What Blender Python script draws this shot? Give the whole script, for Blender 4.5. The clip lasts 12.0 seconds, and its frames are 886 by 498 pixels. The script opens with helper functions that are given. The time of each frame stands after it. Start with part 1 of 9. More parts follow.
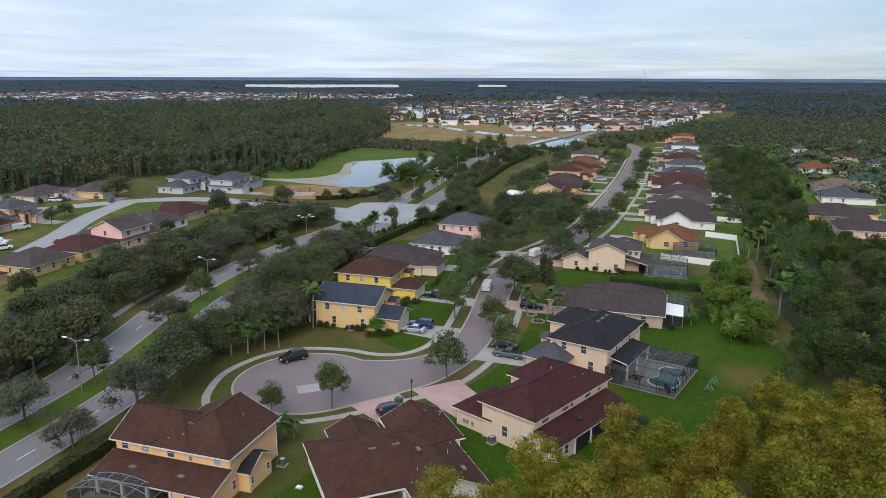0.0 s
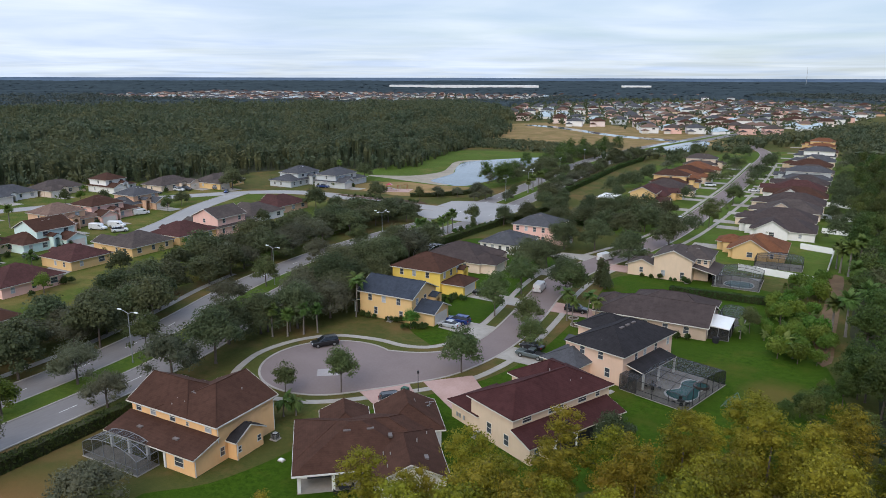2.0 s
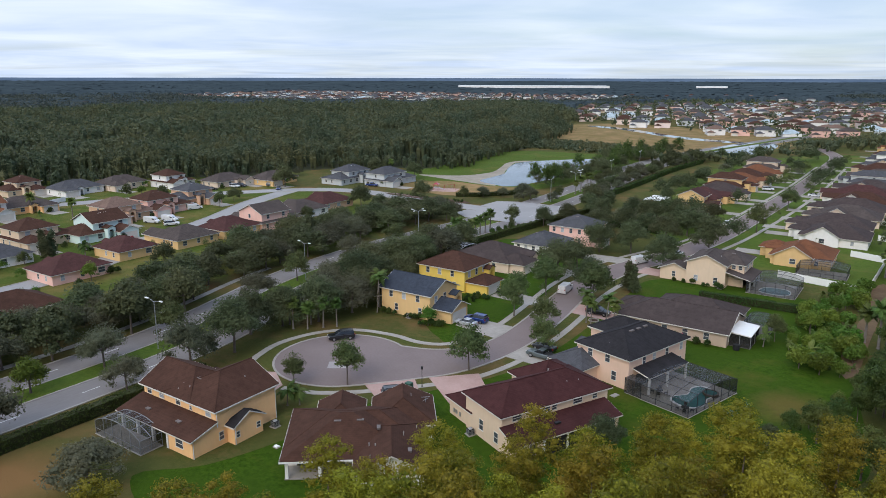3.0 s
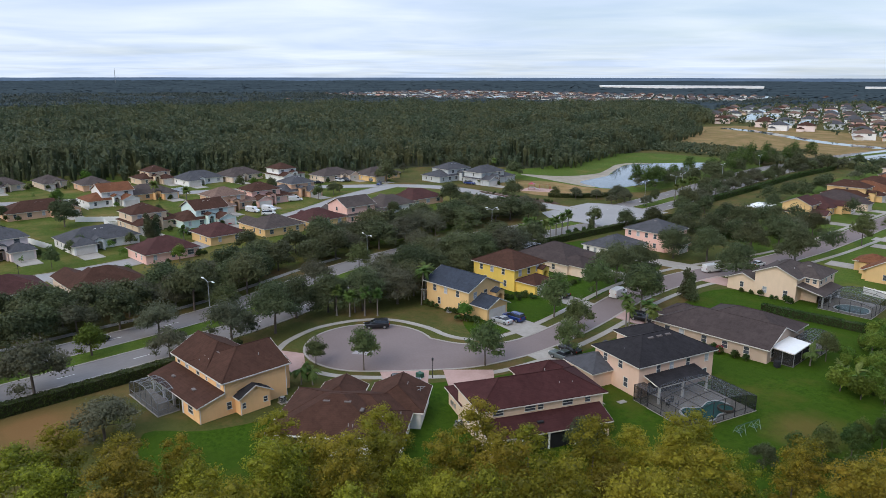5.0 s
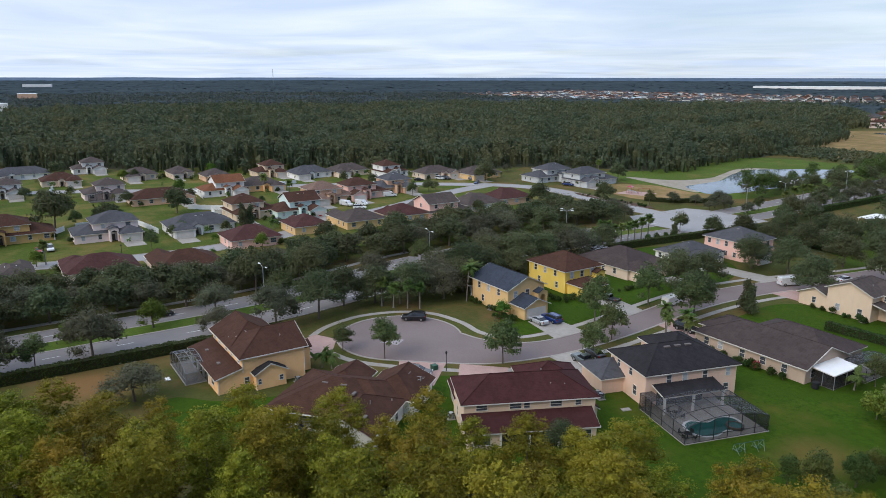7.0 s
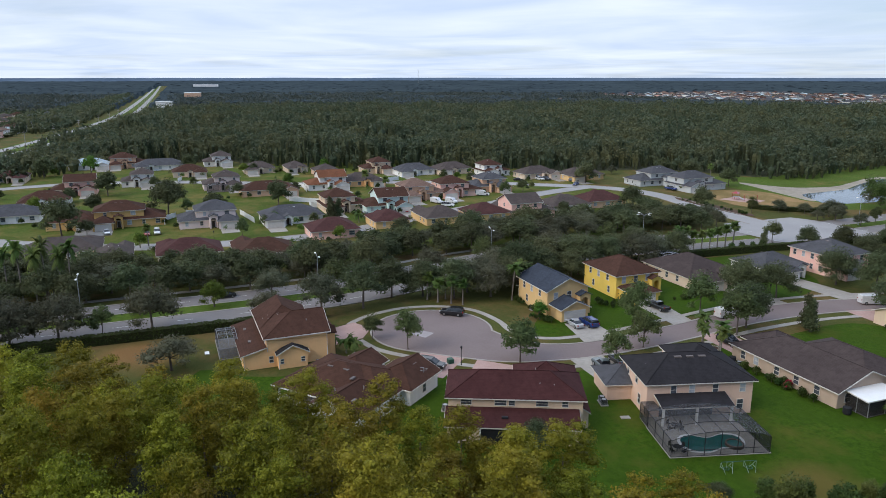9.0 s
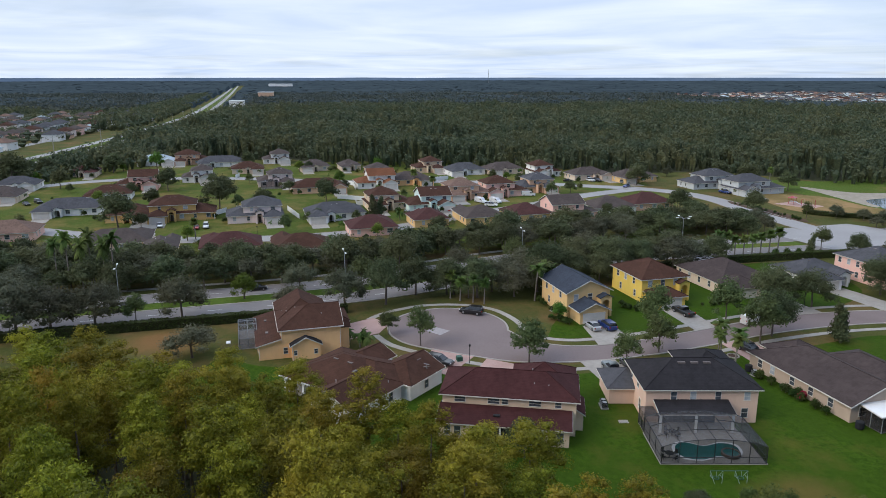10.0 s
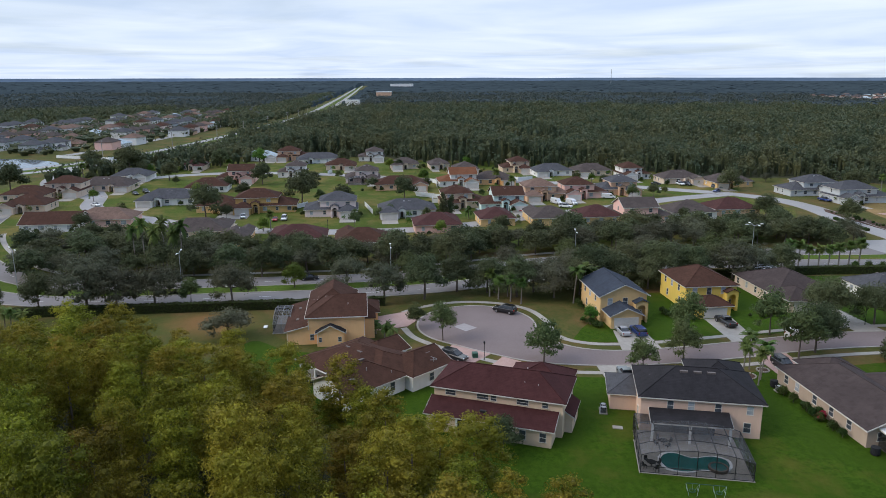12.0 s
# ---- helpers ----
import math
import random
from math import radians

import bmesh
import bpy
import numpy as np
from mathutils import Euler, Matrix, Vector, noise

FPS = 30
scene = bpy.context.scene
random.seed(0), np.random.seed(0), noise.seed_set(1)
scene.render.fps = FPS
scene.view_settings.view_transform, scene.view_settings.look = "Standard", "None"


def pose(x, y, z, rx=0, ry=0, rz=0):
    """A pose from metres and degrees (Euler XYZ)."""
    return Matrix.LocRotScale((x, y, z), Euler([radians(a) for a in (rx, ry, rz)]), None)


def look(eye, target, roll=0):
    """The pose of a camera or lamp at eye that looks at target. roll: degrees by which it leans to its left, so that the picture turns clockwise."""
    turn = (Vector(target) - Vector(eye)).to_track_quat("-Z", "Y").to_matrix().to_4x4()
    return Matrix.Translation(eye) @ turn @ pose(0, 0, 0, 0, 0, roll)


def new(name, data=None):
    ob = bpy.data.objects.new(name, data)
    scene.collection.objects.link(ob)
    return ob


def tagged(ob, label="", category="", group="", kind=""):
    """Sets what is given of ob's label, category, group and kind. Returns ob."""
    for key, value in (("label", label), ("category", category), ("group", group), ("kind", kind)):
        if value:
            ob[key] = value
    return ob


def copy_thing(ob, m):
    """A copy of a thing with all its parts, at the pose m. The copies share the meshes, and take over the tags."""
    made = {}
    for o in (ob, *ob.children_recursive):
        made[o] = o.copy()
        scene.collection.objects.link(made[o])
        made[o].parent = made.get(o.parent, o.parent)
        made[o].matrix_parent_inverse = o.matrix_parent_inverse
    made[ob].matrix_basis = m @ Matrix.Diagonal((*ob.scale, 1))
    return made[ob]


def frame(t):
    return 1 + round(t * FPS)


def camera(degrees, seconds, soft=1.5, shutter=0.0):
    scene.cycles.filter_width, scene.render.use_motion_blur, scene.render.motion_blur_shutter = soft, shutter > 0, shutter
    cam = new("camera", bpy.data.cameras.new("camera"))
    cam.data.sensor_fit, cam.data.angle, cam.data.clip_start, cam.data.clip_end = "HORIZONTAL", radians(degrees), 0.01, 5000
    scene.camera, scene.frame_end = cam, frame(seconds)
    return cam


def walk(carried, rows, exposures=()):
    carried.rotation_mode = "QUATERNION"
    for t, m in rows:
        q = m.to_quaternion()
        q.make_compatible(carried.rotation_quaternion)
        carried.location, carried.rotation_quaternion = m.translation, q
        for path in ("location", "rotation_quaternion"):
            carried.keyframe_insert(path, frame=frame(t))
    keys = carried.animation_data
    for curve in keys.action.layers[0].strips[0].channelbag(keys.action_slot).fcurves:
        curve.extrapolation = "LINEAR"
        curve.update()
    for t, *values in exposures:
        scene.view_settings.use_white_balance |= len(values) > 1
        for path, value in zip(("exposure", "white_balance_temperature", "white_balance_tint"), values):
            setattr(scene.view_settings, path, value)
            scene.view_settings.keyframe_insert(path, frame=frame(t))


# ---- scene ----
cam = camera(63.5, 12.0, soft=0.7)
METRES, EYE, TILT, LEAN, TURN = 117.94, 49.1, 0.0, 0.0, 17.6
ROWS = [
    (0.0, 0.0, 0.0, 0.0, 0.04, -13.58, -0.17),
    (0.5, 0.0403, -0.0042, 0.0005, 2.77, -13.58, -0.16),
    (1.0, 0.0837, -0.007, 0.0008, 5.71, -13.59, -0.16),
    (1.5, 0.1245, -0.0078, 0.001, 8.41, -13.6, -0.15),
    (2.0, 0.1685, -0.0065, 0.0009, 11.33, -13.58, -0.14),
    (2.5, 0.2091, -0.0032, 0.0006, 14.02, -13.57, -0.13),
    (3.0, 0.2526, 0.0023, 0.0006, 16.9, -13.56, -0.11),
    (5.0, 0.417, 0.0455, -0.0001, 28.16, -13.59, -0.08),
    (5.5, 0.4553, 0.0608, -0.0, 30.87, -13.59, -0.05),
    (6.0, 0.495, 0.0793, -0.0, 33.77, -13.61, -0.05),
    (6.5, 0.5316, 0.098, 0.0, 36.5, -13.61, -0.05),
    (7.0, 0.5698, 0.1199, -0.0005, 39.43, -13.59, -0.06),
    (9.0, 0.7078, 0.2248, -0.0006, 50.78, -13.58, 0.01),
    (9.5, 0.7366, 0.2523, -0.0002, 53.4, -13.59, 0.02),
    (10.0, 0.7679, 0.2858, 0.0002, 56.4, -13.59, 0.02),
    (10.5, 0.7936, 0.3163, 0.0003, 59.01, -13.59, 0.04),
    (11.0, 0.8212, 0.3515, 0.0002, 61.89, -13.59, 0.09),
    (11.5, 0.8446, 0.3855, -0.0, 64.58, -13.58, 0.09),
    (12.0, 0.8559, 0.4035, -0.0003, 65.97, -13.57, 0.09),
]
walk(cam, [(t, pose(0, 0, EYE, TILT, LEAN, TURN) @ pose(METRES * x, METRES * y, METRES * z, 90 + pitch, roll, yaw)) for t, x, y, z, yaw, pitch, roll in ROWS])

# ---- light ----
SUN_EL, SUN_AZ = radians(38), radians(168)
world = bpy.data.worlds.new("overcast_sky")
scene.world = world
world.use_nodes = True
wn, wl = world.node_tree.nodes, world.node_tree.links
wn.clear()
w_out = wn.new("ShaderNodeOutputWorld")
w_bg = wn.new("ShaderNodeBackground")
w_sky = wn.new("ShaderNodeTexSky")
w_sky.sky_type, w_sky.sun_disc = "NISHITA", False
w_sky.sun_elevation, w_sky.sun_rotation = SUN_EL, SUN_AZ
w_sky.air_density, w_sky.dust_density, w_sky.ozone_density = 1.0, 0.6, 1.5
w_tc = wn.new("ShaderNodeTexCoord")
w_sep = wn.new("ShaderNodeSeparateXYZ")
wl.new(w_tc.outputs["Generated"], w_sep.inputs[0])


def w_math(op, a, b):
    n = wn.new("ShaderNodeMath")
    n.operation = op
    for i, v in enumerate((a, b)):
        if isinstance(v, (int, float)):
            n.inputs[i].default_value = v
        else:
            wl.new(v, n.inputs[i])
    return n.outputs[0]


# cloud deck seen on a plane above the place, so that it flattens towards the horizon
w_h = w_math("ADD", w_math("MAXIMUM", w_sep.outputs["Z"], 0.0), 0.045)
w_cmb = wn.new("ShaderNodeCombineXYZ")
wl.new(w_math("DIVIDE", w_sep.outputs["X"], w_h), w_cmb.inputs[0])
wl.new(w_math("DIVIDE", w_sep.outputs["Y"], w_h), w_cmb.inputs[1])


def w_noise(scale, detail, rough, lo, hi):
    n = wn.new("ShaderNodeTexNoise")
    n.inputs["Scale"].default_value, n.inputs["Detail"].default_value, n.inputs["Roughness"].default_value = scale, detail, rough
    n.inputs["Distortion"].default_value = 0.6
    wl.new(w_cmb.outputs[0], n.inputs["Vector"])
    r = wn.new("ShaderNodeMapRange")
    r.inputs["From Min"].default_value, r.inputs["From Max"].default_value = lo, hi
    wl.new(n.outputs["Fac"], r.inputs["Value"])
    return r.outputs[0]


w_cover = w_noise(0.22, 5, 0.52, 0.30, 0.66)
w_bright = w_noise(0.40, 5, 0.50, 0.28, 0.68)
w_tone = wn.new("ShaderNodeMix")
w_tone.data_type = "RGBA"
w_tone.inputs["A"].default_value = (6.1, 7.5, 10.1, 1)
w_tone.inputs["B"].default_value = (8.8, 9.8, 11.2, 1)
wl.new(w_bright, w_tone.inputs["Factor"])
w_mix = wn.new("ShaderNodeMix")
w_mix.data_type = "RGBA"
# the deck thins out towards +x
w_thin = w_math("MINIMUM", w_math("MAXIMUM", w_math("SUBTRACT", w_math("ADD", w_math("MULTIPLY", w_cover, 0.60), 0.24), w_math("MULTIPLY", w_sep.outputs["X"], 0.42)), 0.1), 0.95)
wl.new(w_thin, w_mix.inputs["Factor"])
w_veil = wn.new("ShaderNodeVectorMath")
w_veil.operation = "MULTIPLY"
w_veil.inputs[1].default_value = (0.70, 0.80, 0.95)
wl.new(w_sky.outputs[0], w_veil.inputs[0])
wl.new(w_veil.outputs[0], w_mix.inputs["A"])
wl.new(w_tone.outputs["Result"], w_mix.inputs["B"])
# an overcast deck is brighter overhead than at the horizon
w_dome = wn.new("ShaderNodeVectorMath")
w_dome.operation = "SCALE"
wl.new(w_mix.outputs["Result"], w_dome.inputs[0])
wl.new(w_math("ADD", w_math("MULTIPLY", w_math("MAXIMUM", w_math("SUBTRACT", w_sep.outputs["Z"], 0.2), 0.0), 1.7), 1.0), w_dome.inputs["Scale"])
wl.new(w_dome.outputs[0], w_bg.inputs["Color"])
w_bg.inputs["Strength"].default_value = 0.10
wl.new(w_bg.outputs[0], w_out.inputs[0])

sun_data = bpy.data.lights.new("sun", "SUN")
sun_data.energy, sun_data.angle, sun_data.color = 1.8, radians(36), (1.0, 0.90, 0.77)
sun = new("sun", sun_data)
# azimuth counted clockwise from +y, as the sky counts it
sun_dir = Vector((math.sin(SUN_AZ) * math.cos(SUN_EL), math.cos(SUN_AZ) * math.cos(SUN_EL), math.sin(SUN_EL)))
sun.matrix_world = look(sun_dir * 300, (0, 0, 0))
scene.view_settings.exposure = 0.0

# ---- materials ----
def nodes_of(name):
    m = bpy.data.materials.new(name)
    m.use_nodes = True
    return m, m.node_tree.nodes, m.node_tree.links, m.node_tree.nodes["Principled BSDF"]


def rgb(h):
    """A colour from a hex string of sRGB, as linear."""
    v = [int(h[i:i + 2], 16) / 255 for i in (0, 2, 4)]
    return tuple(c / 12.92 if c <= 0.04045 else ((c + 0.055) / 1.055) ** 2.4 for c in v) + (1,)


def noise_tex(n, l, scale, detail=4.0, rough=0.6, stretch=None):
    geo = n.new("ShaderNodeNewGeometry")
    tex = n.new("ShaderNodeTexNoise")
    tex.inputs["Scale"].default_value, tex.inputs["Detail"].default_value, tex.inputs["Roughness"].default_value = scale, detail, rough
    if stretch:
        mp = n.new("ShaderNodeMapping")
        mp.inputs["Scale"].default_value = stretch
        l.new(geo.outputs["Position"], mp.inputs["Vector"])
        l.new(mp.outputs[0], tex.inputs["Vector"])
    else:
        l.new(geo.outputs["Position"], tex.inputs["Vector"])
    return tex.outputs["Fac"]


def ranged(n, l, src, lo, hi, a=0.0, b=1.0):
    r = n.new("ShaderNodeMapRange")
    for k, v in (("From Min", lo), ("From Max", hi), ("To Min", a), ("To Max", b)):
        r.inputs[k].default_value = v
    l.new(src, r.inputs["Value"])
    return r.outputs[0]


def mixed(n, l, fac, a, b, mode="MIX"):
    m = n.new("ShaderNodeMix")
    m.data_type, m.blend_type = "RGBA", mode
    for key, v in (("Factor", fac), ("A", a), ("B", b)):
        if isinstance(v, (int, float, tuple)):
            m.inputs[key].default_value = v
        else:
            l.new(v, m.inputs[key])
    return m.outputs["Result"]


def surface(name, c1, c2, fine=3.0, coarse=0.15, rough=0.85, bump=0.0, bump_scale=8.0, vary=0.0, stretch=None, metal=0.0, spec=0.3):
    """A mat surface: two tones over a coarse and a fine noise, slight relief, and a change from object to object."""
    m, n, l, b = nodes_of(name)
    f1 = ranged(n, l, noise_tex(n, l, fine, 5, 0.65, stretch), 0.3, 0.7)
    f2 = ranged(n, l, noise_tex(n, l, coarse, 3, 0.6), 0.35, 0.65)
    fac = n.new("ShaderNodeMath")
    fac.operation = "MULTIPLY_ADD"
    l.new(f1, fac.inputs[0])
    fac.inputs[1].default_value = 0.5
    half = n.new("ShaderNodeMath")
    half.operation = "MULTIPLY"
    l.new(f2, half.inputs[0])
    half.inputs[1].default_value = 0.5
    l.new(half.outputs[0], fac.inputs[2])
    col = mixed(n, l, fac.outputs[0], c1, c2)
    if vary:
        info = n.new("ShaderNodeObjectInfo")
        hsv = n.new("ShaderNodeHueSaturation")
        l.new(ranged(n, l, info.outputs["Random"], 0, 1, 1 - vary, 1 + vary), hsv.inputs["Value"])
        l.new(col, hsv.inputs["Color"])
        col = hsv.outputs[0]
    l.new(col, b.inputs["Base Color"])
    b.inputs["Roughness"].default_value, b.inputs["Metallic"].default_value = rough, metal
    b.inputs["Specular IOR Level"].default_value = spec
    if bump:
        bp = n.new("ShaderNodeBump")
        bp.inputs["Strength"].default_value, bp.inputs["Distance"].default_value = bump, 0.05
        l.new(noise_tex(n, l, bump_scale, 4, 0.7), bp.inputs["Height"])
        l.new(bp.outputs[0], b.inputs["Normal"])
    return m


def foliage(name, c1, c2, c3, vary=0.25, hue=0.03, rough=0.6, through_light=0.32, patch_scale=0.35, grain=5.0):
    """Leaves: three tones by leaf clump, brighter and darker from tree to tree, some light passing through."""
    m, n, l, b = nodes_of(name)
    geo = n.new("ShaderNodeNewGeometry")
    col = mixed(n, l, geo.outputs["Random Per Island"], c1, c2)
    patch = ranged(n, l, noise_tex(n, l, patch_scale, 3, 0.6), 0.42, 0.7)
    col = mixed(n, l, patch, col, c3)
    # leaf by leaf: single leaves, and the shade of gaps painted in darker
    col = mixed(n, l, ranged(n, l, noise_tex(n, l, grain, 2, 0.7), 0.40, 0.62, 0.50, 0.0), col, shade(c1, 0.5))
    info = n.new("ShaderNodeObjectInfo")
    hsv = n.new("ShaderNodeHueSaturation")
    l.new(ranged(n, l, info.outputs["Random"], 0, 1, 1 - vary, 1 + vary), hsv.inputs["Value"])
    wrap = n.new("ShaderNodeMath")
    wrap.operation = "FRACT"
    mul = n.new("ShaderNodeMath")
    mul.operation = "MULTIPLY"
    mul.inputs[1].default_value = 7.31
    l.new(info.outputs["Random"], mul.inputs[0])
    l.new(mul.outputs[0], wrap.inputs[0])
    l.new(ranged(n, l, wrap.outputs[0], 0, 1, 0.5 - hue, 0.5 + hue), hsv.inputs["Hue"])
    l.new(col, hsv.inputs["Color"])
    l.new(hsv.outputs[0], b.inputs["Base Color"])
    b.inputs["Roughness"].default_value, b.inputs["Specular IOR Level"].default_value = rough, 0.15
    tr = n.new("ShaderNodeBsdfTranslucent")
    l.new(hsv.outputs[0], tr.inputs["Color"])
    mx = n.new("ShaderNodeMixShader")
    mx.inputs[0].default_value = through_light
    l.new(b.outputs[0], mx.inputs[1])
    l.new(tr.outputs[0], mx.inputs[2])
    l.new(mx.outputs[0], n["Material Output"].inputs["Surface"])
    return m


def c(r, g, b):
    return (r, g, b, 1)


def shade(col, k):
    return tuple(min(1, v * k) for v in col[:3]) + (1,)


def roof_mat(name, col):
    """Asphalt shingles: fine speckle, streaks that run down the slope, worn patches."""
    m, n, l, b = nodes_of(name)
    speck = ranged(n, l, noise_tex(n, l, 6.0, 5, 0.8), 0.3, 0.7)
    worn = ranged(n, l, noise_tex(n, l, 0.35, 4, 0.6), 0.4, 0.7)
    streak = ranged(n, l, noise_tex(n, l, 1.3, 3, 0.6, (1, 1, 0.12)), 0.45, 0.75)
    colr = mixed(n, l, speck, shade(col, 0.72), shade(col, 1.2))
    colr = mixed(n, l, worn, colr, shade(col, 1.25))
    f = n.new("ShaderNodeMath")
    f.operation = "MULTIPLY"
    l.new(streak, f.inputs[0])
    f.inputs[1].default_value = 0.55
    colr = mixed(n, l, f.outputs[0], colr, shade(col, 0.5))
    wave = n.new("ShaderNodeTexWave")
    wave.bands_direction, wave.wave_profile = "Z", "SAW"
    wave.inputs["Scale"].default_value, wave.inputs["Distortion"].default_value = 2.6, 0.4
    g = n.new("ShaderNodeNewGeometry")
    l.new(g.outputs["Position"], wave.inputs["Vector"])
    colr = mixed(n, l, ranged(n, l, wave.outputs["Fac"], 0, 1, 0, 0.16), colr, shade(col, 0.35))
    l.new(colr, b.inputs["Base Color"])
    b.inputs["Roughness"].default_value, b.inputs["Specular IOR Level"].default_value = 0.95, 0.12
    bp = n.new("ShaderNodeBump")
    bp.inputs["Strength"].default_value, bp.inputs["Distance"].default_value = 0.5, 0.03
    l.new(wave.outputs["Fac"], bp.inputs["Height"])
    l.new(bp.outputs[0], b.inputs["Normal"])
    return m


def wall_mat(name, col):
    return surface(name, shade(col, 0.9), shade(col, 1.06), fine=1.2, coarse=0.12, rough=0.9, bump=0.15, bump_scale=14, stretch=(1, 1, 0.35))


WALL = {k: wall_mat("stucco_" + k, v) for k, v in {
    "cream": c(0.69, 0.53, 0.38), "peach": c(0.86, 0.52, 0.25), "white": c(0.80, 0.78, 0.75), "tan": c(0.70, 0.56, 0.44),
    "yellow": c(0.70, 0.47, 0.22), "lemon": c(0.76, 0.54, 0.12), "pink": c(0.80, 0.50, 0.42), "palepink": c(0.80, 0.66, 0.61),
    "orange": c(0.66, 0.42, 0.28), "gold": c(0.56, 0.36, 0.14), "mint": c(0.62, 0.76, 0.72), "grey": c(0.50, 0.52, 0.52),
    "taupe": c(0.47, 0.36, 0.275), "lilac": c(0.45, 0.30, 0.50), "blush": c(0.70, 0.49, 0.37)}.items()}
ROOF = {k: roof_mat("shingle_" + k, v) for k, v in {
    "brown": c(0.066, 0.032, 0.022), "darkred": c(0.072, 0.032, 0.029), "red": c(0.056, 0.021, 0.020), "greybrown": c(0.078, 0.062, 0.056),
    "slate": c(0.074, 0.074, 0.080), "charcoal": c(0.027, 0.025, 0.027), "bluegrey": c(0.042, 0.050, 0.066), "tanroof": c(0.17, 0.11, 0.085),
    "orangeroof": c(0.16, 0.066, 0.034), "lightmetal": c(0.40, 0.47, 0.50), "greenroof": c(0.045, 0.085, 0.075), "plum": c(0.062, 0.047, 0.044)}.items()}
TRIM = surface("cream_trim", c(0.58, 0.54, 0.48), c(0.68, 0.64, 0.58), fine=2.0, coarse=0.3, rough=0.6)
WHITE = surface("white_paint", c(0.72, 0.72, 0.70), c(0.82, 0.82, 0.80), fine=2.0, coarse=0.3, rough=0.55)
GREY_METAL = surface("grey_metal", c(0.30, 0.31, 0.32), c(0.42, 0.43, 0.44), rough=0.45, metal=0.6)
BLACK_METAL = surface("black_metal", c(0.012, 0.012, 0.013), c(0.03, 0.03, 0.032), rough=0.5)
DARK_FILL = surface("dark_interior", c(0.010, 0.011, 0.013), c(0.022, 0.023, 0.026), rough=0.9)
CONCRETE = surface("concrete", c(0.255, 0.23, 0.20), c(0.37, 0.34, 0.30), fine=1.2, coarse=0.18, rough=0.9, bump=0.1)
KERB = surface("kerb_concrete", c(0.26, 0.235, 0.205), c(0.37, 0.335, 0.295), fine=1.5, coarse=0.2, rough=0.9)
ASPHALT = surface("old_asphalt", c(0.160, 0.124, 0.116), c(0.212, 0.167, 0.157), fine=2.5, coarse=0.08, rough=0.93, bump=0.2, bump_scale=12)
PATCH = surface("worn_patch", c(0.26, 0.235, 0.225), c(0.34, 0.31, 0.30), fine=2, rough=0.9)
ROAD = surface("boulevard_asphalt", c(0.158, 0.142, 0.136), c(0.212, 0.196, 0.188), fine=2.0, coarse=0.06, rough=0.93, bump=0.15, stretch=(1, 0.3, 1))
PAVER = surface("pink_pavers", c(0.34, 0.215, 0.18), c(0.46, 0.31, 0.27), fine=3.5, coarse=0.3, rough=0.9, bump=0.3, bump_scale=5)
PAINT_LINE = surface("road_paint", c(0.55, 0.55, 0.52), c(0.72, 0.72, 0.70), fine=4, rough=0.8)
BARE = surface("bare_earth", c(0.10, 0.058, 0.032), c(0.17, 0.115, 0.062), fine=1.2, coarse=0.2, rough=1.0)
MULCH = surface("mulch", c(0.05, 0.028, 0.018), c(0.11, 0.06, 0.04), fine=5, rough=1.0, bump=0.5)
MUD = surface("dried_mud", c(0.22, 0.185, 0.135), c(0.36, 0.32, 0.26), fine=0.5, coarse=0.1, rough=1.0)
PIPE = surface("faded_pipe", c(0.28, 0.27, 0.26), c(0.42, 0.41, 0.40), fine=3, rough=0.6)
VENT = surface("weathered_vent", c(0.10, 0.082, 0.074), c(0.20, 0.175, 0.165), fine=3, rough=0.7)
SAND = surface("dry_sand", c(0.42, 0.33, 0.24), c(0.56, 0.46, 0.36), fine=1.0, rough=1.0)
BARK = surface("bark", c(0.07, 0.055, 0.045), c(0.16, 0.13, 0.11), fine=3, coarse=0.8, rough=1.0, stretch=(1, 1, 0.2))
PALM_BARK = surface("palm_bark", c(0.13, 0.11, 0.095), c(0.26, 0.23, 0.20), fine=3, rough=1.0)
RUBBER = surface("rubber", c(0.012, 0.012, 0.012), c(0.022, 0.022, 0.022), rough=0.85)
CHROME = surface("alloy", c(0.4, 0.4, 0.41), c(0.5, 0.5, 0.51), rough=0.3, metal=0.9)
RED_LENS = surface("red_lens", c(0.25, 0.01, 0.01), c(0.35, 0.015, 0.015), rough=0.2)
PALE_LENS = surface("clear_lens", c(0.6, 0.6, 0.6), c(0.7, 0.7, 0.7), rough=0.15)


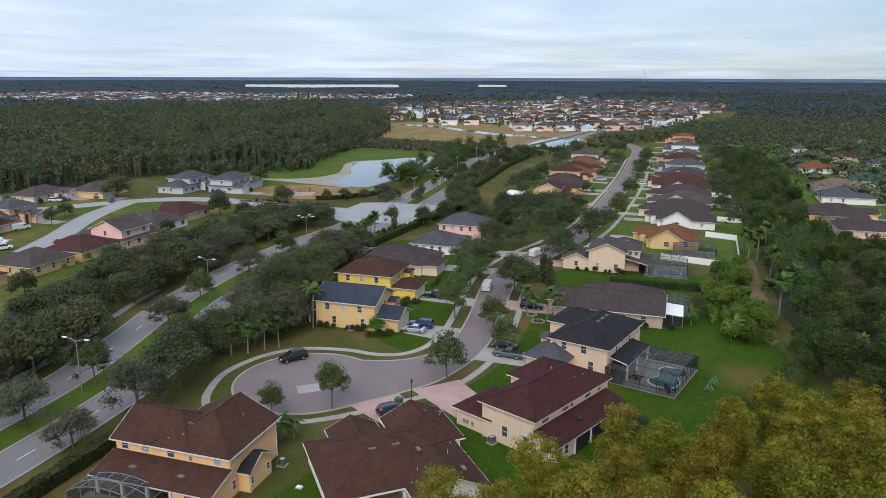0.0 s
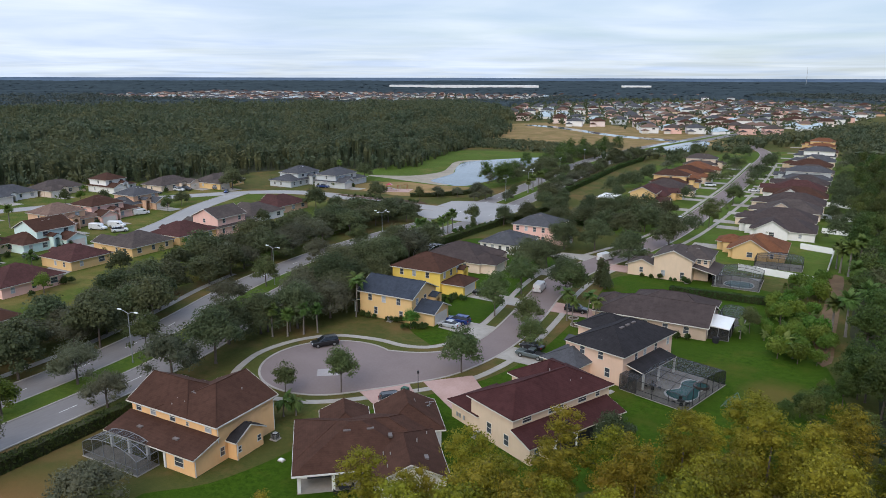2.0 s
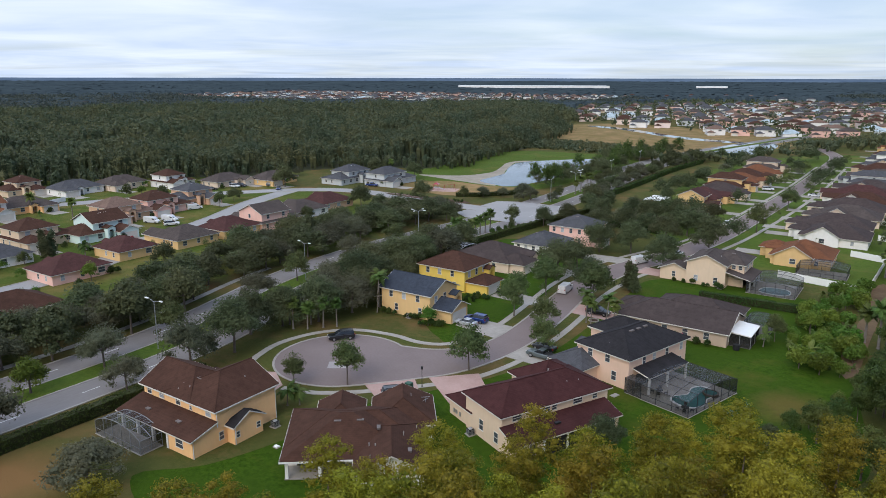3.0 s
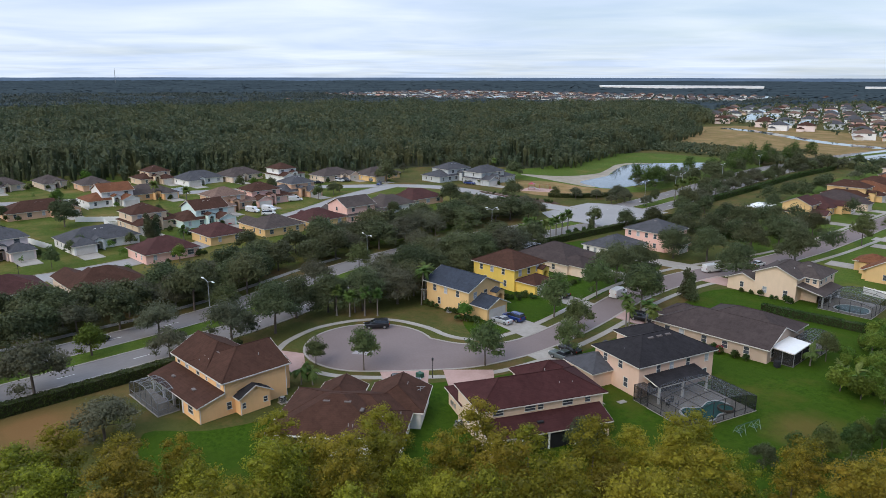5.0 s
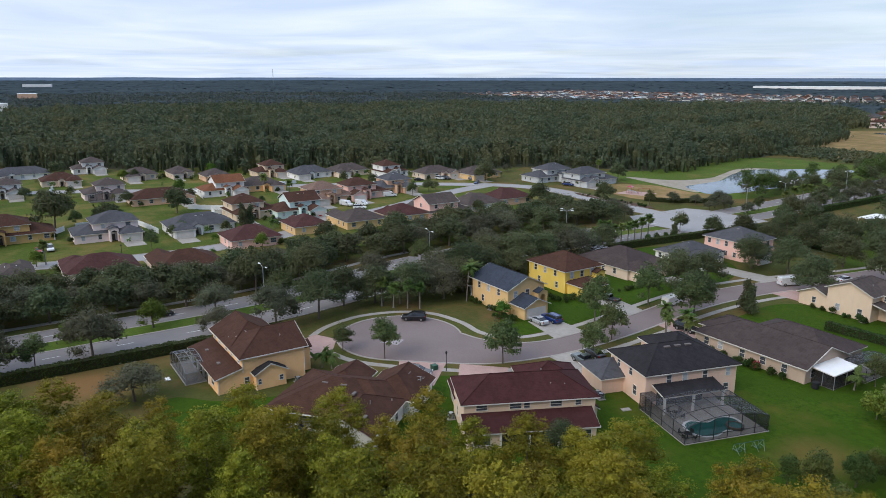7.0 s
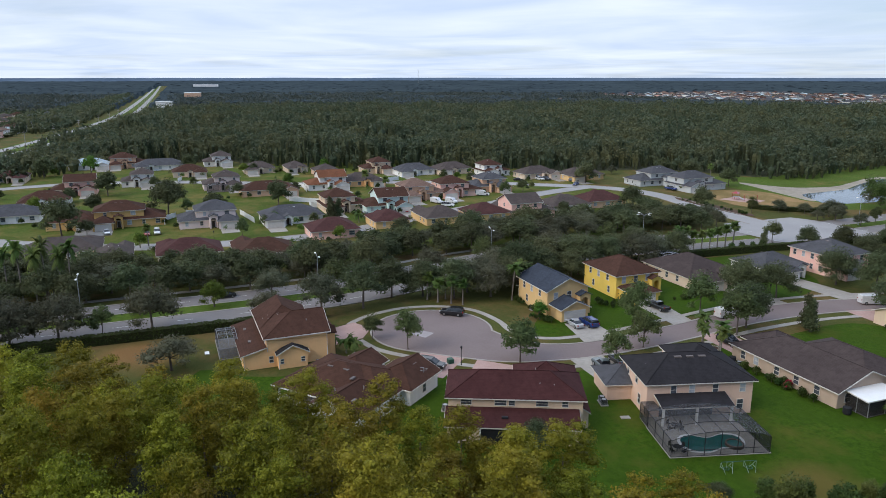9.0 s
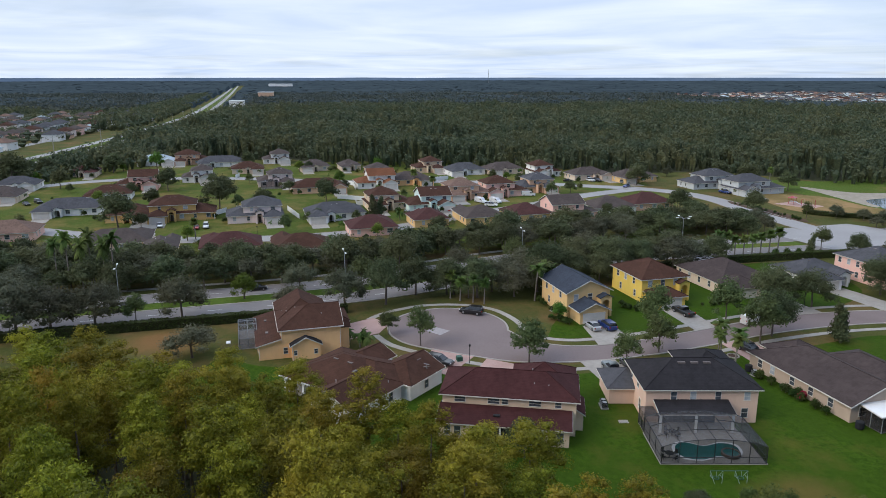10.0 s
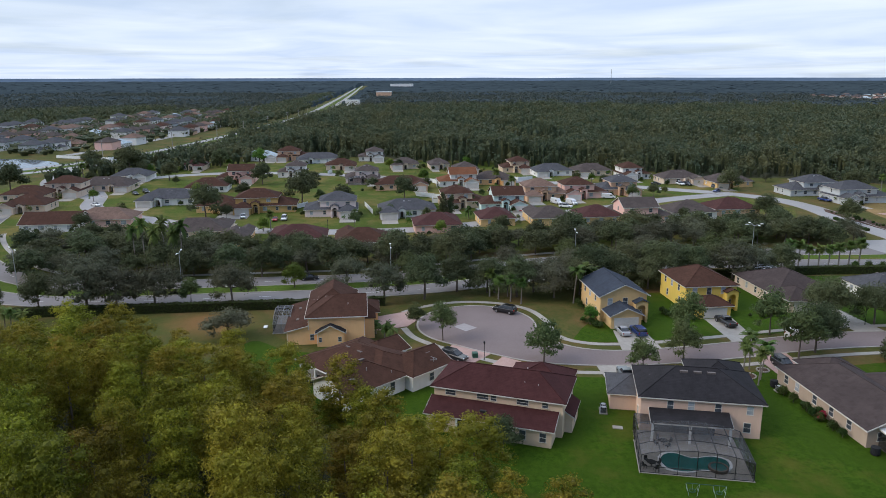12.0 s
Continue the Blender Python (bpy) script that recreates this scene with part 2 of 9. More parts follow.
def lawn_mat(name, a, b2, dry, dry_lo=0.55, dry_hi=0.75, bare=None):
    m, n, l, b = nodes_of(name)
    f = ranged(n, l, noise_tex(n, l, 0.9, 8, 0.85), 0.40, 0.60)
    col = mixed(n, l, f, a, b2)
    col = mixed(n, l, ranged(n, l, noise_tex(n, l, 0.09, 4, 0.6), 0.4, 0.62, 0, 0.75), col, shade(b2, 0.72))
    col = mixed(n, l, ranged(n, l, noise_tex(n, l, 0.06, 8, 0.7), dry_lo, dry_hi), col, dry)
    if bare:
        # a worn, sun-dried spot round a place (x, y, radius, strength), with a ragged edge
        geo = n.new("ShaderNodeNewGeometry")
        dist = n.new("ShaderNodeVectorMath")
        dist.operation = "DISTANCE"
        dist.inputs[1].default_value = (bare[0], bare[1], 0)
        l.new(geo.outputs["Position"], dist.inputs[0])
        rag = n.new("ShaderNodeMath")
        rag.operation = "MULTIPLY_ADD"
        l.new(noise_tex(n, l, 0.12, 5, 0.65), rag.inputs[0])
        rag.inputs[1].default_value = bare[2] * 1.6
        l.new(dist.outputs["Value"], rag.inputs[2])
        col = mixed(n, l, ranged(n, l, rag.outputs[0], bare[2] * 1.1, bare[2] * 1.9, bare[3], 0.0), col, c(0.20, 0.105, 0.042))
    l.new(col, b.inputs["Base Color"])
    b.inputs["Roughness"].default_value, b.inputs["Specular IOR Level"].default_value = 1.0, 0.1
    bp = n.new("ShaderNodeBump")
    bp.inputs["Strength"].default_value, bp.inputs["Distance"].default_value = 0.8, 0.08
    l.new(noise_tex(n, l, 5.0, 5, 0.8), bp.inputs["Height"])
    l.new(bp.outputs[0], b.inputs["Normal"])
    return m


LAWN = lawn_mat("lawn_green", c(0.021, 0.050, 0.002), c(0.046, 0.088, 0.005), c(0.090, 0.084, 0.014), 0.54, 0.76, (16, 122, 7, 0.38))
ROUGH_GRASS = lawn_mat("rough_grass", c(0.052, 0.066, 0.015), c(0.088, 0.090, 0.024), c(0.15, 0.092, 0.038), 0.48, 0.68, (-62, 44, 9, 0.85))
DRY_GRASS = lawn_mat("dry_grass", c(0.16, 0.125, 0.045), c(0.22, 0.155, 0.06), c(0.30, 0.19, 0.09), 0.45, 0.65)
GREEN_BANK = lawn_mat("green_bank", c(0.052, 0.092, 0.012), c(0.090, 0.128, 0.020), c(0.16, 0.12, 0.038), 0.54, 0.74)
# leaf litter under the woods; in hedge cores its dark stands for inner shade
FLOOR_AND_HEDGE_SHADE = surface("forest_floor", c(0.022, 0.028, 0.010), c(0.045, 0.045, 0.018), fine=0.8, coarse=0.05, rough=1.0)


def glass_mat(name, col, rough=0.08):
    m, n, l, b = nodes_of(name)
    f = ranged(n, l, noise_tex(n, l, 0.7, 2, 0.5), 0.3, 0.7)
    l.new(mixed(n, l, f, col, shade(col, 1.8)), b.inputs["Base Color"])
    b.inputs["Roughness"].default_value, b.inputs["Specular IOR Level"].default_value = rough, 0.6
    return m


GLASS = glass_mat("window_glass", c(0.045, 0.052, 0.062))
CAR_GLASS = glass_mat("car_glass", c(0.012, 0.014, 0.017), 0.05)
BLIND_GLASS = glass_mat("window_with_blind", c(0.26, 0.28, 0.30), 0.15)


def water_mat(name, col, rough, ripple):
    m, n, l, b = nodes_of(name)
    f = ranged(n, l, noise_tex(n, l, 0.08, 4, 0.6), 0.35, 0.65)
    l.new(mixed(n, l, f, col, shade(col, 1.5)), b.inputs["Base Color"])
    b.inputs["Roughness"].default_value, b.inputs["IOR"].default_value, b.inputs["Specular IOR Level"].default_value = rough, 1.33, 0.5
    bp = n.new("ShaderNodeBump")
    bp.inputs["Strength"].default_value, bp.inputs["Distance"].default_value = ripple, 0.05
    l.new(noise_tex(n, l, 1.2, 4, 0.6), bp.inputs["Height"])
    l.new(bp.outputs[0], b.inputs["Normal"])
    return m


POND = water_mat("pond_water", c(0.10, 0.12, 0.13), 0.04, 0.06)
POOL = water_mat("pool_water", c(0.008, 0.082, 0.075), 0.06, 0.15)


def screen_mat(name, col, cover):
    m, n, l, b = nodes_of(name)
    b.inputs["Base Color"].default_value = col
    b.inputs["Roughness"].default_value = 0.7
    t = n.new("ShaderNodeBsdfTransparent")
    mx = n.new("ShaderNodeMixShader")
    l.new(ranged(n, l, noise_tex(n, l, 0.8, 3, 0.6), 0.3, 0.7, cover - 0.07, cover + 0.07), mx.inputs[0])
    l.new(t.outputs[0], mx.inputs[1])
    l.new(b.outputs[0], mx.inputs[2])
    l.new(mx.outputs[0], n["Material Output"].inputs["Surface"])
    return m


SCREEN = screen_mat("insect_screen", c(0.022, 0.023, 0.025), 0.52)
SCREEN_ROOF = screen_mat("insect_screen_roof", c(0.050, 0.049, 0.051), 0.46)

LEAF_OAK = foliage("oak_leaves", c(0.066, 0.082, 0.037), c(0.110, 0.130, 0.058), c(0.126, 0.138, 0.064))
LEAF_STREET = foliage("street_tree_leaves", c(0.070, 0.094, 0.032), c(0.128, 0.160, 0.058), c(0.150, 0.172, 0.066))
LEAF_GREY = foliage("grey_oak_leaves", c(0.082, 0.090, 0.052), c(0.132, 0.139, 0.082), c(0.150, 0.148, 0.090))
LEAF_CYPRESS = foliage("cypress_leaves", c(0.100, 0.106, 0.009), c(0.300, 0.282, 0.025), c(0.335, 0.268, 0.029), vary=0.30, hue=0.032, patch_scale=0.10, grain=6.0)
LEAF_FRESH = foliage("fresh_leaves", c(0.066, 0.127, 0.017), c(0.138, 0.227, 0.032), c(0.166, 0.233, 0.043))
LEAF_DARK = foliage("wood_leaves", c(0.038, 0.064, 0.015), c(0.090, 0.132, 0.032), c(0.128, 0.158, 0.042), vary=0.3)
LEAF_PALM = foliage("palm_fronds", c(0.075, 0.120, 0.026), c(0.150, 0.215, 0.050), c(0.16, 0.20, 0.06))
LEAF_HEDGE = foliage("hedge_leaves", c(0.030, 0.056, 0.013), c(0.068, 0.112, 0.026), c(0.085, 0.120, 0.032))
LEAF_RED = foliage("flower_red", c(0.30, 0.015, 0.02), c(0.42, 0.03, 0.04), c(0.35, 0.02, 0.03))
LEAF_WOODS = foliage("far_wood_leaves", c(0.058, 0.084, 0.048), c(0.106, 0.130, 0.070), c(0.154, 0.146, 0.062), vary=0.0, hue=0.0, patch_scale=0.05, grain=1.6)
# far treetops: the blue of distance haze is put into their colour
HAZED_WOODS = surface("hazed_canopy", c(0.030, 0.042, 0.050), c(0.058, 0.076, 0.082), fine=0.045, coarse=0.006, rough=1.0, spec=0.0)
# horizon band, bluer and paler again: haze painted as base colour
HAZED_HORIZON = surface("hazed_horizon_canopy", c(0.060, 0.088, 0.128), c(0.120, 0.160, 0.212), fine=0.02, coarse=0.003, rough=1.0, spec=0.0)


def paint(name, col, metal=0.25):
    m, n, l, b = nodes_of(name)
    f = ranged(n, l, noise_tex(n, l, 1.5, 3, 0.5), 0.3, 0.7)
    l.new(mixed(n, l, f, shade(col, 0.9), shade(col, 1.1)), b.inputs["Base Color"])
    b.inputs["Roughness"].default_value, b.inputs["Metallic"].default_value = 0.28, metal
    b.inputs["Coat Weight"].default_value, b.inputs["Coat Roughness"].default_value = 0.6, 0.08
    return m


CAR_PAINT = {k: paint("car_paint_" + k, v) for k, v in {
    "black": c(0.012, 0.012, 0.014), "white": c(0.72, 0.72, 0.72), "blue": c(0.012, 0.035, 0.16), "silver": c(0.45, 0.46, 0.48),
    "grey": c(0.13, 0.14, 0.15), "red": c(0.32, 0.015, 0.02), "teal": c(0.02, 0.22, 0.30), "green_grey": c(0.10, 0.12, 0.12)}.items()}
CAGE_GREY = surface("cage_grey", c(0.13, 0.135, 0.14), c(0.20, 0.205, 0.21), rough=0.5)
# leaves of the distant woods, tinted blue-grey to carry haze
LEAF_HAZED = foliage("hazed_wood_leaves", c(0.044, 0.060, 0.052), c(0.082, 0.098, 0.082), c(0.104, 0.110, 0.078), vary=0.0, hue=0.0, patch_scale=0.05, grain=0.6)
PALE_ROAD = surface("pale_asphalt", c(0.25, 0.24, 0.235), c(0.33, 0.32, 0.31), fine=1.5, coarse=0.05, rough=0.93)
YARD_GRASS = lawn_mat("yard_grass", c(0.044, 0.072, 0.009), c(0.084, 0.112, 0.018), c(0.165, 0.122, 0.040), 0.46, 0.66)

# ---- builders ----
def mesh_of(name, verts, faces, mats, index=None, smooth=False):
    me = bpy.data.meshes.new(name)
    me.from_pydata([tuple(v) for v in verts], [], [tuple(f) for f in faces])
    for m in mats if isinstance(mats, (list, tuple)) else [mats]:
        me.materials.append(m)
    if index is not None:
        me.polygons.foreach_set("material_index", index)
    if smooth:
        me.polygons.foreach_set("use_smooth", [True] * len(me.polygons))
    me.update()
    return me


def quad_mesh(name, v, mat):
    """Many loose four-cornered leaves, from an array (n, 4, 3)."""
    v = np.asarray(v, dtype=np.float32)
    k = len(v)
    me = bpy.data.meshes.new(name)
    me.vertices.add(4 * k)
    me.vertices.foreach_set("co", v.reshape(-1))
    me.loops.add(4 * k)
    me.loops.foreach_set("vertex_index", np.arange(4 * k, dtype=np.int32))
    me.polygons.add(k)
    me.polygons.foreach_set("loop_start", np.arange(0, 4 * k, 4, dtype=np.int32))
    me.update(calc_edges=True)
    me.materials.append(mat)
    return me


def tri_mesh(name, v, mat):
    """Many loose three-cornered leaves, from an array (n, 3, 3)."""
    v = np.asarray(v, dtype=np.float32)
    k = len(v)
    me = bpy.data.meshes.new(name)
    me.vertices.add(3 * k)
    me.vertices.foreach_set("co", v.reshape(-1))
    me.loops.add(3 * k)
    me.loops.foreach_set("vertex_index", np.arange(3 * k, dtype=np.int32))
    me.polygons.add(k)
    me.polygons.foreach_set("loop_start", np.arange(0, 3 * k, 3, dtype=np.int32))
    me.update(calc_edges=True)
    me.materials.append(mat)
    return me


def thing(name, label, category, m=None, group="", kind=""):
    ob = new(name)
    ob.empty_display_size = 0.3
    if m is not None:
        ob.matrix_world = m
    return tagged(ob, label, category, group, kind)


def part(name, me, parent, label="", m=None):
    ob = new(name, me)
    ob.parent = parent
    if m is not None:
        ob.matrix_basis = m
    return tagged(ob, label)


def box_vf(x0, x1, y0, y1, z0, z1):
    v = [(x0, y0, z0), (x1, y0, z0), (x1, y1, z0), (x0, y1, z0), (x0, y0, z1), (x1, y0, z1), (x1, y1, z1), (x0, y1, z1)]
    f = [(3, 2, 1, 0), (4, 5, 6, 7), (0, 1, 5, 4), (1, 2, 6, 5), (2, 3, 7, 6), (3, 0, 4, 7)]
    return v, f


def join_vf(*vfs):
    v, f = [], []
    for a, b in vfs:
        k = len(v)
        v += list(a)
        f += [tuple(i + k for i in q) for q in b]
    return v, f


def box(name, x0, x1, y0, y1, z0, z1, mat, parent, label="", bevel=0.0):
    v, f = box_vf(x0, x1, y0, y1, z0, z1)
    if bevel:
        bm = bmesh.new()
        vs = [bm.verts.new(p) for p in v]
        for q in f:
            bm.faces.new([vs[i] for i in q])
        bmesh.ops.bevel(bm, geom=list(bm.edges), offset=bevel, segments=2, affect="EDGES")
        me = bpy.data.meshes.new(name)
        bm.to_mesh(me)
        bm.free()
        me.materials.append(mat)
    else:
        me = mesh_of(name, v, f, mat)
    return part(name, me, parent, label)


def bar_vf(a, b, r, sides=4):
    """A straight bar from a to b."""
    a, b = Vector(a), Vector(b)
    d = (b - a).normalized()
    u = d.cross(Vector((0, 0, 1)) if abs(d.z) < 0.9 else Vector((1, 0, 0))).normalized()
    w = d.cross(u)
    ring = [(u * math.cos(k) + w * math.sin(k)) * r for k in [2 * math.pi * (i + 0.5) / sides for i in range(sides)]]
    v = [a + p for p in ring] + [b + p for p in ring]
    f = [(i, (i + 1) % sides, sides + (i + 1) % sides, sides + i) for i in range(sides)]
    f += [tuple(range(sides))[::-1], tuple(range(sides, 2 * sides))]
    return v, f


def bar(name, a, b, r, mat, parent, sides=4, label=""):
    v, f = bar_vf(a, b, r, sides)
    return part(name, mesh_of(name, v, f, mat), parent, label)


def tube_vf(pts, radii, sides=7):
    v, f = [], []
    for i, p in enumerate(pts):
        p = Vector(p)
        d = (Vector(pts[min(i + 1, len(pts) - 1)]) - Vector(pts[max(i - 1, 0)])).normalized()
        u = d.cross(Vector((0.3, 1, 0.1))).normalized()
        w = d.cross(u)
        for k in range(sides):
            a = 2 * math.pi * k / sides
            v.append(p + (u * math.cos(a) + w * math.sin(a)) * radii[i])
    for i in range(len(pts) - 1):
        for k in range(sides):
            f.append((i * sides + k, i * sides + (k + 1) % sides, (i + 1) * sides + (k + 1) % sides, (i + 1) * sides + k))
    f.append(tuple(range((len(pts) - 1) * sides, len(pts) * sides)))
    return v, f


def smooth_line(pts, step=3.0):
    """A line through the points, rounded (Catmull-Rom)."""
    p = [Vector((*q, 0)) if len(q) == 2 else Vector(q) for q in pts]
    p = [2 * p[0] - p[1]] + p + [2 * p[-1] - p[-2]]
    out = []
    for i in range(1, len(p) - 2):
        a, b, cc, d = p[i - 1:i + 3]
        k = max(1, int((cc - b).length / step))
        for j in range(k):
            t = j / k
            out.append(0.5 * (2 * b + (cc - a) * t + (2 * a - 5 * b + 4 * cc - d) * t * t + (3 * b - a - 3 * cc + d) * t ** 3))
    out.append(p[-2])
    return out


def side_line(line, off):
    """The line moved sideways; plus is to its left."""
    out = []
    for i, q in enumerate(line):
        d = line[min(i + 1, len(line) - 1)] - line[max(i - 1, 0)]
        d = Vector((-d.y, d.x, 0)).normalized()
        out.append(q + d * off)
    return out


def ribbon(name, line, off0, off1, z, mat, drop=0.0, parent=None):
    """A flat strip between two offsets of a line; drop gives it upright edges down to the ground."""
    a, b = side_line(line, off0), side_line(line, off1)
    n = len(line)
    v = [(p.x, p.y, z) for p in a] + [(p.x, p.y, z) for p in b]
    f = [(i + 1, i, n + i, n + i + 1) if off1 > off0 else (i, i + 1, n + i + 1, n + i) for i in range(n - 1)]
    if drop:
        v += [(p.x, p.y, z - drop) for p in a] + [(p.x, p.y, z - drop) for p in b]
        f += [(i, i + 1, 2 * n + i + 1, 2 * n + i) for i in range(n - 1)]
        f += [(n + i + 1, n + i, 3 * n + i, 3 * n + i + 1) for i in range(n - 1)]
        f += [(0, n, 3 * n, 2 * n), (n - 1, 3 * n - 1, 4 * n - 1, 2 * n - 1)]
    me = mesh_of(name, v, f, mat)
    if parent is not None:
        return part(name, me, parent)
    return new(name, me)


def slab(name, pts, z, mat, drop=0.1, parent=None):
    """A flat sheet over an outline, with upright edges."""
    from mathutils.geometry import tessellate_polygon
    p3 = [Vector((p[0], p[1], 0)) for p in pts]
    n = len(p3)
    if sum(p3[i].x * p3[(i + 1) % n].y - p3[(i + 1) % n].x * p3[i].y for i in range(n)) < 0:
        p3.reverse()
    v = [(p.x, p.y, z) for p in p3] + [(p.x, p.y, z - drop) for p in p3]
    f = [tuple(t) for t in tessellate_polygon([p3])]
    f = [t if (p3[t[1]] - p3[t[0]]).cross(p3[t[2]] - p3[t[0]]).z > 0 else t[::-1] for t in f]
    f += [(i, n + i, n + (i + 1) % n, (i + 1) % n) for i in range(n)]
    me = mesh_of(name, v, f, mat)
    return part(name, me, parent) if parent is not None else new(name, me)


def rounded(pts, closed=True, step=2.0):
    """A closed outline, rounded."""
    p = [Vector((*q, 0)) for q in pts]
    n, out = len(p), []
    for i in range(n):
        a, b, cc, d = p[i - 1], p[i], p[(i + 1) % n], p[(i + 2) % n]
        k = max(2, int((cc - b).length / step))
        for j in range(k):
            t = j / k
            out.append(0.5 * (2 * b + (cc - a) * t + (2 * a - 5 * b + 4 * cc - d) * t * t + (3 * b - a - 3 * cc + d) * t ** 3))
    return [(q.x, q.y) for q in out]


# ---- houses ----
OVER, SLOPE = 0.5, 0.46


def roof_vf(u0, u1, v0, v1, z, kind, slope=SLOPE, over=OVER):
    """The slopes of a roof over a block, with a thin underside. kind: hip (ridge along the longer side), gable_u or gable_v,
    or a ridge along u or v with its two ends named h (hipped) or g (gabled), as in v_hg."""
    a0, a1, b0, b1 = u0 - over, u1 + over, v0 - over, v1 + over
    w, d = a1 - a0, b1 - b0
    z -= over * slope * 0.5
    if kind == "hip":
        kind = "u_hh" if w >= d else "v_hh"
    kind = {"gable_u": "u_gg", "gable_v": "v_gg"}.get(kind, kind)
    v = [(a0, b0, z), (a1, b0, z), (a1, b1, z), (a0, b1, z)]
    if kind[0] == "u":
        h = d / 2
        i0, i1 = [min(h, w / 2) if e == "h" else 0 for e in kind[2:]]
        m = (b0 + b1) / 2
        v += [(a0 + i0, m, z + h * slope), (a1 - i1, m, z + h * slope)]
        f = [(0, 1, 5, 4), (2, 3, 4, 5)] + ([(3, 0, 4)] if i0 else []) + ([(1, 2, 5)] if i1 else [])
    else:
        h = w / 2
        i0, i1 = [min(h, d / 2) if e == "h" else 0 for e in kind[2:]]
        m = (a0 + a1) / 2
        v += [(m, b0 + i0, z + h * slope), (m, b1 - i1, z + h * slope)]
        f = [(1, 2, 5, 4), (3, 0, 4, 5)] + ([(0, 1, 4)] if i0 else []) + ([(2, 3, 5)] if i1 else [])
    k = len(v)
    v += [(p[0], p[1], p[2] + 0.12) for p in v]
    top = [tuple(i + k for i in q) for q in f]
    under = [q[::-1] for q in f]
    used = {}
    for q in f:
        for i in range(len(q)):
            e = (q[i], q[(i + 1) % len(q)])
            if (e[1], e[0]) in used:
                used.pop((e[1], e[0]))
            else:
                used[e] = 1
    rim = [(a, b, b + k, a + k) for a, b in used]
    return v, top + under + rim


def loop_vf(pts, wide, tall):
    """A closed board of one section along a ring of points: outer and inner edge, top and bottom."""
    n = len(pts)
    cx, cy = sum(p[0] for p in pts) / n, sum(p[1] for p in pts) / n
    v, f = [], []
    for x, y, z in pts:
        d = math.hypot(x - cx, y - cy) or 1
        dx, dy = (x - cx) / d * wide, (y - cy) / d * wide
        v += [(x + dx, y + dy, z - tall), (x + dx, y + dy, z + tall), (x - dx, y - dy, z + tall), (x - dx, y - dy, z - tall)]
    for i in range(n):
        j = (i + 1) % n
        f += [(4 * i + k, 4 * j + k, 4 * j + (k + 1) % 4, 4 * i + (k + 1) % 4) for k in range(4)]
    return v, f


def ring_vf(x0, x1, y0, y1, z0, z1, t):
    """An upright band round a rectangle."""
    o = [(x0, y0), (x1, y0), (x1, y1), (x0, y1)]
    i = [(x0 + t, y0 + t), (x1 - t, y0 + t), (x1 - t, y1 - t), (x0 + t, y1 - t)]
    v = [(*p, z0) for p in o] + [(*p, z1) for p in o] + [(*p, z0) for p in i] + [(*p, z1) for p in i]
    f = []
    for k in range(4):
        n = (k + 1) % 4
        f += [(k, n, 4 + n, 4 + k), (8 + n, 8 + k, 12 + k, 12 + n), (4 + k, 4 + n, 12 + n, 12 + k), (n, k, 8 + k, 8 + n)]
    return v, f


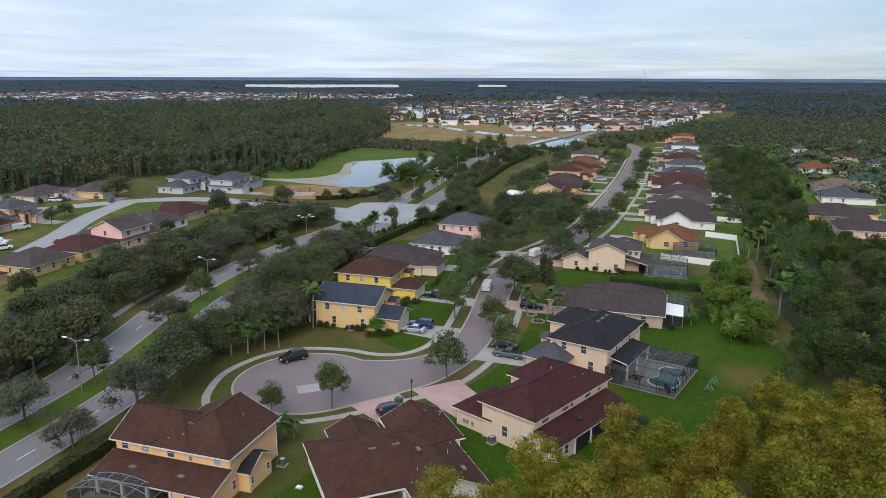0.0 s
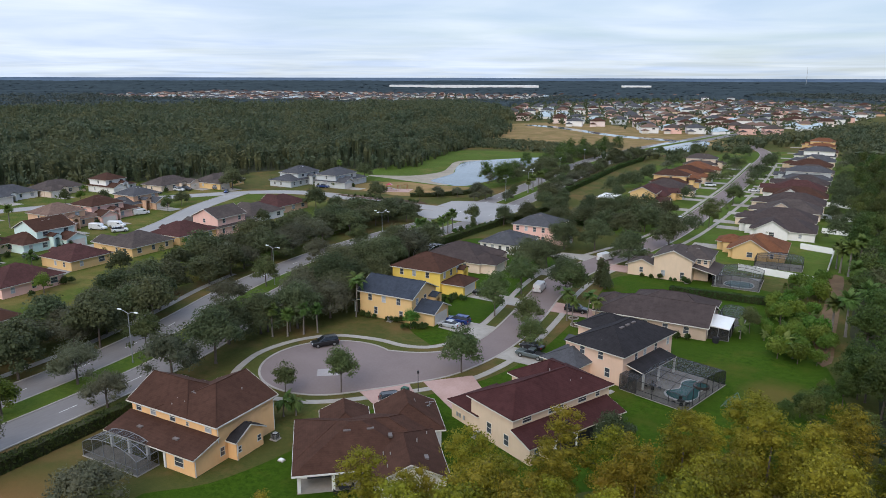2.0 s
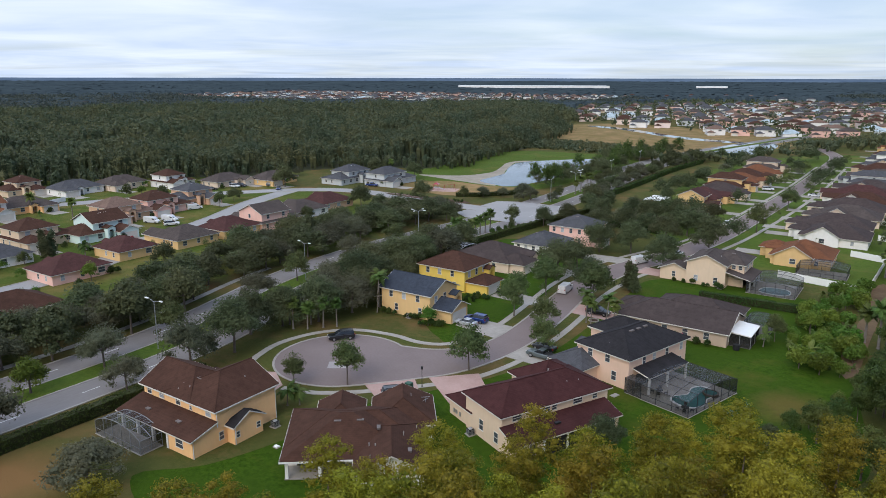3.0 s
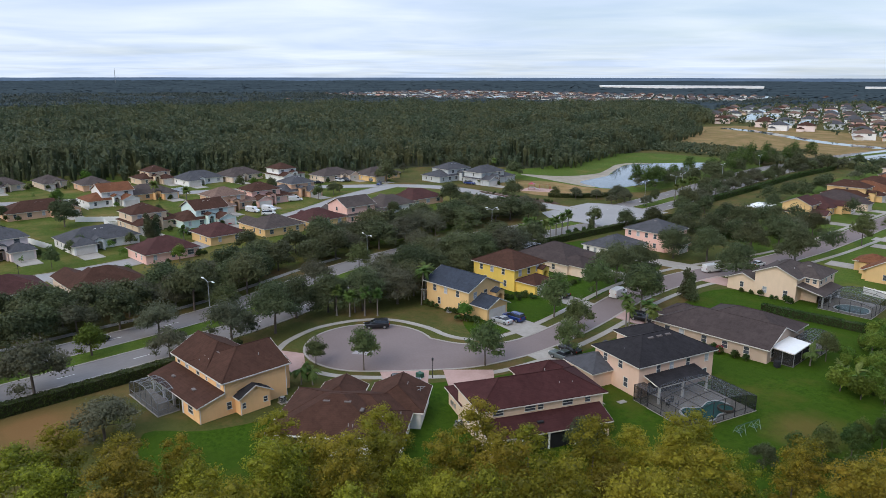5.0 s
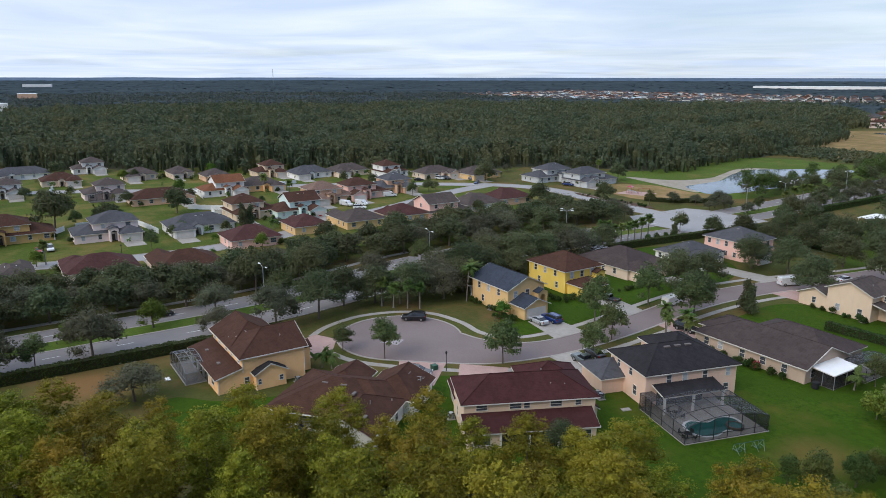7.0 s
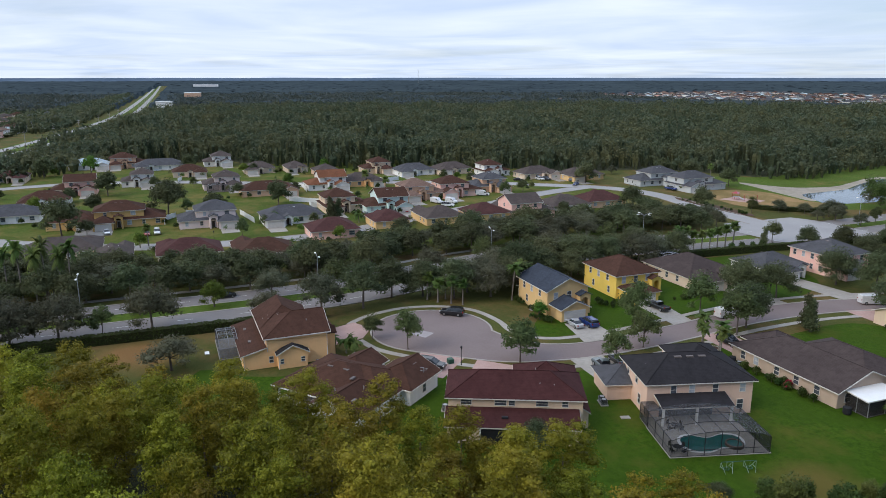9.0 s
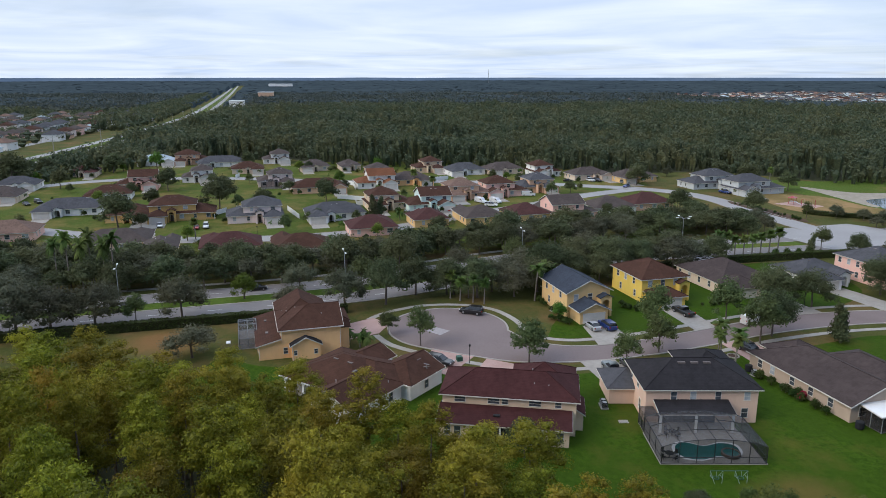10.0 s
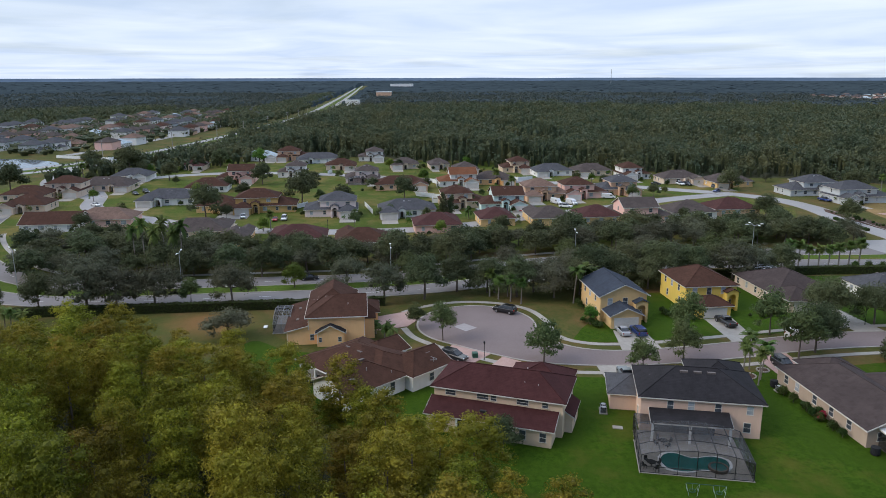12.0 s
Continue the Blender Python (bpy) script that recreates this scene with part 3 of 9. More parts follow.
def block(root, u0, u1, v0, v1, z, kind, wall, roof, slope=SLOPE, z0=0.0, over=OVER, fascia=True):
    """One body of a house: its walls (with gable ends), its roof and the white edge boards."""
    if kind == "hip":
        kind = "u_hh" if u1 - u0 >= v1 - v0 else "v_hh"
    kind = {"gable_u": "u_gg", "gable_v": "v_gg"}.get(kind, kind)
    wv, wf = box_vf(u0, u1, v0, v1, z0, z)
    along_u = kind[0] == "u"
    rise = ((v1 - v0) if along_u else (u1 - u0)) / 2 * slope
    for end, e in enumerate(kind[2:]):
        if e == "g":
            k = len(wv)
            if along_u:
                u = (u0, u1)[end]
                wv.append((u, (v0 + v1) / 2, z + rise))
                wf.append((4, 7, k) if end == 0 else (6, 5, k))
            else:
                w = (v0, v1)[end]
                wv.append(((u0 + u1) / 2, w, z + rise))
                wf.append((5, 4, k) if end == 0 else (7, 6, k))
    part("wall", mesh_of("wall", wv, wf, wall), root)
    rv, rf = roof_vf(u0, u1, v0, v1, z, kind, slope, over)
    part("roof", mesh_of("roof", rv, rf, roof), root)
    if root.get("group") == "houses round the turning circle":
        n = len(rv) // 2
        a, b = Vector(rv[n + 4]), Vector(rv[n + 5])
        if (b - a).length > 0.3:
            bar("ridge_cap", a, b, 0.09, roof, root)
        ends = {"u": ((0, 3), (1, 2)), "v": ((0, 1), (3, 2))}[kind[0]]
        for q, e0, top in zip(kind[2:], ends, (a, b)):
            if q == "h":
                for i in e0:
                    bar("hip_cap", Vector(rv[n + i]), top, 0.08, roof, root)
    if fascia:
        e = over * slope * 0.5
        if kind[2:] == "hh":
            sv, sf = box_vf(u0 - over - 0.02, u1 + over + 0.02, v0 - over - 0.02, v1 + over + 0.02, z - e - 0.11, z - e + 0.05)
            part("fascia", mesh_of("fascia", sv, sf, TRIM), root, "white eaves board and soffit")
        else:
            o = over + 0.03
            c0, c1, c2, c3 = (u0 - o, v0 - o, z - e), (u1 + o, v0 - o, z - e), (u1 + o, v1 + o, z - e), (u0 - o, v1 + o, z - e)
            top = z - e + (((v1 - v0) if along_u else (u1 - u0)) / 2 + over) * slope
            if along_u:
                m = (v0 + v1) / 2
                pts = [c0, c1] + ([(u1 + o, m, top)] if kind[3] == "g" else []) + [c2, c3] + ([(u0 - o, m, top)] if kind[2] == "g" else [])
            else:
                m = (u0 + u1) / 2
                pts = [c0] + ([(m, v0 - o, top)] if kind[2] == "g" else []) + [c1, c2] + ([(m, v1 + o, top)] if kind[3] == "g" else []) + [c3]
            part("fascia", mesh_of("fascia", *loop_vf(pts, 0.05, 0.085), TRIM), root, "white eaves board")


def shed(root, u0, u1, v0, v1, z_low, z_high, low, wall, roof, over=0.4, walls=True):
    """A lean-to: its roof falls towards the side named low (u0, u1, v0 or v1)."""
    hz = {"u0": (z_low, z_high, z_high, z_low), "u1": (z_high, z_low, z_low, z_high), "v0": (z_low, z_low, z_high, z_high), "v1": (z_high, z_high, z_low, z_low)}[low]
    if walls:
        v, f = box_vf(u0, u1, v0, v1, 0, 0)
        for i in range(4):
            v[4 + i] = (v[4 + i][0], v[4 + i][1], hz[i] - 0.05)
        part("wall", mesh_of("wall", v, f, wall), root)
    a0, a1, b0, b1 = u0, u1, v0, v1
    g = over * (z_high - z_low) / {"u": u1 - u0, "v": v1 - v0}[low[0]]
    zl = z_low - g
    if low[0] == "u":
        b0, b1 = v0 - over, v1 + over
        a0, a1 = (u0 - over, u1) if low == "u0" else (u0, u1 + over)
    else:
        a0, a1 = u0 - over, u1 + over
        b0, b1 = (v0 - over, v1) if low == "v0" else (v0, v1 + over)
    hz = [zl if q == z_low else q for q in hz]
    v = [(a0, b0, hz[0]), (a1, b0, hz[1]), (a1, b1, hz[2]), (a0, b1, hz[3])]
    v += [(p[0], p[1], p[2] + 0.14) for p in v]
    f = box_vf(0, 1, 0, 1, 0, 1)[1]
    part("roof", mesh_of("roof", v, f, roof), root)
    part("fascia", mesh_of("fascia", *loop_vf([(p[0], p[1], p[2] + 0.02) for p in v[:4]], 0.05, 0.085), TRIM), root, "white eaves board")


def side_frame(side, at, along, z):
    """The pose of a thing set in a wall: its x along the wall, y outwards."""
    if side == "u0":
        return pose(at, along, z, 0, 0, 90)
    if side == "u1":
        return pose(at, along, z, 0, 0, -90)
    if side == "v0":
        return pose(along, at, z, 0, 0, 180)
    return pose(along, at, z, 0, 0, 0)


MESH_CACHE = {}


def window(root, side, at, along, z, w=0.95, h=1.4, blind=False, mullion=True):
    """A sash window in a wall: white frame with sill and meeting rail, and a pane set back in it."""
    key = ("win", round(w, 2), round(h, 2), mullion)
    if key not in MESH_CACHE:
        t = 0.06
        vf = [box_vf(-w / 2 - t, w / 2 + t, -0.04, 0.07, h, h + t), box_vf(-w / 2 - t - 0.05, w / 2 + t + 0.05, -0.04, 0.12, -t, 0),
              box_vf(-w / 2 - t, -w / 2, -0.04, 0.07, 0, h), box_vf(w / 2, w / 2 + t, -0.04, 0.07, 0, h)]
        if mullion:
            vf.append(box_vf(-w / 2, w / 2, -0.02, 0.055, h / 2 - 0.03, h / 2 + 0.03))
        MESH_CACHE[key] = mesh_of("window", *join_vf(*vf), TRIM)
        MESH_CACHE[key + (0,)] = mesh_of("pane", *box_vf(-w / 2, w / 2, -0.05, 0.025, 0, h), GLASS)
        MESH_CACHE[key + (1,)] = mesh_of("pane", *box_vf(-w / 2, w / 2, -0.05, 0.025, 0, h), BLIND_GLASS)
    fr = part("window", MESH_CACHE[key], root, "", side_frame(side, at, along, z))
    part("pane", MESH_CACHE[key + (1 if blind else 0,)], fr)
    return fr


def garage_door(root, side, at, along, w=4.8, h=2.1, mat=None):
    """A sectional garage door: four rows of raised panels in a frame."""
    mat = mat or TRIM
    key = ("garage", round(w, 1), mat.name)
    if key not in MESH_CACHE:
        vf = [box_vf(-w / 2, w / 2, -0.05, 0.02, 0, h)]
        k = max(4, round(w / 0.6))
        for r in range(4):
            for i in range(k):
                x0, x1 = -w / 2 + w * i / k + 0.06, -w / 2 + w * (i + 1) / k - 0.06
                vf.append(box_vf(x0, x1, 0.02, 0.045, h * r / 4 + 0.07, h * (r + 1) / 4 - 0.07))
        vf += [box_vf(-w / 2 - 0.12, -w / 2, -0.03, 0.06, 0, h + 0.12), box_vf(w / 2, w / 2 + 0.12, -0.03, 0.06, 0, h + 0.12), box_vf(-w / 2, w / 2, -0.03, 0.06, h, h + 0.12)]
        MESH_CACHE[key] = mesh_of("garage_door", *join_vf(*vf), mat)
    return part("garage_door", MESH_CACHE[key], root, "", side_frame(side, at, along, 0.05))


def entry_door(root, side, at, along, mat=None):
    if "door" not in MESH_CACHE:
        vf = [box_vf(-0.48, 0.48, -0.05, 0.04, 0, 2.05)] + [box_vf(a, a + 0.36, 0.04, 0.06, b, b + 0.8) for a in (-0.42, 0.06) for b in (0.15, 1.1)]
        MESH_CACHE["door"] = mesh_of("front_door", *join_vf(*vf), BARK)
        MESH_CACHE["door_frame"] = mesh_of("frame", *join_vf(box_vf(-0.6, -0.48, -0.05, 0.07, 0, 2.17), box_vf(0.48, 0.6, -0.05, 0.07, 0, 2.17), box_vf(-0.48, 0.48, -0.05, 0.07, 2.05, 2.17)), WHITE)
    d = part("front_door", MESH_CACHE["door"], root, "", side_frame(side, at, along, 0.1))
    part("frame", MESH_CACHE["door_frame"], d)
    return d


def arch_porch(root, side, at, along, w, z, wall, roof, deep=1.6):
    """An entrance porch: a gabled front with a round-headed opening on two piers."""
    n, half, rr = 10, w / 2, w / 2 - 0.45
    spring = z - rr - 0.45
    out = [(-half, 0), (-half, z), (half, z), (half, 0), (rr, 0)] + [(rr * math.cos(math.pi * k / n), spring + rr * math.sin(math.pi * k / n)) for k in range(n + 1)] + [(-rr, 0)]
    from mathutils.geometry import tessellate_polygon
    p3 = [Vector((x, y, 0)) for x, y in out]
    tri = [tuple(t) for t in tessellate_polygon([p3])]
    m = len(out)
    v = [(x, deep, y) for x, y in out] + [(x, deep - 0.35, y) for x, y in out]
    f = tri + [tuple(i + m for i in t[::-1]) for t in tri] + [(i, (i + 1) % m, m + (i + 1) % m, m + i) for i in range(m)]
    fr = side_frame(side, at, along, 0)
    me = mesh_of("porch_front", v, f, wall)
    part("porch_front", me, root, "", fr)
    # side cheeks and dark recess behind the arch
    for a, b in ((-half, -half + 0.3), (half - 0.3, half)):
        part("porch_cheek", mesh_of("porch_cheek", *box_vf(a, b, 0.0, deep - 0.35, 0, z), wall), root, "", fr)
    rv, rf = roof_vf(-half, half, -1.5, deep, z, "gable_v", SLOPE, 0.3)
    part("porch_roof", mesh_of("porch_roof", rv, rf, roof), root, "", fr)
    v = [(-half, deep - 0.02, z), (half, deep - 0.02, z), (0, deep - 0.02, z + half * SLOPE)]
    v += [(p[0], p[1] - 0.25, p[2]) for p in v]
    part("gable", mesh_of("gable", v, [(0, 1, 2), (5, 4, 3), (0, 3, 4, 1), (1, 4, 5, 2), (2, 5, 3, 0)], wall), root, "", fr)


def roof_vents(root, spots, mat=None):
    """Low box vents and pipes on a roof, at (u, v, z, slope angle, length)."""
    for u, v, z, ang, ln in spots:
        vv, ff = box_vf(-ln / 2, ln / 2, -0.24, 0.24, -0.1, 0.13)
        part("roof_vent", mesh_of("roof_vent", vv, ff, mat or VENT), root, "", pose(u, v, z, 0, 0, ang))


def vent_pipe(root, u, v, z):
    vv, ff = bar_vf((u, v, z - 0.5), (u, v, z + 0.26), 0.06, 6)
    part("vent_pipe", mesh_of("vent_pipe", vv, ff, PIPE), root)


def suburb(x, y, w, d, front, floors, wall, roof, label, seed, yaw=0.0, gabled=False, detail=True):
    """A plain house of the neighbourhood, w along its street front and d deep: main body, garage wing, porch, windows all round.
    front: the yaw of the outward way of its street side; local -v looks to the street."""
    rnd = random.Random(seed)
    root = thing("house", label, "house", pose(x, y, 0, 0, 0, front + 90 + yaw), "neighbourhood houses")
    wm, rm = WALL[wall], ROOF[roof]
    flip = rnd.choice((-1, 1))
    d += 1.5
    hw = w / 2
    gw = min(6.2, w * 0.42)
    kind = "gable_u" if gabled else "hip"

    def span(a, b):
        return (a, b) if flip == 1 else (-b, -a)

    # ground floor, with the upper floor set back behind its skirt of roof
    block(root, -hw, hw, -d / 2 + 2, d / 2, 2.75, kind if floors == 1 else "hip", wm, rm, SLOPE if floors == 1 else 0.40)
    u0, u1 = span(-hw + 0.5, hw * 0.42)
    f0, f1 = -d / 2 + 3.0, d / 2 - 0.6
    if floors == 2:
        block(root, u0, u1, f0, f1, 5.6, kind, wm, rm, z0=2.5)
    g0, g1 = span(-hw + 0.2, -hw + 0.2 + gw)
    block(root, g0, g1, -d / 2 - 2.2, -d / 2 + 5, 2.74, "gable_v" if gabled or rnd.random() < 0.35 else "hip", wm, rm)
    garage_door(root, "v0", -d / 2 - 2.2, (g0 + g1) / 2, min(4.8, gw - 0.8))
    part("driveway", mesh_of("driveway", *box_vf(g0 + 0.3, g1 - 0.3, -d / 2 - 9.5, -d / 2 - 2.25, 0.0, 0.078 + 0.003 * (seed % 9)), CONCRETE), root, "pale concrete driveway")
    p0 = flip * (-hw + gw + 1.7)
    arch_porch(root, "v0", -d / 2 + 2, p0, 2.6, 3.1 if floors == 1 else 4.0, wm, rm, 2.2)
    entry_door(root, "v0", -d / 2 + 2, p0)
    k = max(2, int(w / 4.2))
    for i in range(k):
        u = -hw + (i + 0.5) * w / k
        if detail or i % 2 == 0:
            window(root, "v1", d / 2, u, 0.9, rnd.choice((0.9, 1.3, 1.7)), 1.3, rnd.random() < 0.4)
        if flip * u > -hw + gw + 3.4:
            window(root, "v0", -d / 2 + 2, u, 0.9, rnd.choice((0.9, 1.4)), 1.35, rnd.random() < 0.4)
    for sd, at in (("u0", -hw), ("u1", hw)):
        for q in (0.05, 0.3) if detail else (0.2,):
            window(root, sd, at, d * q, 0.9, 0.8, 1.2, rnd.random() < 0.4)
    if floors == 2:
        m = (u0 + u1) / 2
        for q in (-0.28, 0.28):
            window(root, "v0", f0, m + q * (u1 - u0), 3.9, rnd.choice((0.9, 1.4)), 1.25, rnd.random() < 0.3)
            if detail:
                window(root, "v1", f1, m + q * (u1 - u0), 3.9, 1.1, 1.25, rnd.random() < 0.3)
        window(root, "u0", u0, 0.8, 3.9, 0.9, 1.2)
        window(root, "u1", u1, 0.8, 3.9, 0.9, 1.2)
    half = min(w, d - 2) / 2 if floors == 1 else min(u1 - u0, f1 - f0) / 2
    mid, vm = (0.0, 1.0) if floors == 1 else ((u0 + u1) / 2, (f0 + f1) / 2)
    zr = (2.75 if floors == 1 else 5.6) + half * SLOPE * 0.80
    for q in (-0.7, 0.7):
        roof_vents(root, [(mid + q * 1.3, vm - half * 0.22, zr, 0, 0.8)], WHITE if seed % 3 == 0 else VENT)
    return root

# ---- plants ----
def leaf_cards(rs, centres, normals, size, spread=0.7, fold=0.25):
    """Leaf clumps as ragged three-cornered cards round the given places, turned roughly outwards. An array (n, 3, 3)."""
    k = len(centres)
    nrm = normals + rs.normal(0, spread, (k, 3))
    nrm /= np.linalg.norm(nrm, axis=1, keepdims=True) + 1e-9
    up = rs.normal(0, 1, (k, 3))
    a = np.cross(nrm, up)
    a /= np.linalg.norm(a, axis=1, keepdims=True) + 1e-9
    b = np.cross(nrm, a)
    s = size * rs.uniform(0.6, 1.4, (k, 1))
    q = rs.uniform(0.7, 1.25, (k, 1))
    return np.stack([centres - a * s * 0.9 - b * s * 0.45 * q, centres + a * s - b * s * 0.5, centres + b * s * 1.05 * q], axis=1)


CORE = None
TRIS = {}


def core_tris(rs, ctr, rad):
    """A rough inner body of twigs and shaded leaves for one lobe (an icosahedron, knocked about)."""
    global CORE
    if CORE is None:
        bm = bmesh.new()
        bmesh.ops.create_icosphere(bm, subdivisions=1, radius=1.0)
        CORE = (np.array([tuple(v.co) for v in bm.verts]), np.array([[v.index for v in f.verts] for f in bm.faces]))
        bm.free()
    v = CORE[0] * rs.uniform(0.82, 1.1, (len(CORE[0]), 1)) * np.array(rad) + np.array(ctr)
    return v[CORE[1]]


def lobed_crown(rs, lobes, per_area, size, low=-0.62, shell=(0.52, 1.16), core=0.50):
    """Leaves over the outsides of a number of lobes (centre, radii), round darker cores."""
    cs, ns, cores = [], [], []
    for ctr, rad in lobes:
        area = 4 * math.pi * ((rad[0] * rad[1] + rad[0] * rad[2] + rad[1] * rad[2]) / 3)
        k = max(6, int(area * per_area))
        d = rs.normal(0, 1, (k, 3))
        d /= np.linalg.norm(d, axis=1, keepdims=True)
        d = d[d[:, 2] > low]
        r = rs.uniform(shell[0], shell[1], (len(d), 1))
        cs.append(np.array(ctr) + d * r * np.array(rad))
        ns.append(d + np.array((0, 0, 0.35)))
        cores.append(core_tris(rs, ctr, [q * core for q in rad]))
    return np.concatenate([leaf_cards(rs, np.concatenate(cs), np.concatenate(ns), size)] + cores)


def limbs(rs, height, trunk_r, lobes, base=0.45):
    """A tapered trunk that divides into limbs towards the lobes."""
    lean = rs.normal(0, 0.02 * height, 2)
    top = (lean[0], lean[1], height * 0.72)
    fork = (lean[0] * 0.5, lean[1] * 0.5, height * base * 0.75)
    vfs = [tube_vf([(0, 0, -0.1), (0, 0, 0.25), fork, top], [trunk_r * 1.5, trunk_r, trunk_r * 0.75, trunk_r * 0.2], 7)]
    for ctr, _ in lobes[:7]:
        mid = tuple((fork[i] + ctr[i]) / 2 + (0.06 * height if i == 2 else 0) * 0.4 for i in range(3))
        vfs.append(tube_vf([fork, mid, tuple(ctr)], [trunk_r * 0.5, trunk_r * 0.3, trunk_r * 0.1], 5))
    return join_vf(*vfs)


def make_tree(name, label, seed, height, spread, leaf, per_area, size, shape="oak", bark=None, trunk_r=0.2):
    rs = np.random.RandomState(seed)
    lobes = []
    if shape == "oak":
        # a full middle, then lobes that break its outline
        lobes.append(((0, 0, height * 0.62), (spread * 0.62, spread * 0.62, height * 0.27)))
        lobes.append(((spread * 0.25, -spread * 0.2, height * 0.50), (spread * 0.55, spread * 0.55, height * 0.22)))
        for k in range(20):
            a, q = k * 2.4 + rs.uniform(-0.7, 0.7), math.sqrt(rs.uniform(0.01, 1)) * spread * 0.76
            z = height * (0.80 - 0.52 * (q / spread) ** 1.6 + rs.uniform(-0.26, 0.06))
            r = spread * rs.uniform(0.20, 0.38)
            lobes.append(((q * math.cos(a), q * math.sin(a), z), (r, r, r * rs.uniform(0.62, 0.85))))
    elif shape == "cypress":
        # layered sprays of a domed crown, widest a third of the way up
        for k in range(32):
            f = (k + rs.uniform(0, 0.9)) / 32
            z = height * (0.38 + 0.56 * f)
            wide = 0.72 + 0.8 * f if f < 0.35 else math.sqrt(max(0.0, 1 - ((f - 0.35) / 0.72) ** 2))
            reach = spread * wide * rs.uniform(0.25, 0.80)
            a = k * 2.4 + rs.uniform(-0.5, 0.5)
            r = spread * (0.20 + 0.14 * wide) * rs.uniform(0.75, 1.25)
            lobes.append(((reach * math.cos(a), reach * math.sin(a), z), (r, r, r * rs.uniform(0.6, 0.95))))
    elif shape == "column":
        for k in range(9):
            f = k / 9
            r = spread * (0.75 - 0.45 * f)
            lobes.append(((rs.normal(0, 0.14) * spread, rs.normal(0, 0.14) * spread, height * (0.18 + 0.74 * f)), (r, r, r * 1.1)))
    else:
        for k in range(8):
            a, q = rs.uniform(0, 6.28), rs.uniform(0, 0.5) * spread
            r = spread * rs.uniform(0.35, 0.6)
            lobes.append(((q * math.cos(a), q * math.sin(a), height * rs.uniform(0.35, 0.75)), (r, r, r)))
    root = thing(name, label, "tree", pose(0, 0, -500))
    v, f = limbs(rs, height, trunk_r, lobes)
    part("trunk", mesh_of("trunk", v, f, bark or BARK, smooth=True), root)
    leaves = lobed_crown(rs, lobes, per_area, size)
    TRIS[root.name] = (leaves, leaf)
    part("crown", tri_mesh("crown", leaves, leaf), root)
    return root


def frond_quads(rs, base, a, ln, droop, width, lift):
    """One arching palm frond as a row of leaflets both sides of its rib."""
    out, p = [], Vector(base)
    d = Vector((math.cos(a) * math.cos(lift), math.sin(a) * math.cos(lift), math.sin(lift)))
    n = 7
    side = Vector((-math.sin(a), math.cos(a), 0))
    for k in range(n):
        q = p + d * (ln / n)
        d = (d + Vector((0, 0, -droop / n))).normalized()
        w = width * math.sin(math.pi * (0.15 + 0.8 * (k + 1) / n))
        for s in (-1, 1):
            tip = q + side * s * w + Vector((0, 0, -0.35 * w)) + d * 0.25
            out.append([p, q, tip + d * 0.15, tip - d * 0.2])
        p = q
    return out


def make_palm(name, label, seed, height, fronds=22, ln=2.0, trunk_r=0.16, fan=False):
    rs = np.random.RandomState(seed)
    root = thing(name, label, "palm", pose(0, 0, -500))
    bend = rs.normal(0, 0.03 * height, 2)
    v, f = tube_vf([(0, 0, -0.1), (0, 0, 0.3), (bend[0] * 0.4, bend[1] * 0.4, height * 0.5), (bend[0], bend[1], height)], [trunk_r * 1.5, trunk_r, trunk_r * 0.85, trunk_r * 0.7], 8)
    part("trunk", mesh_of("trunk", v, f, PALM_BARK, smooth=True), root)
    q = []
    for k in range(fronds):
        lift = rs.uniform(-0.5, 1.25)
        q += frond_quads(rs, (bend[0], bend[1], height), k * 2.4 + rs.uniform(-0.3, 0.3), ln * rs.uniform(0.8, 1.1), (1.0 if fan else 1.7) * rs.uniform(0.7, 1.2), (0.55 if fan else 0.42) * ln / 2, lift)
    part("crown", quad_mesh("crown", [[tuple(p) for p in r] for r in q], LEAF_PALM), root)
    return root


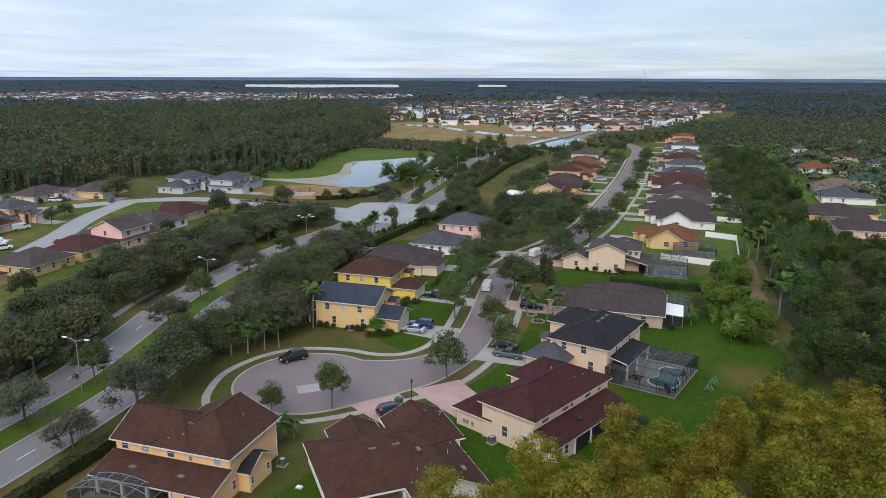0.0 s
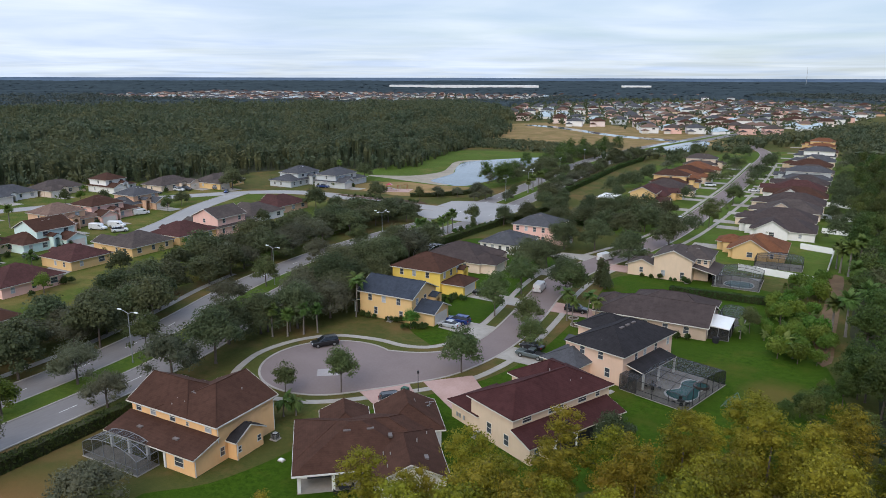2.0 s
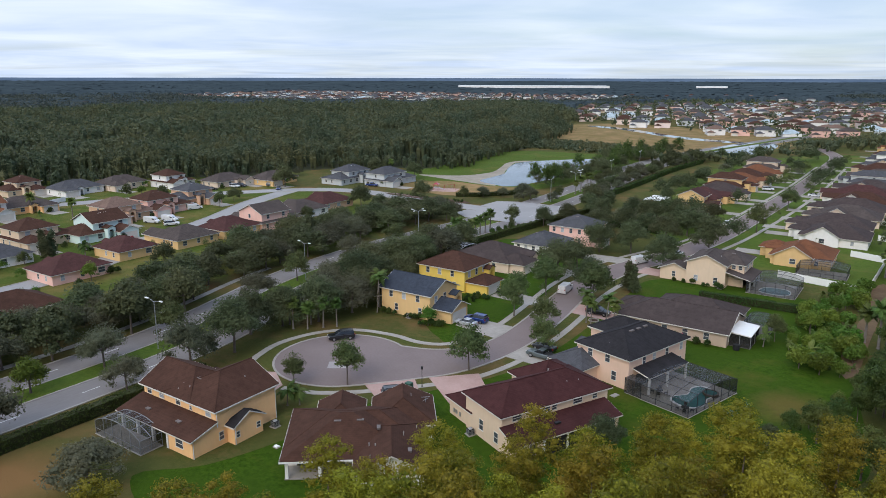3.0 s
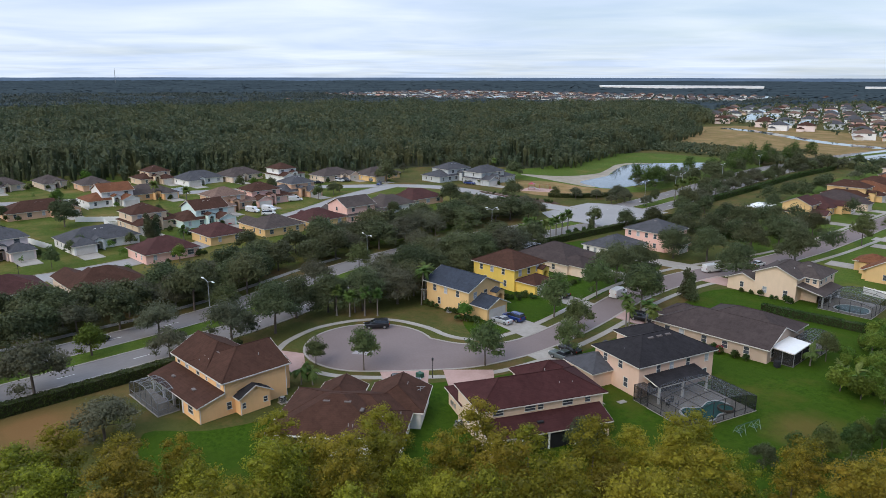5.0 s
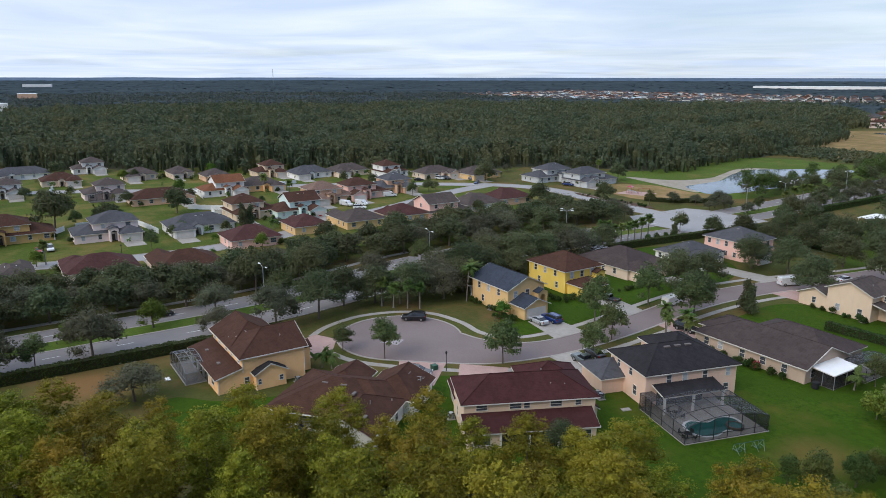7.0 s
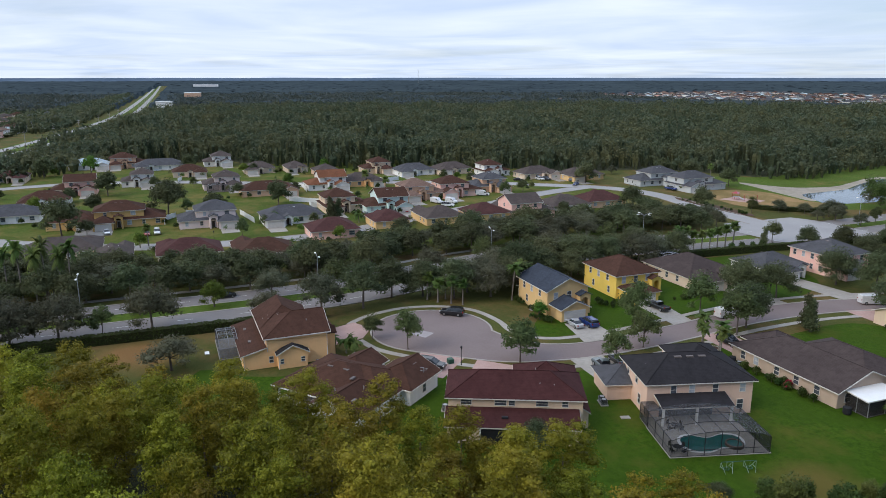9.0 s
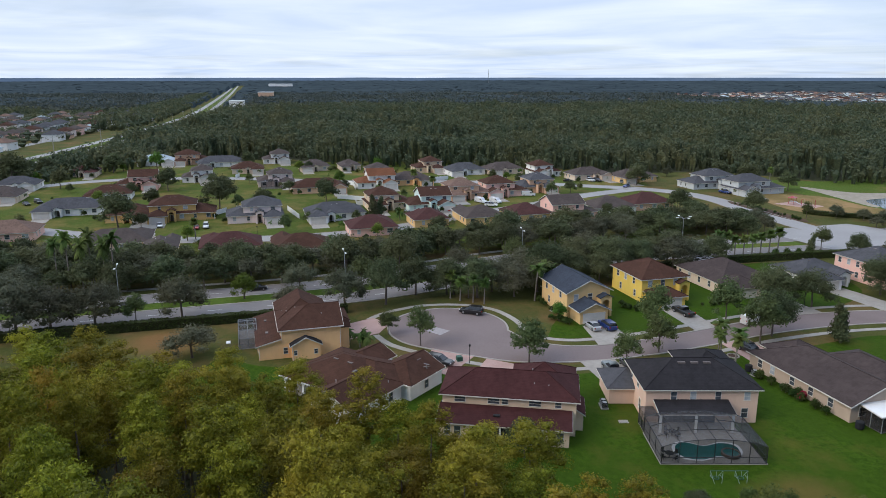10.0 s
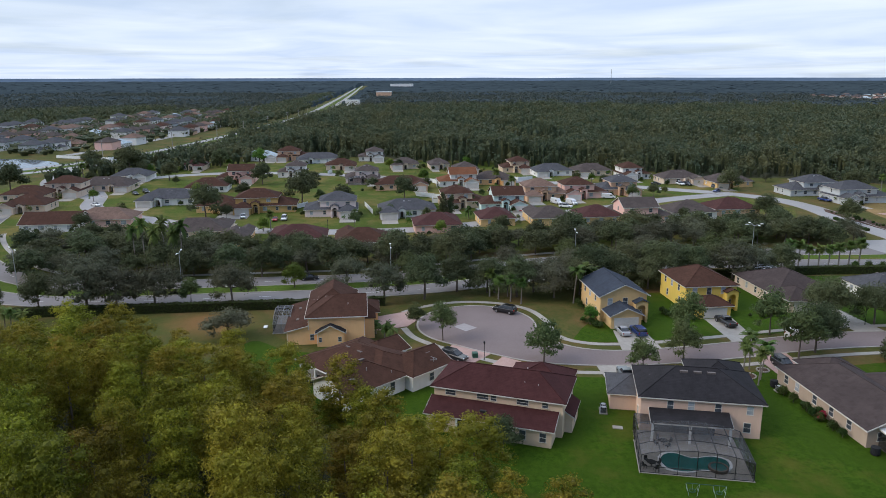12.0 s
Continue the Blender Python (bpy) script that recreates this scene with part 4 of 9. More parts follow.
PROTO = {
    "oak": [make_tree("oak_tree", "dark green live oak with a broad rounded crown", 10 + k, 8.5 + 0.7 * k, 4.2 + 0.3 * k, LEAF_OAK, 17.0, 0.145) for k in range(4)],
    "far_oak": [make_tree("oak_tree", "dark green live oak with a broad rounded crown", 130 + k, 8.5 + 0.7 * k, 4.2 + 0.3 * k, LEAF_OAK, 7.0, 0.225) for k in range(4)],
    "grey": [make_tree("oak_tree", "grey-green oak with a thin airy crown", 20 + k, 8.0 + k, 4.6, LEAF_GREY, 12.0, 0.135) for k in range(2)],
    "street": [make_tree("street_tree", "small dark green street tree on the grass verge", 30 + k, 7.0 + 0.5 * k, 2.9, LEAF_STREET, 17.0, 0.135, trunk_r=0.11) for k in range(3)],
    "fresh": [make_tree("maple_tree", "bright green young tree with a round crown", 40 + k, 7.0 + k, 3.2, LEAF_FRESH, 15.0, 0.155) for k in range(2)],
    "cypress": [make_tree("cypress_tree", "tall cypress with yellow-green feathery autumn foliage", 50 + k, 18.0, 2.9 + 0.2 * k, LEAF_CYPRESS, 21.0, 0.105, "cypress", trunk_r=0.24) for k in range(7)],
    "deep_cypress": [make_tree("cypress_tree", "tall cypress with yellow-green feathery autumn foliage", 60 + k, 18.0, 3.2 + 0.3 * k, LEAF_CYPRESS, 6.0, 0.19, "cypress", trunk_r=0.24) for k in range(2)],
    "wood": [make_tree("woodland_tree", "dense dark green woodland tree with a tall crown", 70 + k, 12.0 + k, 4.6, LEAF_DARK, 8.5, 0.225) for k in range(4)],
    "column": [make_tree("cypress_tree", "narrow dark green columnar tree", 80, 8.0, 2.0, LEAF_OAK, 14.0, 0.2, "column", trunk_r=0.12)],
    "bush": [make_tree("bush", "rounded green garden bush", 90 + k, 1.6, 1.1, LEAF_HEDGE, 30.0, 0.12, "bush", trunk_r=0.05) for k in range(2)],
    "lush": [make_tree("banana_bush", "lush bright green broad-leaved thicket bush", 95 + k, 4.6, 2.6, LEAF_FRESH, 11.0, 0.25, "bush", trunk_r=0.1) for k in range(3)],
    "palm": [make_palm("palm_tree", "tall palm with drooping green fronds", 100 + k, 6.5 + k, 24, 2.4) for k in range(2)],
    "sabal": [make_palm("sabal_palm", "cabbage palm with a round head of fans", 110 + k, 5.0 + 1.0 * k, 46, 1.75, 0.2, True) for k in range(2)],
    "small_palm": [make_palm("garden_palm", "small garden palm with arching fronds", 120, 2.2, 16, 1.7, 0.1)],
}
PLANTED = []
TREE_RND = random.Random(5)


def plant(kind, x, y, scale=1.0, group="", z=0.0, height=None):
    proto = TREE_RND.choice(PROTO[kind])
    s = scale * TREE_RND.uniform(0.92, 1.08)
    sz = s if height is None else height
    m = pose(x, y, z, 0, 0, TREE_RND.uniform(0, 360)) @ Matrix.Diagonal((s, s, sz, 1))
    t = copy_thing(proto, m)
    PLANTED.append(t)
    if group:
        tagged(t, group=group)
    return t


def grove(label, spots):
    """Far garden trees, (kind, x, y, scale) each, joined into one mesh for each sort of leaf."""
    by_leaf = {}
    for kind, x, y, sc in spots:
        tri, leaf = TRIS[TREE_RND.choice(PROTO[kind]).name]
        a = TREE_RND.uniform(0, 6.28)
        cs, sn = math.cos(a) * sc, math.sin(a) * sc
        q = tri[::3] if len(tri) > 1500 else tri
        out = np.stack([q[:, :, 0] * cs - q[:, :, 1] * sn + x, q[:, :, 0] * sn + q[:, :, 1] * cs + y, q[:, :, 2] * sc], axis=2)
        by_leaf.setdefault(leaf.name, (leaf, []))[1].append(out)
    for leaf, arrays in by_leaf.values():
        tagged(new("grove", tri_mesh("grove", np.concatenate(arrays), leaf)), label, "trees", kind="stuff")


def scatter(kind, outline, spacing, lo, hi, seed, group, tall=None):
    """Trees at random but never too near each other, inside an outline."""
    rnd = random.Random(seed)
    xs, ys = [p[0] for p in outline], [p[1] for p in outline]
    got = []
    tries = int((max(xs) - min(xs)) * (max(ys) - min(ys)) / spacing ** 2 * 14)
    for _ in range(tries):
        x, y = rnd.uniform(min(xs), max(xs)), rnd.uniform(min(ys), max(ys))
        if not inside(x, y, outline):
            continue
        if all((x - a) ** 2 + (y - b) ** 2 > spacing ** 2 for a, b in got):
            got.append((x, y))
    for x, y in got:
        k = kind if isinstance(kind, str) else rnd.choice(kind)
        s = rnd.uniform(lo, hi)
        plant(k, x, y, s, group, 0.0, None if tall is None else s * tall(x, y))
    return got


def inside(x, y, outline):
    hit, n = False, len(outline)
    for i in range(n):
        (x0, y0), (x1, y1) = outline[i], outline[(i + 1) % n]
        if (y0 > y) != (y1 > y) and x < (x1 - x0) * (y - y0) / (y1 - y0) + x0:
            hit = not hit
    return hit


def hedge(name, label, line, width, height, leaf=None, density=26, size=0.15):
    """A clipped hedge along a line: leaves all over a core whose dark colour paints their inner shade."""
    rs = np.random.RandomState(len(line) + int(abs(line[0].x)))
    root = thing(name, label, "hedge", pose(line[0].x, line[0].y, 0))
    o = Vector((line[0].x, line[0].y, 0))
    loc = [p - o for p in line]
    a, b = side_line(loc, width / 2 - 0.12), side_line(loc, -width / 2 + 0.12)
    n = len(loc)
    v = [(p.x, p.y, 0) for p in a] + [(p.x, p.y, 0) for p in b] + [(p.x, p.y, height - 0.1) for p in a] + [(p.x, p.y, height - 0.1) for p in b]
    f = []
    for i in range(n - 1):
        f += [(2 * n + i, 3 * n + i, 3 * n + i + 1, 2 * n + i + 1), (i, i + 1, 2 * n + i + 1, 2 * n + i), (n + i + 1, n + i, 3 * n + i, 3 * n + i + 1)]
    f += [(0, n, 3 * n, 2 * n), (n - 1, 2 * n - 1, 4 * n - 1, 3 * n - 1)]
    part("core", mesh_of("core", v, f, FLOOR_AND_HEDGE_SHADE), root)
    cs, ns = [], []
    for i in range(n - 1):
        p, q = loc[i], loc[i + 1]
        d = (q - p)
        ln = d.length
        if ln < 1e-6:
            continue
        d /= ln
        s = Vector((-d.y, d.x, 0))
        k = int(ln * (width + 2 * height) * density)
        t = rs.uniform(0, 1, k)
        r = rs.uniform(0, width + 2 * height, k)
        for tt, rr in zip(t, r):
            base = p + d * (ln * tt)
            wob = 1 + 0.12 * noise.noise((base + o) * 0.5)
            if rr < height:
                cs.append(base + s * width / 2 * wob + Vector((0, 0, rr * wob)))
                ns.append(s)
            elif rr < 2 * height:
                cs.append(base - s * width / 2 * wob + Vector((0, 0, (rr - height) * wob)))
                ns.append(-s)
            else:
                cs.append(base + s * (rr - 2 * height - width / 2) + Vector((0, 0, height * wob)))
                ns.append(Vector((0, 0, 1)))
    me = tri_mesh("foliage", leaf_cards(rs, np.array([tuple(q) for q in cs]), np.array([tuple(q) for q in ns]), size, 0.6), leaf or LEAF_HEDGE)
    part("foliage", me, root)
    return root


def woods(name, label, outline, spacing, lo, hi, cards, size, seed, leaf, holes=(), edge=0.72):
    """A wood too large to count, as one mesh of many crowns built from leaf clumps."""
    rs = np.random.RandomState(seed)
    o = np.array(outline)
    x0, y0 = o.min(axis=0)
    x1, y1 = o.max(axis=0)
    gx, gy = np.meshgrid(np.arange(x0, x1, spacing), np.arange(y0, y1, spacing))
    px = (gx + rs.uniform(-0.75, 0.75, gx.shape) * spacing).ravel()
    py = (gy + rs.uniform(-0.75, 0.75, gy.shape) * spacing).ravel()
    keep = np.array([inside(a, b, outline) and not any(inside(a, b, h) for h in holes) for a, b in zip(px, py)])
    px, py = px[keep], py[keep]
    k = len(px)
    big = np.array([noise.noise((a * 0.02, b * 0.02, 3.0)) for a, b in zip(px, py)])
    h = (lo + (hi - lo) * np.clip(0.50 + 0.75 * big + rs.normal(0, 0.10, k), 0, 1.15))
    # lower towards the wood's edge
    gap = np.full(k, 1e9)
    for (ax, ay), (bx, by) in zip(o, np.roll(o, -1, axis=0)):
        ex, ey = bx - ax, by - ay
        tt = np.clip(((px - ax) * ex + (py - ay) * ey) / (ex * ex + ey * ey + 1e-9), 0, 1)
        gap = np.minimum(gap, np.hypot(px - ax - tt * ex, py - ay - tt * ey))
    h = h * (edge + (1 - edge) * np.clip(gap / (2.6 * spacing) + rs.normal(0, 0.12, k), 0, 1))
    r = spacing * np.clip(rs.lognormal(-0.44, 0.26, k), 0.36, 1.0)
    rz = np.minimum(r * rs.uniform(0.75, 1.2, k), h * 0.46)
    # the outermost trees carry leaves down to the ground
    rz = np.where(gap < 1.6 * spacing, h * 0.5, rz)
    # leaves of each crown gather in three or four heads, so that no outline is a plain egg
    heads = rs.normal(0, 0.42, (k, 4, 3))
    heads[:, :, 2] = heads[:, :, 2] * 0.8 + 0.12
    heads[gap < 1.6 * spacing, :, 2] = rs.uniform(-0.6, 0.5, (int((gap < 1.6 * spacing).sum()), 4))
    which = rs.randint(0, 4, (k, cards))
    d = rs.normal(0, 1, (k, cards, 3))
    d[:, :, 2] = np.abs(d[:, :, 2]) * 1.1 - 0.25
    d /= np.linalg.norm(d, axis=2, keepdims=True)
    rr = rs.uniform(0.45, 0.72, (k, cards, 1))
    ctr = np.stack([px, py, h - rz], axis=1)[:, None, :]
    rad = np.stack([r, r, rz], axis=1)[:, None, :]
    pos = (ctr + (heads[np.arange(k)[:, None], which] + d * rr) * rad).reshape(-1, 3)
    nrm = (d + np.array((0, 0, 0.4))).reshape(-1, 3)
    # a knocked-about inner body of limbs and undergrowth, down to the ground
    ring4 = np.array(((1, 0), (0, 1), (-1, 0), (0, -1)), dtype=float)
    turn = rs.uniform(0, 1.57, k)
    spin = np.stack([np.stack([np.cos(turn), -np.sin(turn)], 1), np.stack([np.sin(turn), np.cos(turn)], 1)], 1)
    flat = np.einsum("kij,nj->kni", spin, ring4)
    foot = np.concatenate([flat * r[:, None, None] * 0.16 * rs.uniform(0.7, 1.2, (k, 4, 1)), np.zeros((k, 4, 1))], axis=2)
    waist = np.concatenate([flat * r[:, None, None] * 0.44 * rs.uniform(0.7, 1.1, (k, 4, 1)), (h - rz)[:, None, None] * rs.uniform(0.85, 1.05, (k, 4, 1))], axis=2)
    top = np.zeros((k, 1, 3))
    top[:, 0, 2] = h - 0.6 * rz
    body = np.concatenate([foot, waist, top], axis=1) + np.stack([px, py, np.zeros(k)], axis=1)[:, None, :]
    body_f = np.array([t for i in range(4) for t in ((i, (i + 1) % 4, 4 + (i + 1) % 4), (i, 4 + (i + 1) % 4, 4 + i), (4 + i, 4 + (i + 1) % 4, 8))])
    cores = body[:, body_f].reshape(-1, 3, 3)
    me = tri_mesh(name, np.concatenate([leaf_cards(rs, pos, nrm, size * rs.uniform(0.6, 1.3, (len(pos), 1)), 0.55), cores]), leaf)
    ob = new(name, me)
    return tagged(ob, label, "woods", kind="stuff")

# ---- vehicles ----
def loft(name, sections, mat, parent, label="", smooth=False):
    """A body lofted through cross-sections along x: (x, half width, z low, z high, tumblehome)."""
    v, f = [], []
    for x, hw, z0, z1, tum in sections:
        r = min(0.12, (z1 - z0) * 0.3)
        v += [(x, -hw + 0.04, z0), (x, -hw, z0 + r), (x, -hw * (1 - tum), z1 - r), (x, -hw * (1 - tum) + r, z1),
              (x, hw * (1 - tum) - r, z1), (x, hw * (1 - tum), z1 - r), (x, hw, z0 + r), (x, hw - 0.04, z0)]
    n = len(sections)
    for i in range(n - 1):
        for k in range(8):
            f.append((i * 8 + k, i * 8 + (k + 1) % 8, (i + 1) * 8 + (k + 1) % 8, (i + 1) * 8 + k))
    f += [tuple(range(8)), tuple(range((n - 1) * 8, n * 8))[::-1]]
    return part(name, mesh_of(name, v, f, mat, smooth=smooth), parent, label)


def wheel(parent, x, y, r):
    n = 16
    def disc(rad, w, y0):
        v = [(rad * math.cos(2 * math.pi * k / n), y0 - w, rad * math.sin(2 * math.pi * k / n)) for k in range(n)]
        v += [(p[0], y0 + w, p[2]) for p in v]
        f = [(k, (k + 1) % n, n + (k + 1) % n, n + k) for k in range(n)] + [tuple(range(n))[::-1], tuple(range(n, 2 * n))]
        return v, f
    w = part("wheel", mesh_of("wheel", *disc(r, 0.11, 0), RUBBER), parent, "", pose(x, y, r))
    part("rim", mesh_of("rim", *disc(r * 0.62, 0.125, 0), CHROME), w)


def vehicle(kind, colour, x, y, yaw, label):
    """A parked vehicle, nose along its own +x."""
    root = thing(kind, label, {"van": "van", "pickup_truck": "pickup"}.get(kind, "car"), pose(x, y, 0.06, 0, 0, yaw), "parked vehicles")
    p = CAR_PAINT[colour]
    if kind == "sedan":
        L, W = 4.7, 0.90
        loft("body", [(-2.35, W * 0.85, 0.42, 0.88, 0.06), (-2.2, W, 0.25, 1.0, 0.05), (-1.4, W, 0.22, 1.02, 0.04), (0.8, W, 0.22, 0.98, 0.04), (1.9, W * 0.97, 0.24, 0.86, 0.07), (2.35, W * 0.8, 0.4, 0.68, 0.1)], p, root)
        loft("window_glass", [(-1.75, 0.80, 0.96, 1.02, 0.05), (-0.95, 0.82, 0.94, 1.40, 0.18), (0.25, 0.82, 0.94, 1.42, 0.18), (1.15, 0.80, 0.92, 0.99, 0.06)], CAR_GLASS, root, "dark window glass")
        loft("roof_panel", [(-0.95, 0.68, 1.37, 1.44, 0.06), (0.25, 0.68, 1.39, 1.46, 0.06)], p, root)
        ax, r, zr = 1.4, 0.33, 0.72
    elif kind == "van":
        L, W = 5.7, 0.98
        loft("body", [(-2.85, W * 0.96, 0.4, 2.05, 0.06), (-2.75, W, 0.28, 2.15, 0.07), (0.9, W, 0.26, 2.15, 0.07), (1.3, W, 0.26, 1.9, 0.08), (1.75, W, 0.26, 1.2, 0.06), (2.6, W * 0.95, 0.28, 1.0, 0.08), (2.85, W * 0.85, 0.4, 0.8, 0.1)], p, root)
        loft("window_glass", [(0.55, W + 0.005, 1.28, 1.85, 0.06), (1.15, W + 0.005, 1.25, 1.88, 0.09), (1.72, W * 0.94, 1.16, 1.27, 0.06)], CAR_GLASS, root, "dark window glass")
        ax, r, zr = 1.85, 0.36, 1.1
    elif kind == "pickup_truck":
        L, W = 5.7, 0.98
        loft("body", [(-2.85, W * 0.96, 0.5, 1.05, 0.03), (-2.75, W, 0.4, 1.08, 0.02), (-0.7, W, 0.38, 1.08, 0.02), (1.1, W, 0.38, 1.12, 0.04), (2.6, W * 0.98, 0.4, 1.08, 0.06), (2.85, W * 0.9, 0.5, 0.95, 0.08)], p, root)
        loft("bed", [(-2.65, 0.80, 1.05, 1.10, 0), (-0.8, 0.80, 1.05, 1.10, 0)], RUBBER, root, "black truck bed")
        loft("window_glass", [(-0.75, 0.88, 1.05, 1.66, 0.12), (0.35, 0.88, 1.05, 1.72, 0.14), (1.15, 0.86, 1.05, 1.16, 0.05)], CAR_GLASS, root, "dark window glass")
        loft("roof_panel", [(-0.72, 0.76, 1.66, 1.76, 0.06), (0.35, 0.74, 1.70, 1.78, 0.06)], p, root)
        ax, r, zr = 1.75, 0.40, 0.95
    else:
        L, W = 5.1, 0.98
        loft("body", [(-2.5, W * 0.92, 0.45, 1.05, 0.04), (-2.4, W, 0.32, 1.15, 0.03), (-0.5, W, 0.30, 1.15, 0.03), (1.05, W, 0.30, 1.12, 0.05), (2.3, W * 0.97, 0.32, 1.0, 0.07), (2.55, W * 0.86, 0.45, 0.85, 0.1)], p, root)
        loft("window_glass", [(-2.35, 0.88, 1.10, 1.55, 0.10), (-2.1, 0.90, 1.10, 1.72, 0.14), (0.3, 0.90, 1.10, 1.75, 0.15), (1.25, 0.88, 1.08, 1.18, 0.06)], CAR_GLASS, root, "dark window glass")
        loft("roof_panel", [(-2.15, 0.76, 1.70, 1.80, 0.06), (0.25, 0.75, 1.72, 1.80, 0.06)], p, root)
        for s in (-0.62, 0.62):
            bar("roof_rail", (-1.9, s, 1.83), (0.1, s, 1.83), 0.03, BLACK_METAL, root)
        ax, r, zr = 1.55, 0.38, 0.9
    for sx in (-1, 1):
        for sy in (-1, 1):
            wheel(root, sx * ax, sy * (W - 0.08), r)
    for s in (-1, 1):
        box("headlight", L / 2 - 0.13, L / 2 + 0.01, s * 0.66 - 0.17, s * 0.66 + 0.17, zr - 0.12, zr + 0.03, PALE_LENS, root)
        box("tail_light", -L / 2 - 0.02, -L / 2 + 0.12, s * (W - 0.2) - 0.1, s * (W - 0.2) + 0.1, zr - 0.05, zr + 0.2, RED_LENS, root)
    return root

# ---- ground, roads, water ----
ring = [(4900 * math.cos(2 * math.pi * k / 96), 4900 * math.sin(2 * math.pi * k / 96)) for k in range(96)]
ground = new("ground", mesh_of("ground", [(x, y, 0) for x, y in ring], [tuple(range(96))], ROUGH_GRASS))
tagged(ground, "olive rough grass over flat open land", "ground", kind="structure")


def structure(ob, label, category):
    return tagged(ob, label, category, kind="structure")


structure(slab("lawn", rounded([(-50, 54), (-44.5, 61), (-41, 72), (-40, 84), (-33, 97), (-27.5, 108), (-25, 122), (-25, 140), (-26, 160), (-24, 182), (8, 184), (17, 170), (19, 150), (24, 128), (26, 104), (10, 92), (-2, 83), (-14, 70), (-28, 56), (-38, 50)]), 0.02, LAWN, 0.05), "bright green mown back lawns", "lawn")
structure(slab("lawn", rounded([(-47, 117), (-42, 118), (-42, 150), (-44, 165), (-44, 184), (-54, 200), (-78, 200), (-79, 165), (-72, 150), (-70, 136), (-58, 136), (-55, 124)]), 0.02, LAWN, 0.05), "green front lawns along the street", "lawn")
structure(slab("lawn", rounded([(-112, -60), (-112, 60), (-116, 130), (-122, 200), (-165, 236), (-200, 232), (-250, 250), (-330, 170), (-350, 60), (-330, -60), (-200, -90)], step=20), 0.02, YARD_GRASS, 0.05), "green lawns between the neighbourhood houses", "lawn")
structure(slab("lawn", rounded([(-20, 205), (25, 205), (26, 300), (27, 480), (0, 540), (-40, 520), (-70, 430), (-66, 330), (-58, 260), (-38, 225)], step=15), 0.02, GREEN_BANK, 0.05), "green yards along the far street", "lawn")
structure(slab("lawn", rounded([(40, 240), (120, 240), (140, 480), (80, 560), (45, 420)], step=15), 0.02, GREEN_BANK, 0.05), "green yards behind the wood", "lawn")
structure(slab("bare_path", rounded([(20.2, 205), (23.6, 207), (23.2, 180), (22.6, 160), (22.2, 142), (19.6, 142), (19.6, 168), (20.4, 188)], step=4), 0.046, BARE, 0.05), "bare reddish-brown earth strip beside the wood", "ground")
structure(slab("forest_floor", [(-60, -60), (-50, 0), (-33, 30), (-22, 48), (-10, 62), (2, 76), (14, 86), (28, 96), (29, 128), (25, 160), (28, 260), (30, 420), (45, 420), (60, 240), (150, 240), (200, 60), (120, -60)], 0.03, FLOOR_AND_HEDGE_SHADE, 0.05), "dark leaf litter under the wood", "ground")
structure(slab("forest_floor", [(-250, 280), (-240, 304), (-214, 322), (-190, 330), (-182, 345), (-196, 385), (-204, 420), (-212, 470), (-226, 545), (-246, 620), (-330, 760), (-540, 1050), (-820, 680), (-960, 250), (-900, 40), (-470, -20), (-385, -10), (-373, 10), (-372, 62), (-366, 92), (-332, 104), (-303, 148), (-290, 184), (-272, 212), (-252, 258)], 0.012, FLOOR_AND_HEDGE_SHADE, 0.02), "dark leaf litter under the great wood", "ground")
structure(slab("bank", rounded([(-215, 292), (-165, 290), (-130, 284), (-116, 300), (-112, 350), (-118, 430), (-150, 450), (-205, 440), (-215, 380), (-200, 335)], step=6), 0.03, GREEN_BANK, 0.05), "mown grass bank round the pond", "grass")
structure(slab("bank", rounded([(-178, 270), (-160, 262), (-140, 259), (-124, 270), (-124, 294), (-142, 292), (-165, 293)], step=4), 0.045, DRY_GRASS, 0.05), "dry orange-brown grass beside the play area", "grass")
structure(slab("pond_flat", rounded([(-190, 305), (-176, 301), (-158, 297), (-138, 294), (-146, 306), (-150, 322), (-160, 342), (-168, 362), (-174, 380), (-166, 396), (-176, 390), (-178, 376), (-170, 354), (-164, 334), (-170, 314)], step=4), 0.05, MUD, 0.05), "pale dried mud flat at the pond's edge", "ground")
structure(slab("island", rounded([(-162, 246), (-126, 245), (-126, 250), (-162, 250.5)], step=2), 0.12, MULCH, 0.1), "planted island in the entrance street", "island")
structure(slab("bank", rounded([(-300, 640), (-240, 530), (-160, 470), (-105, 490), (-80, 520), (-60, 600), (-120, 700), (-260, 760)], step=15), 0.03, DRY_GRASS, 0.05), "dry brown meadow beside the far pond", "grass")
structure(slab("sand_pit", [(-156, 262), (-143, 268), (-146, 277), (-158, 272)], 0.05, PAVER, 0.06), "pinkish paved play area", "ground")


def water(name, pts, label, mat=None, step=4):
    return structure(slab(name, rounded(pts, step=step), 0.06, mat or POND, 0.1), label, "water")


water("water", [(-152, 303), (-140, 297), (-130, 297), (-127, 335), (-131, 368), (-136, 410), (-142, 426), (-156, 412), (-168, 394), (-173, 380), (-166, 356), (-156, 334), (-154, 316)], "still retention pond reflecting the sky")
water("water", [(-100, 520), (-72, 508), (-66, 560), (-74, 600), (-95, 590)], "small pond beyond the trees")
water("water", [(-96, 600), (-150, 625), (-220, 690), (-262, 712), (-270, 702), (-220, 672), (-150, 608), (-105, 588)], "narrow canal at the meadow's far edge")
water("water", [(-300, -150), (-318, -112), (-345, -96), (-372, -112), (-385, -150), (-340, -180)], "pond beside the highway", step=8)


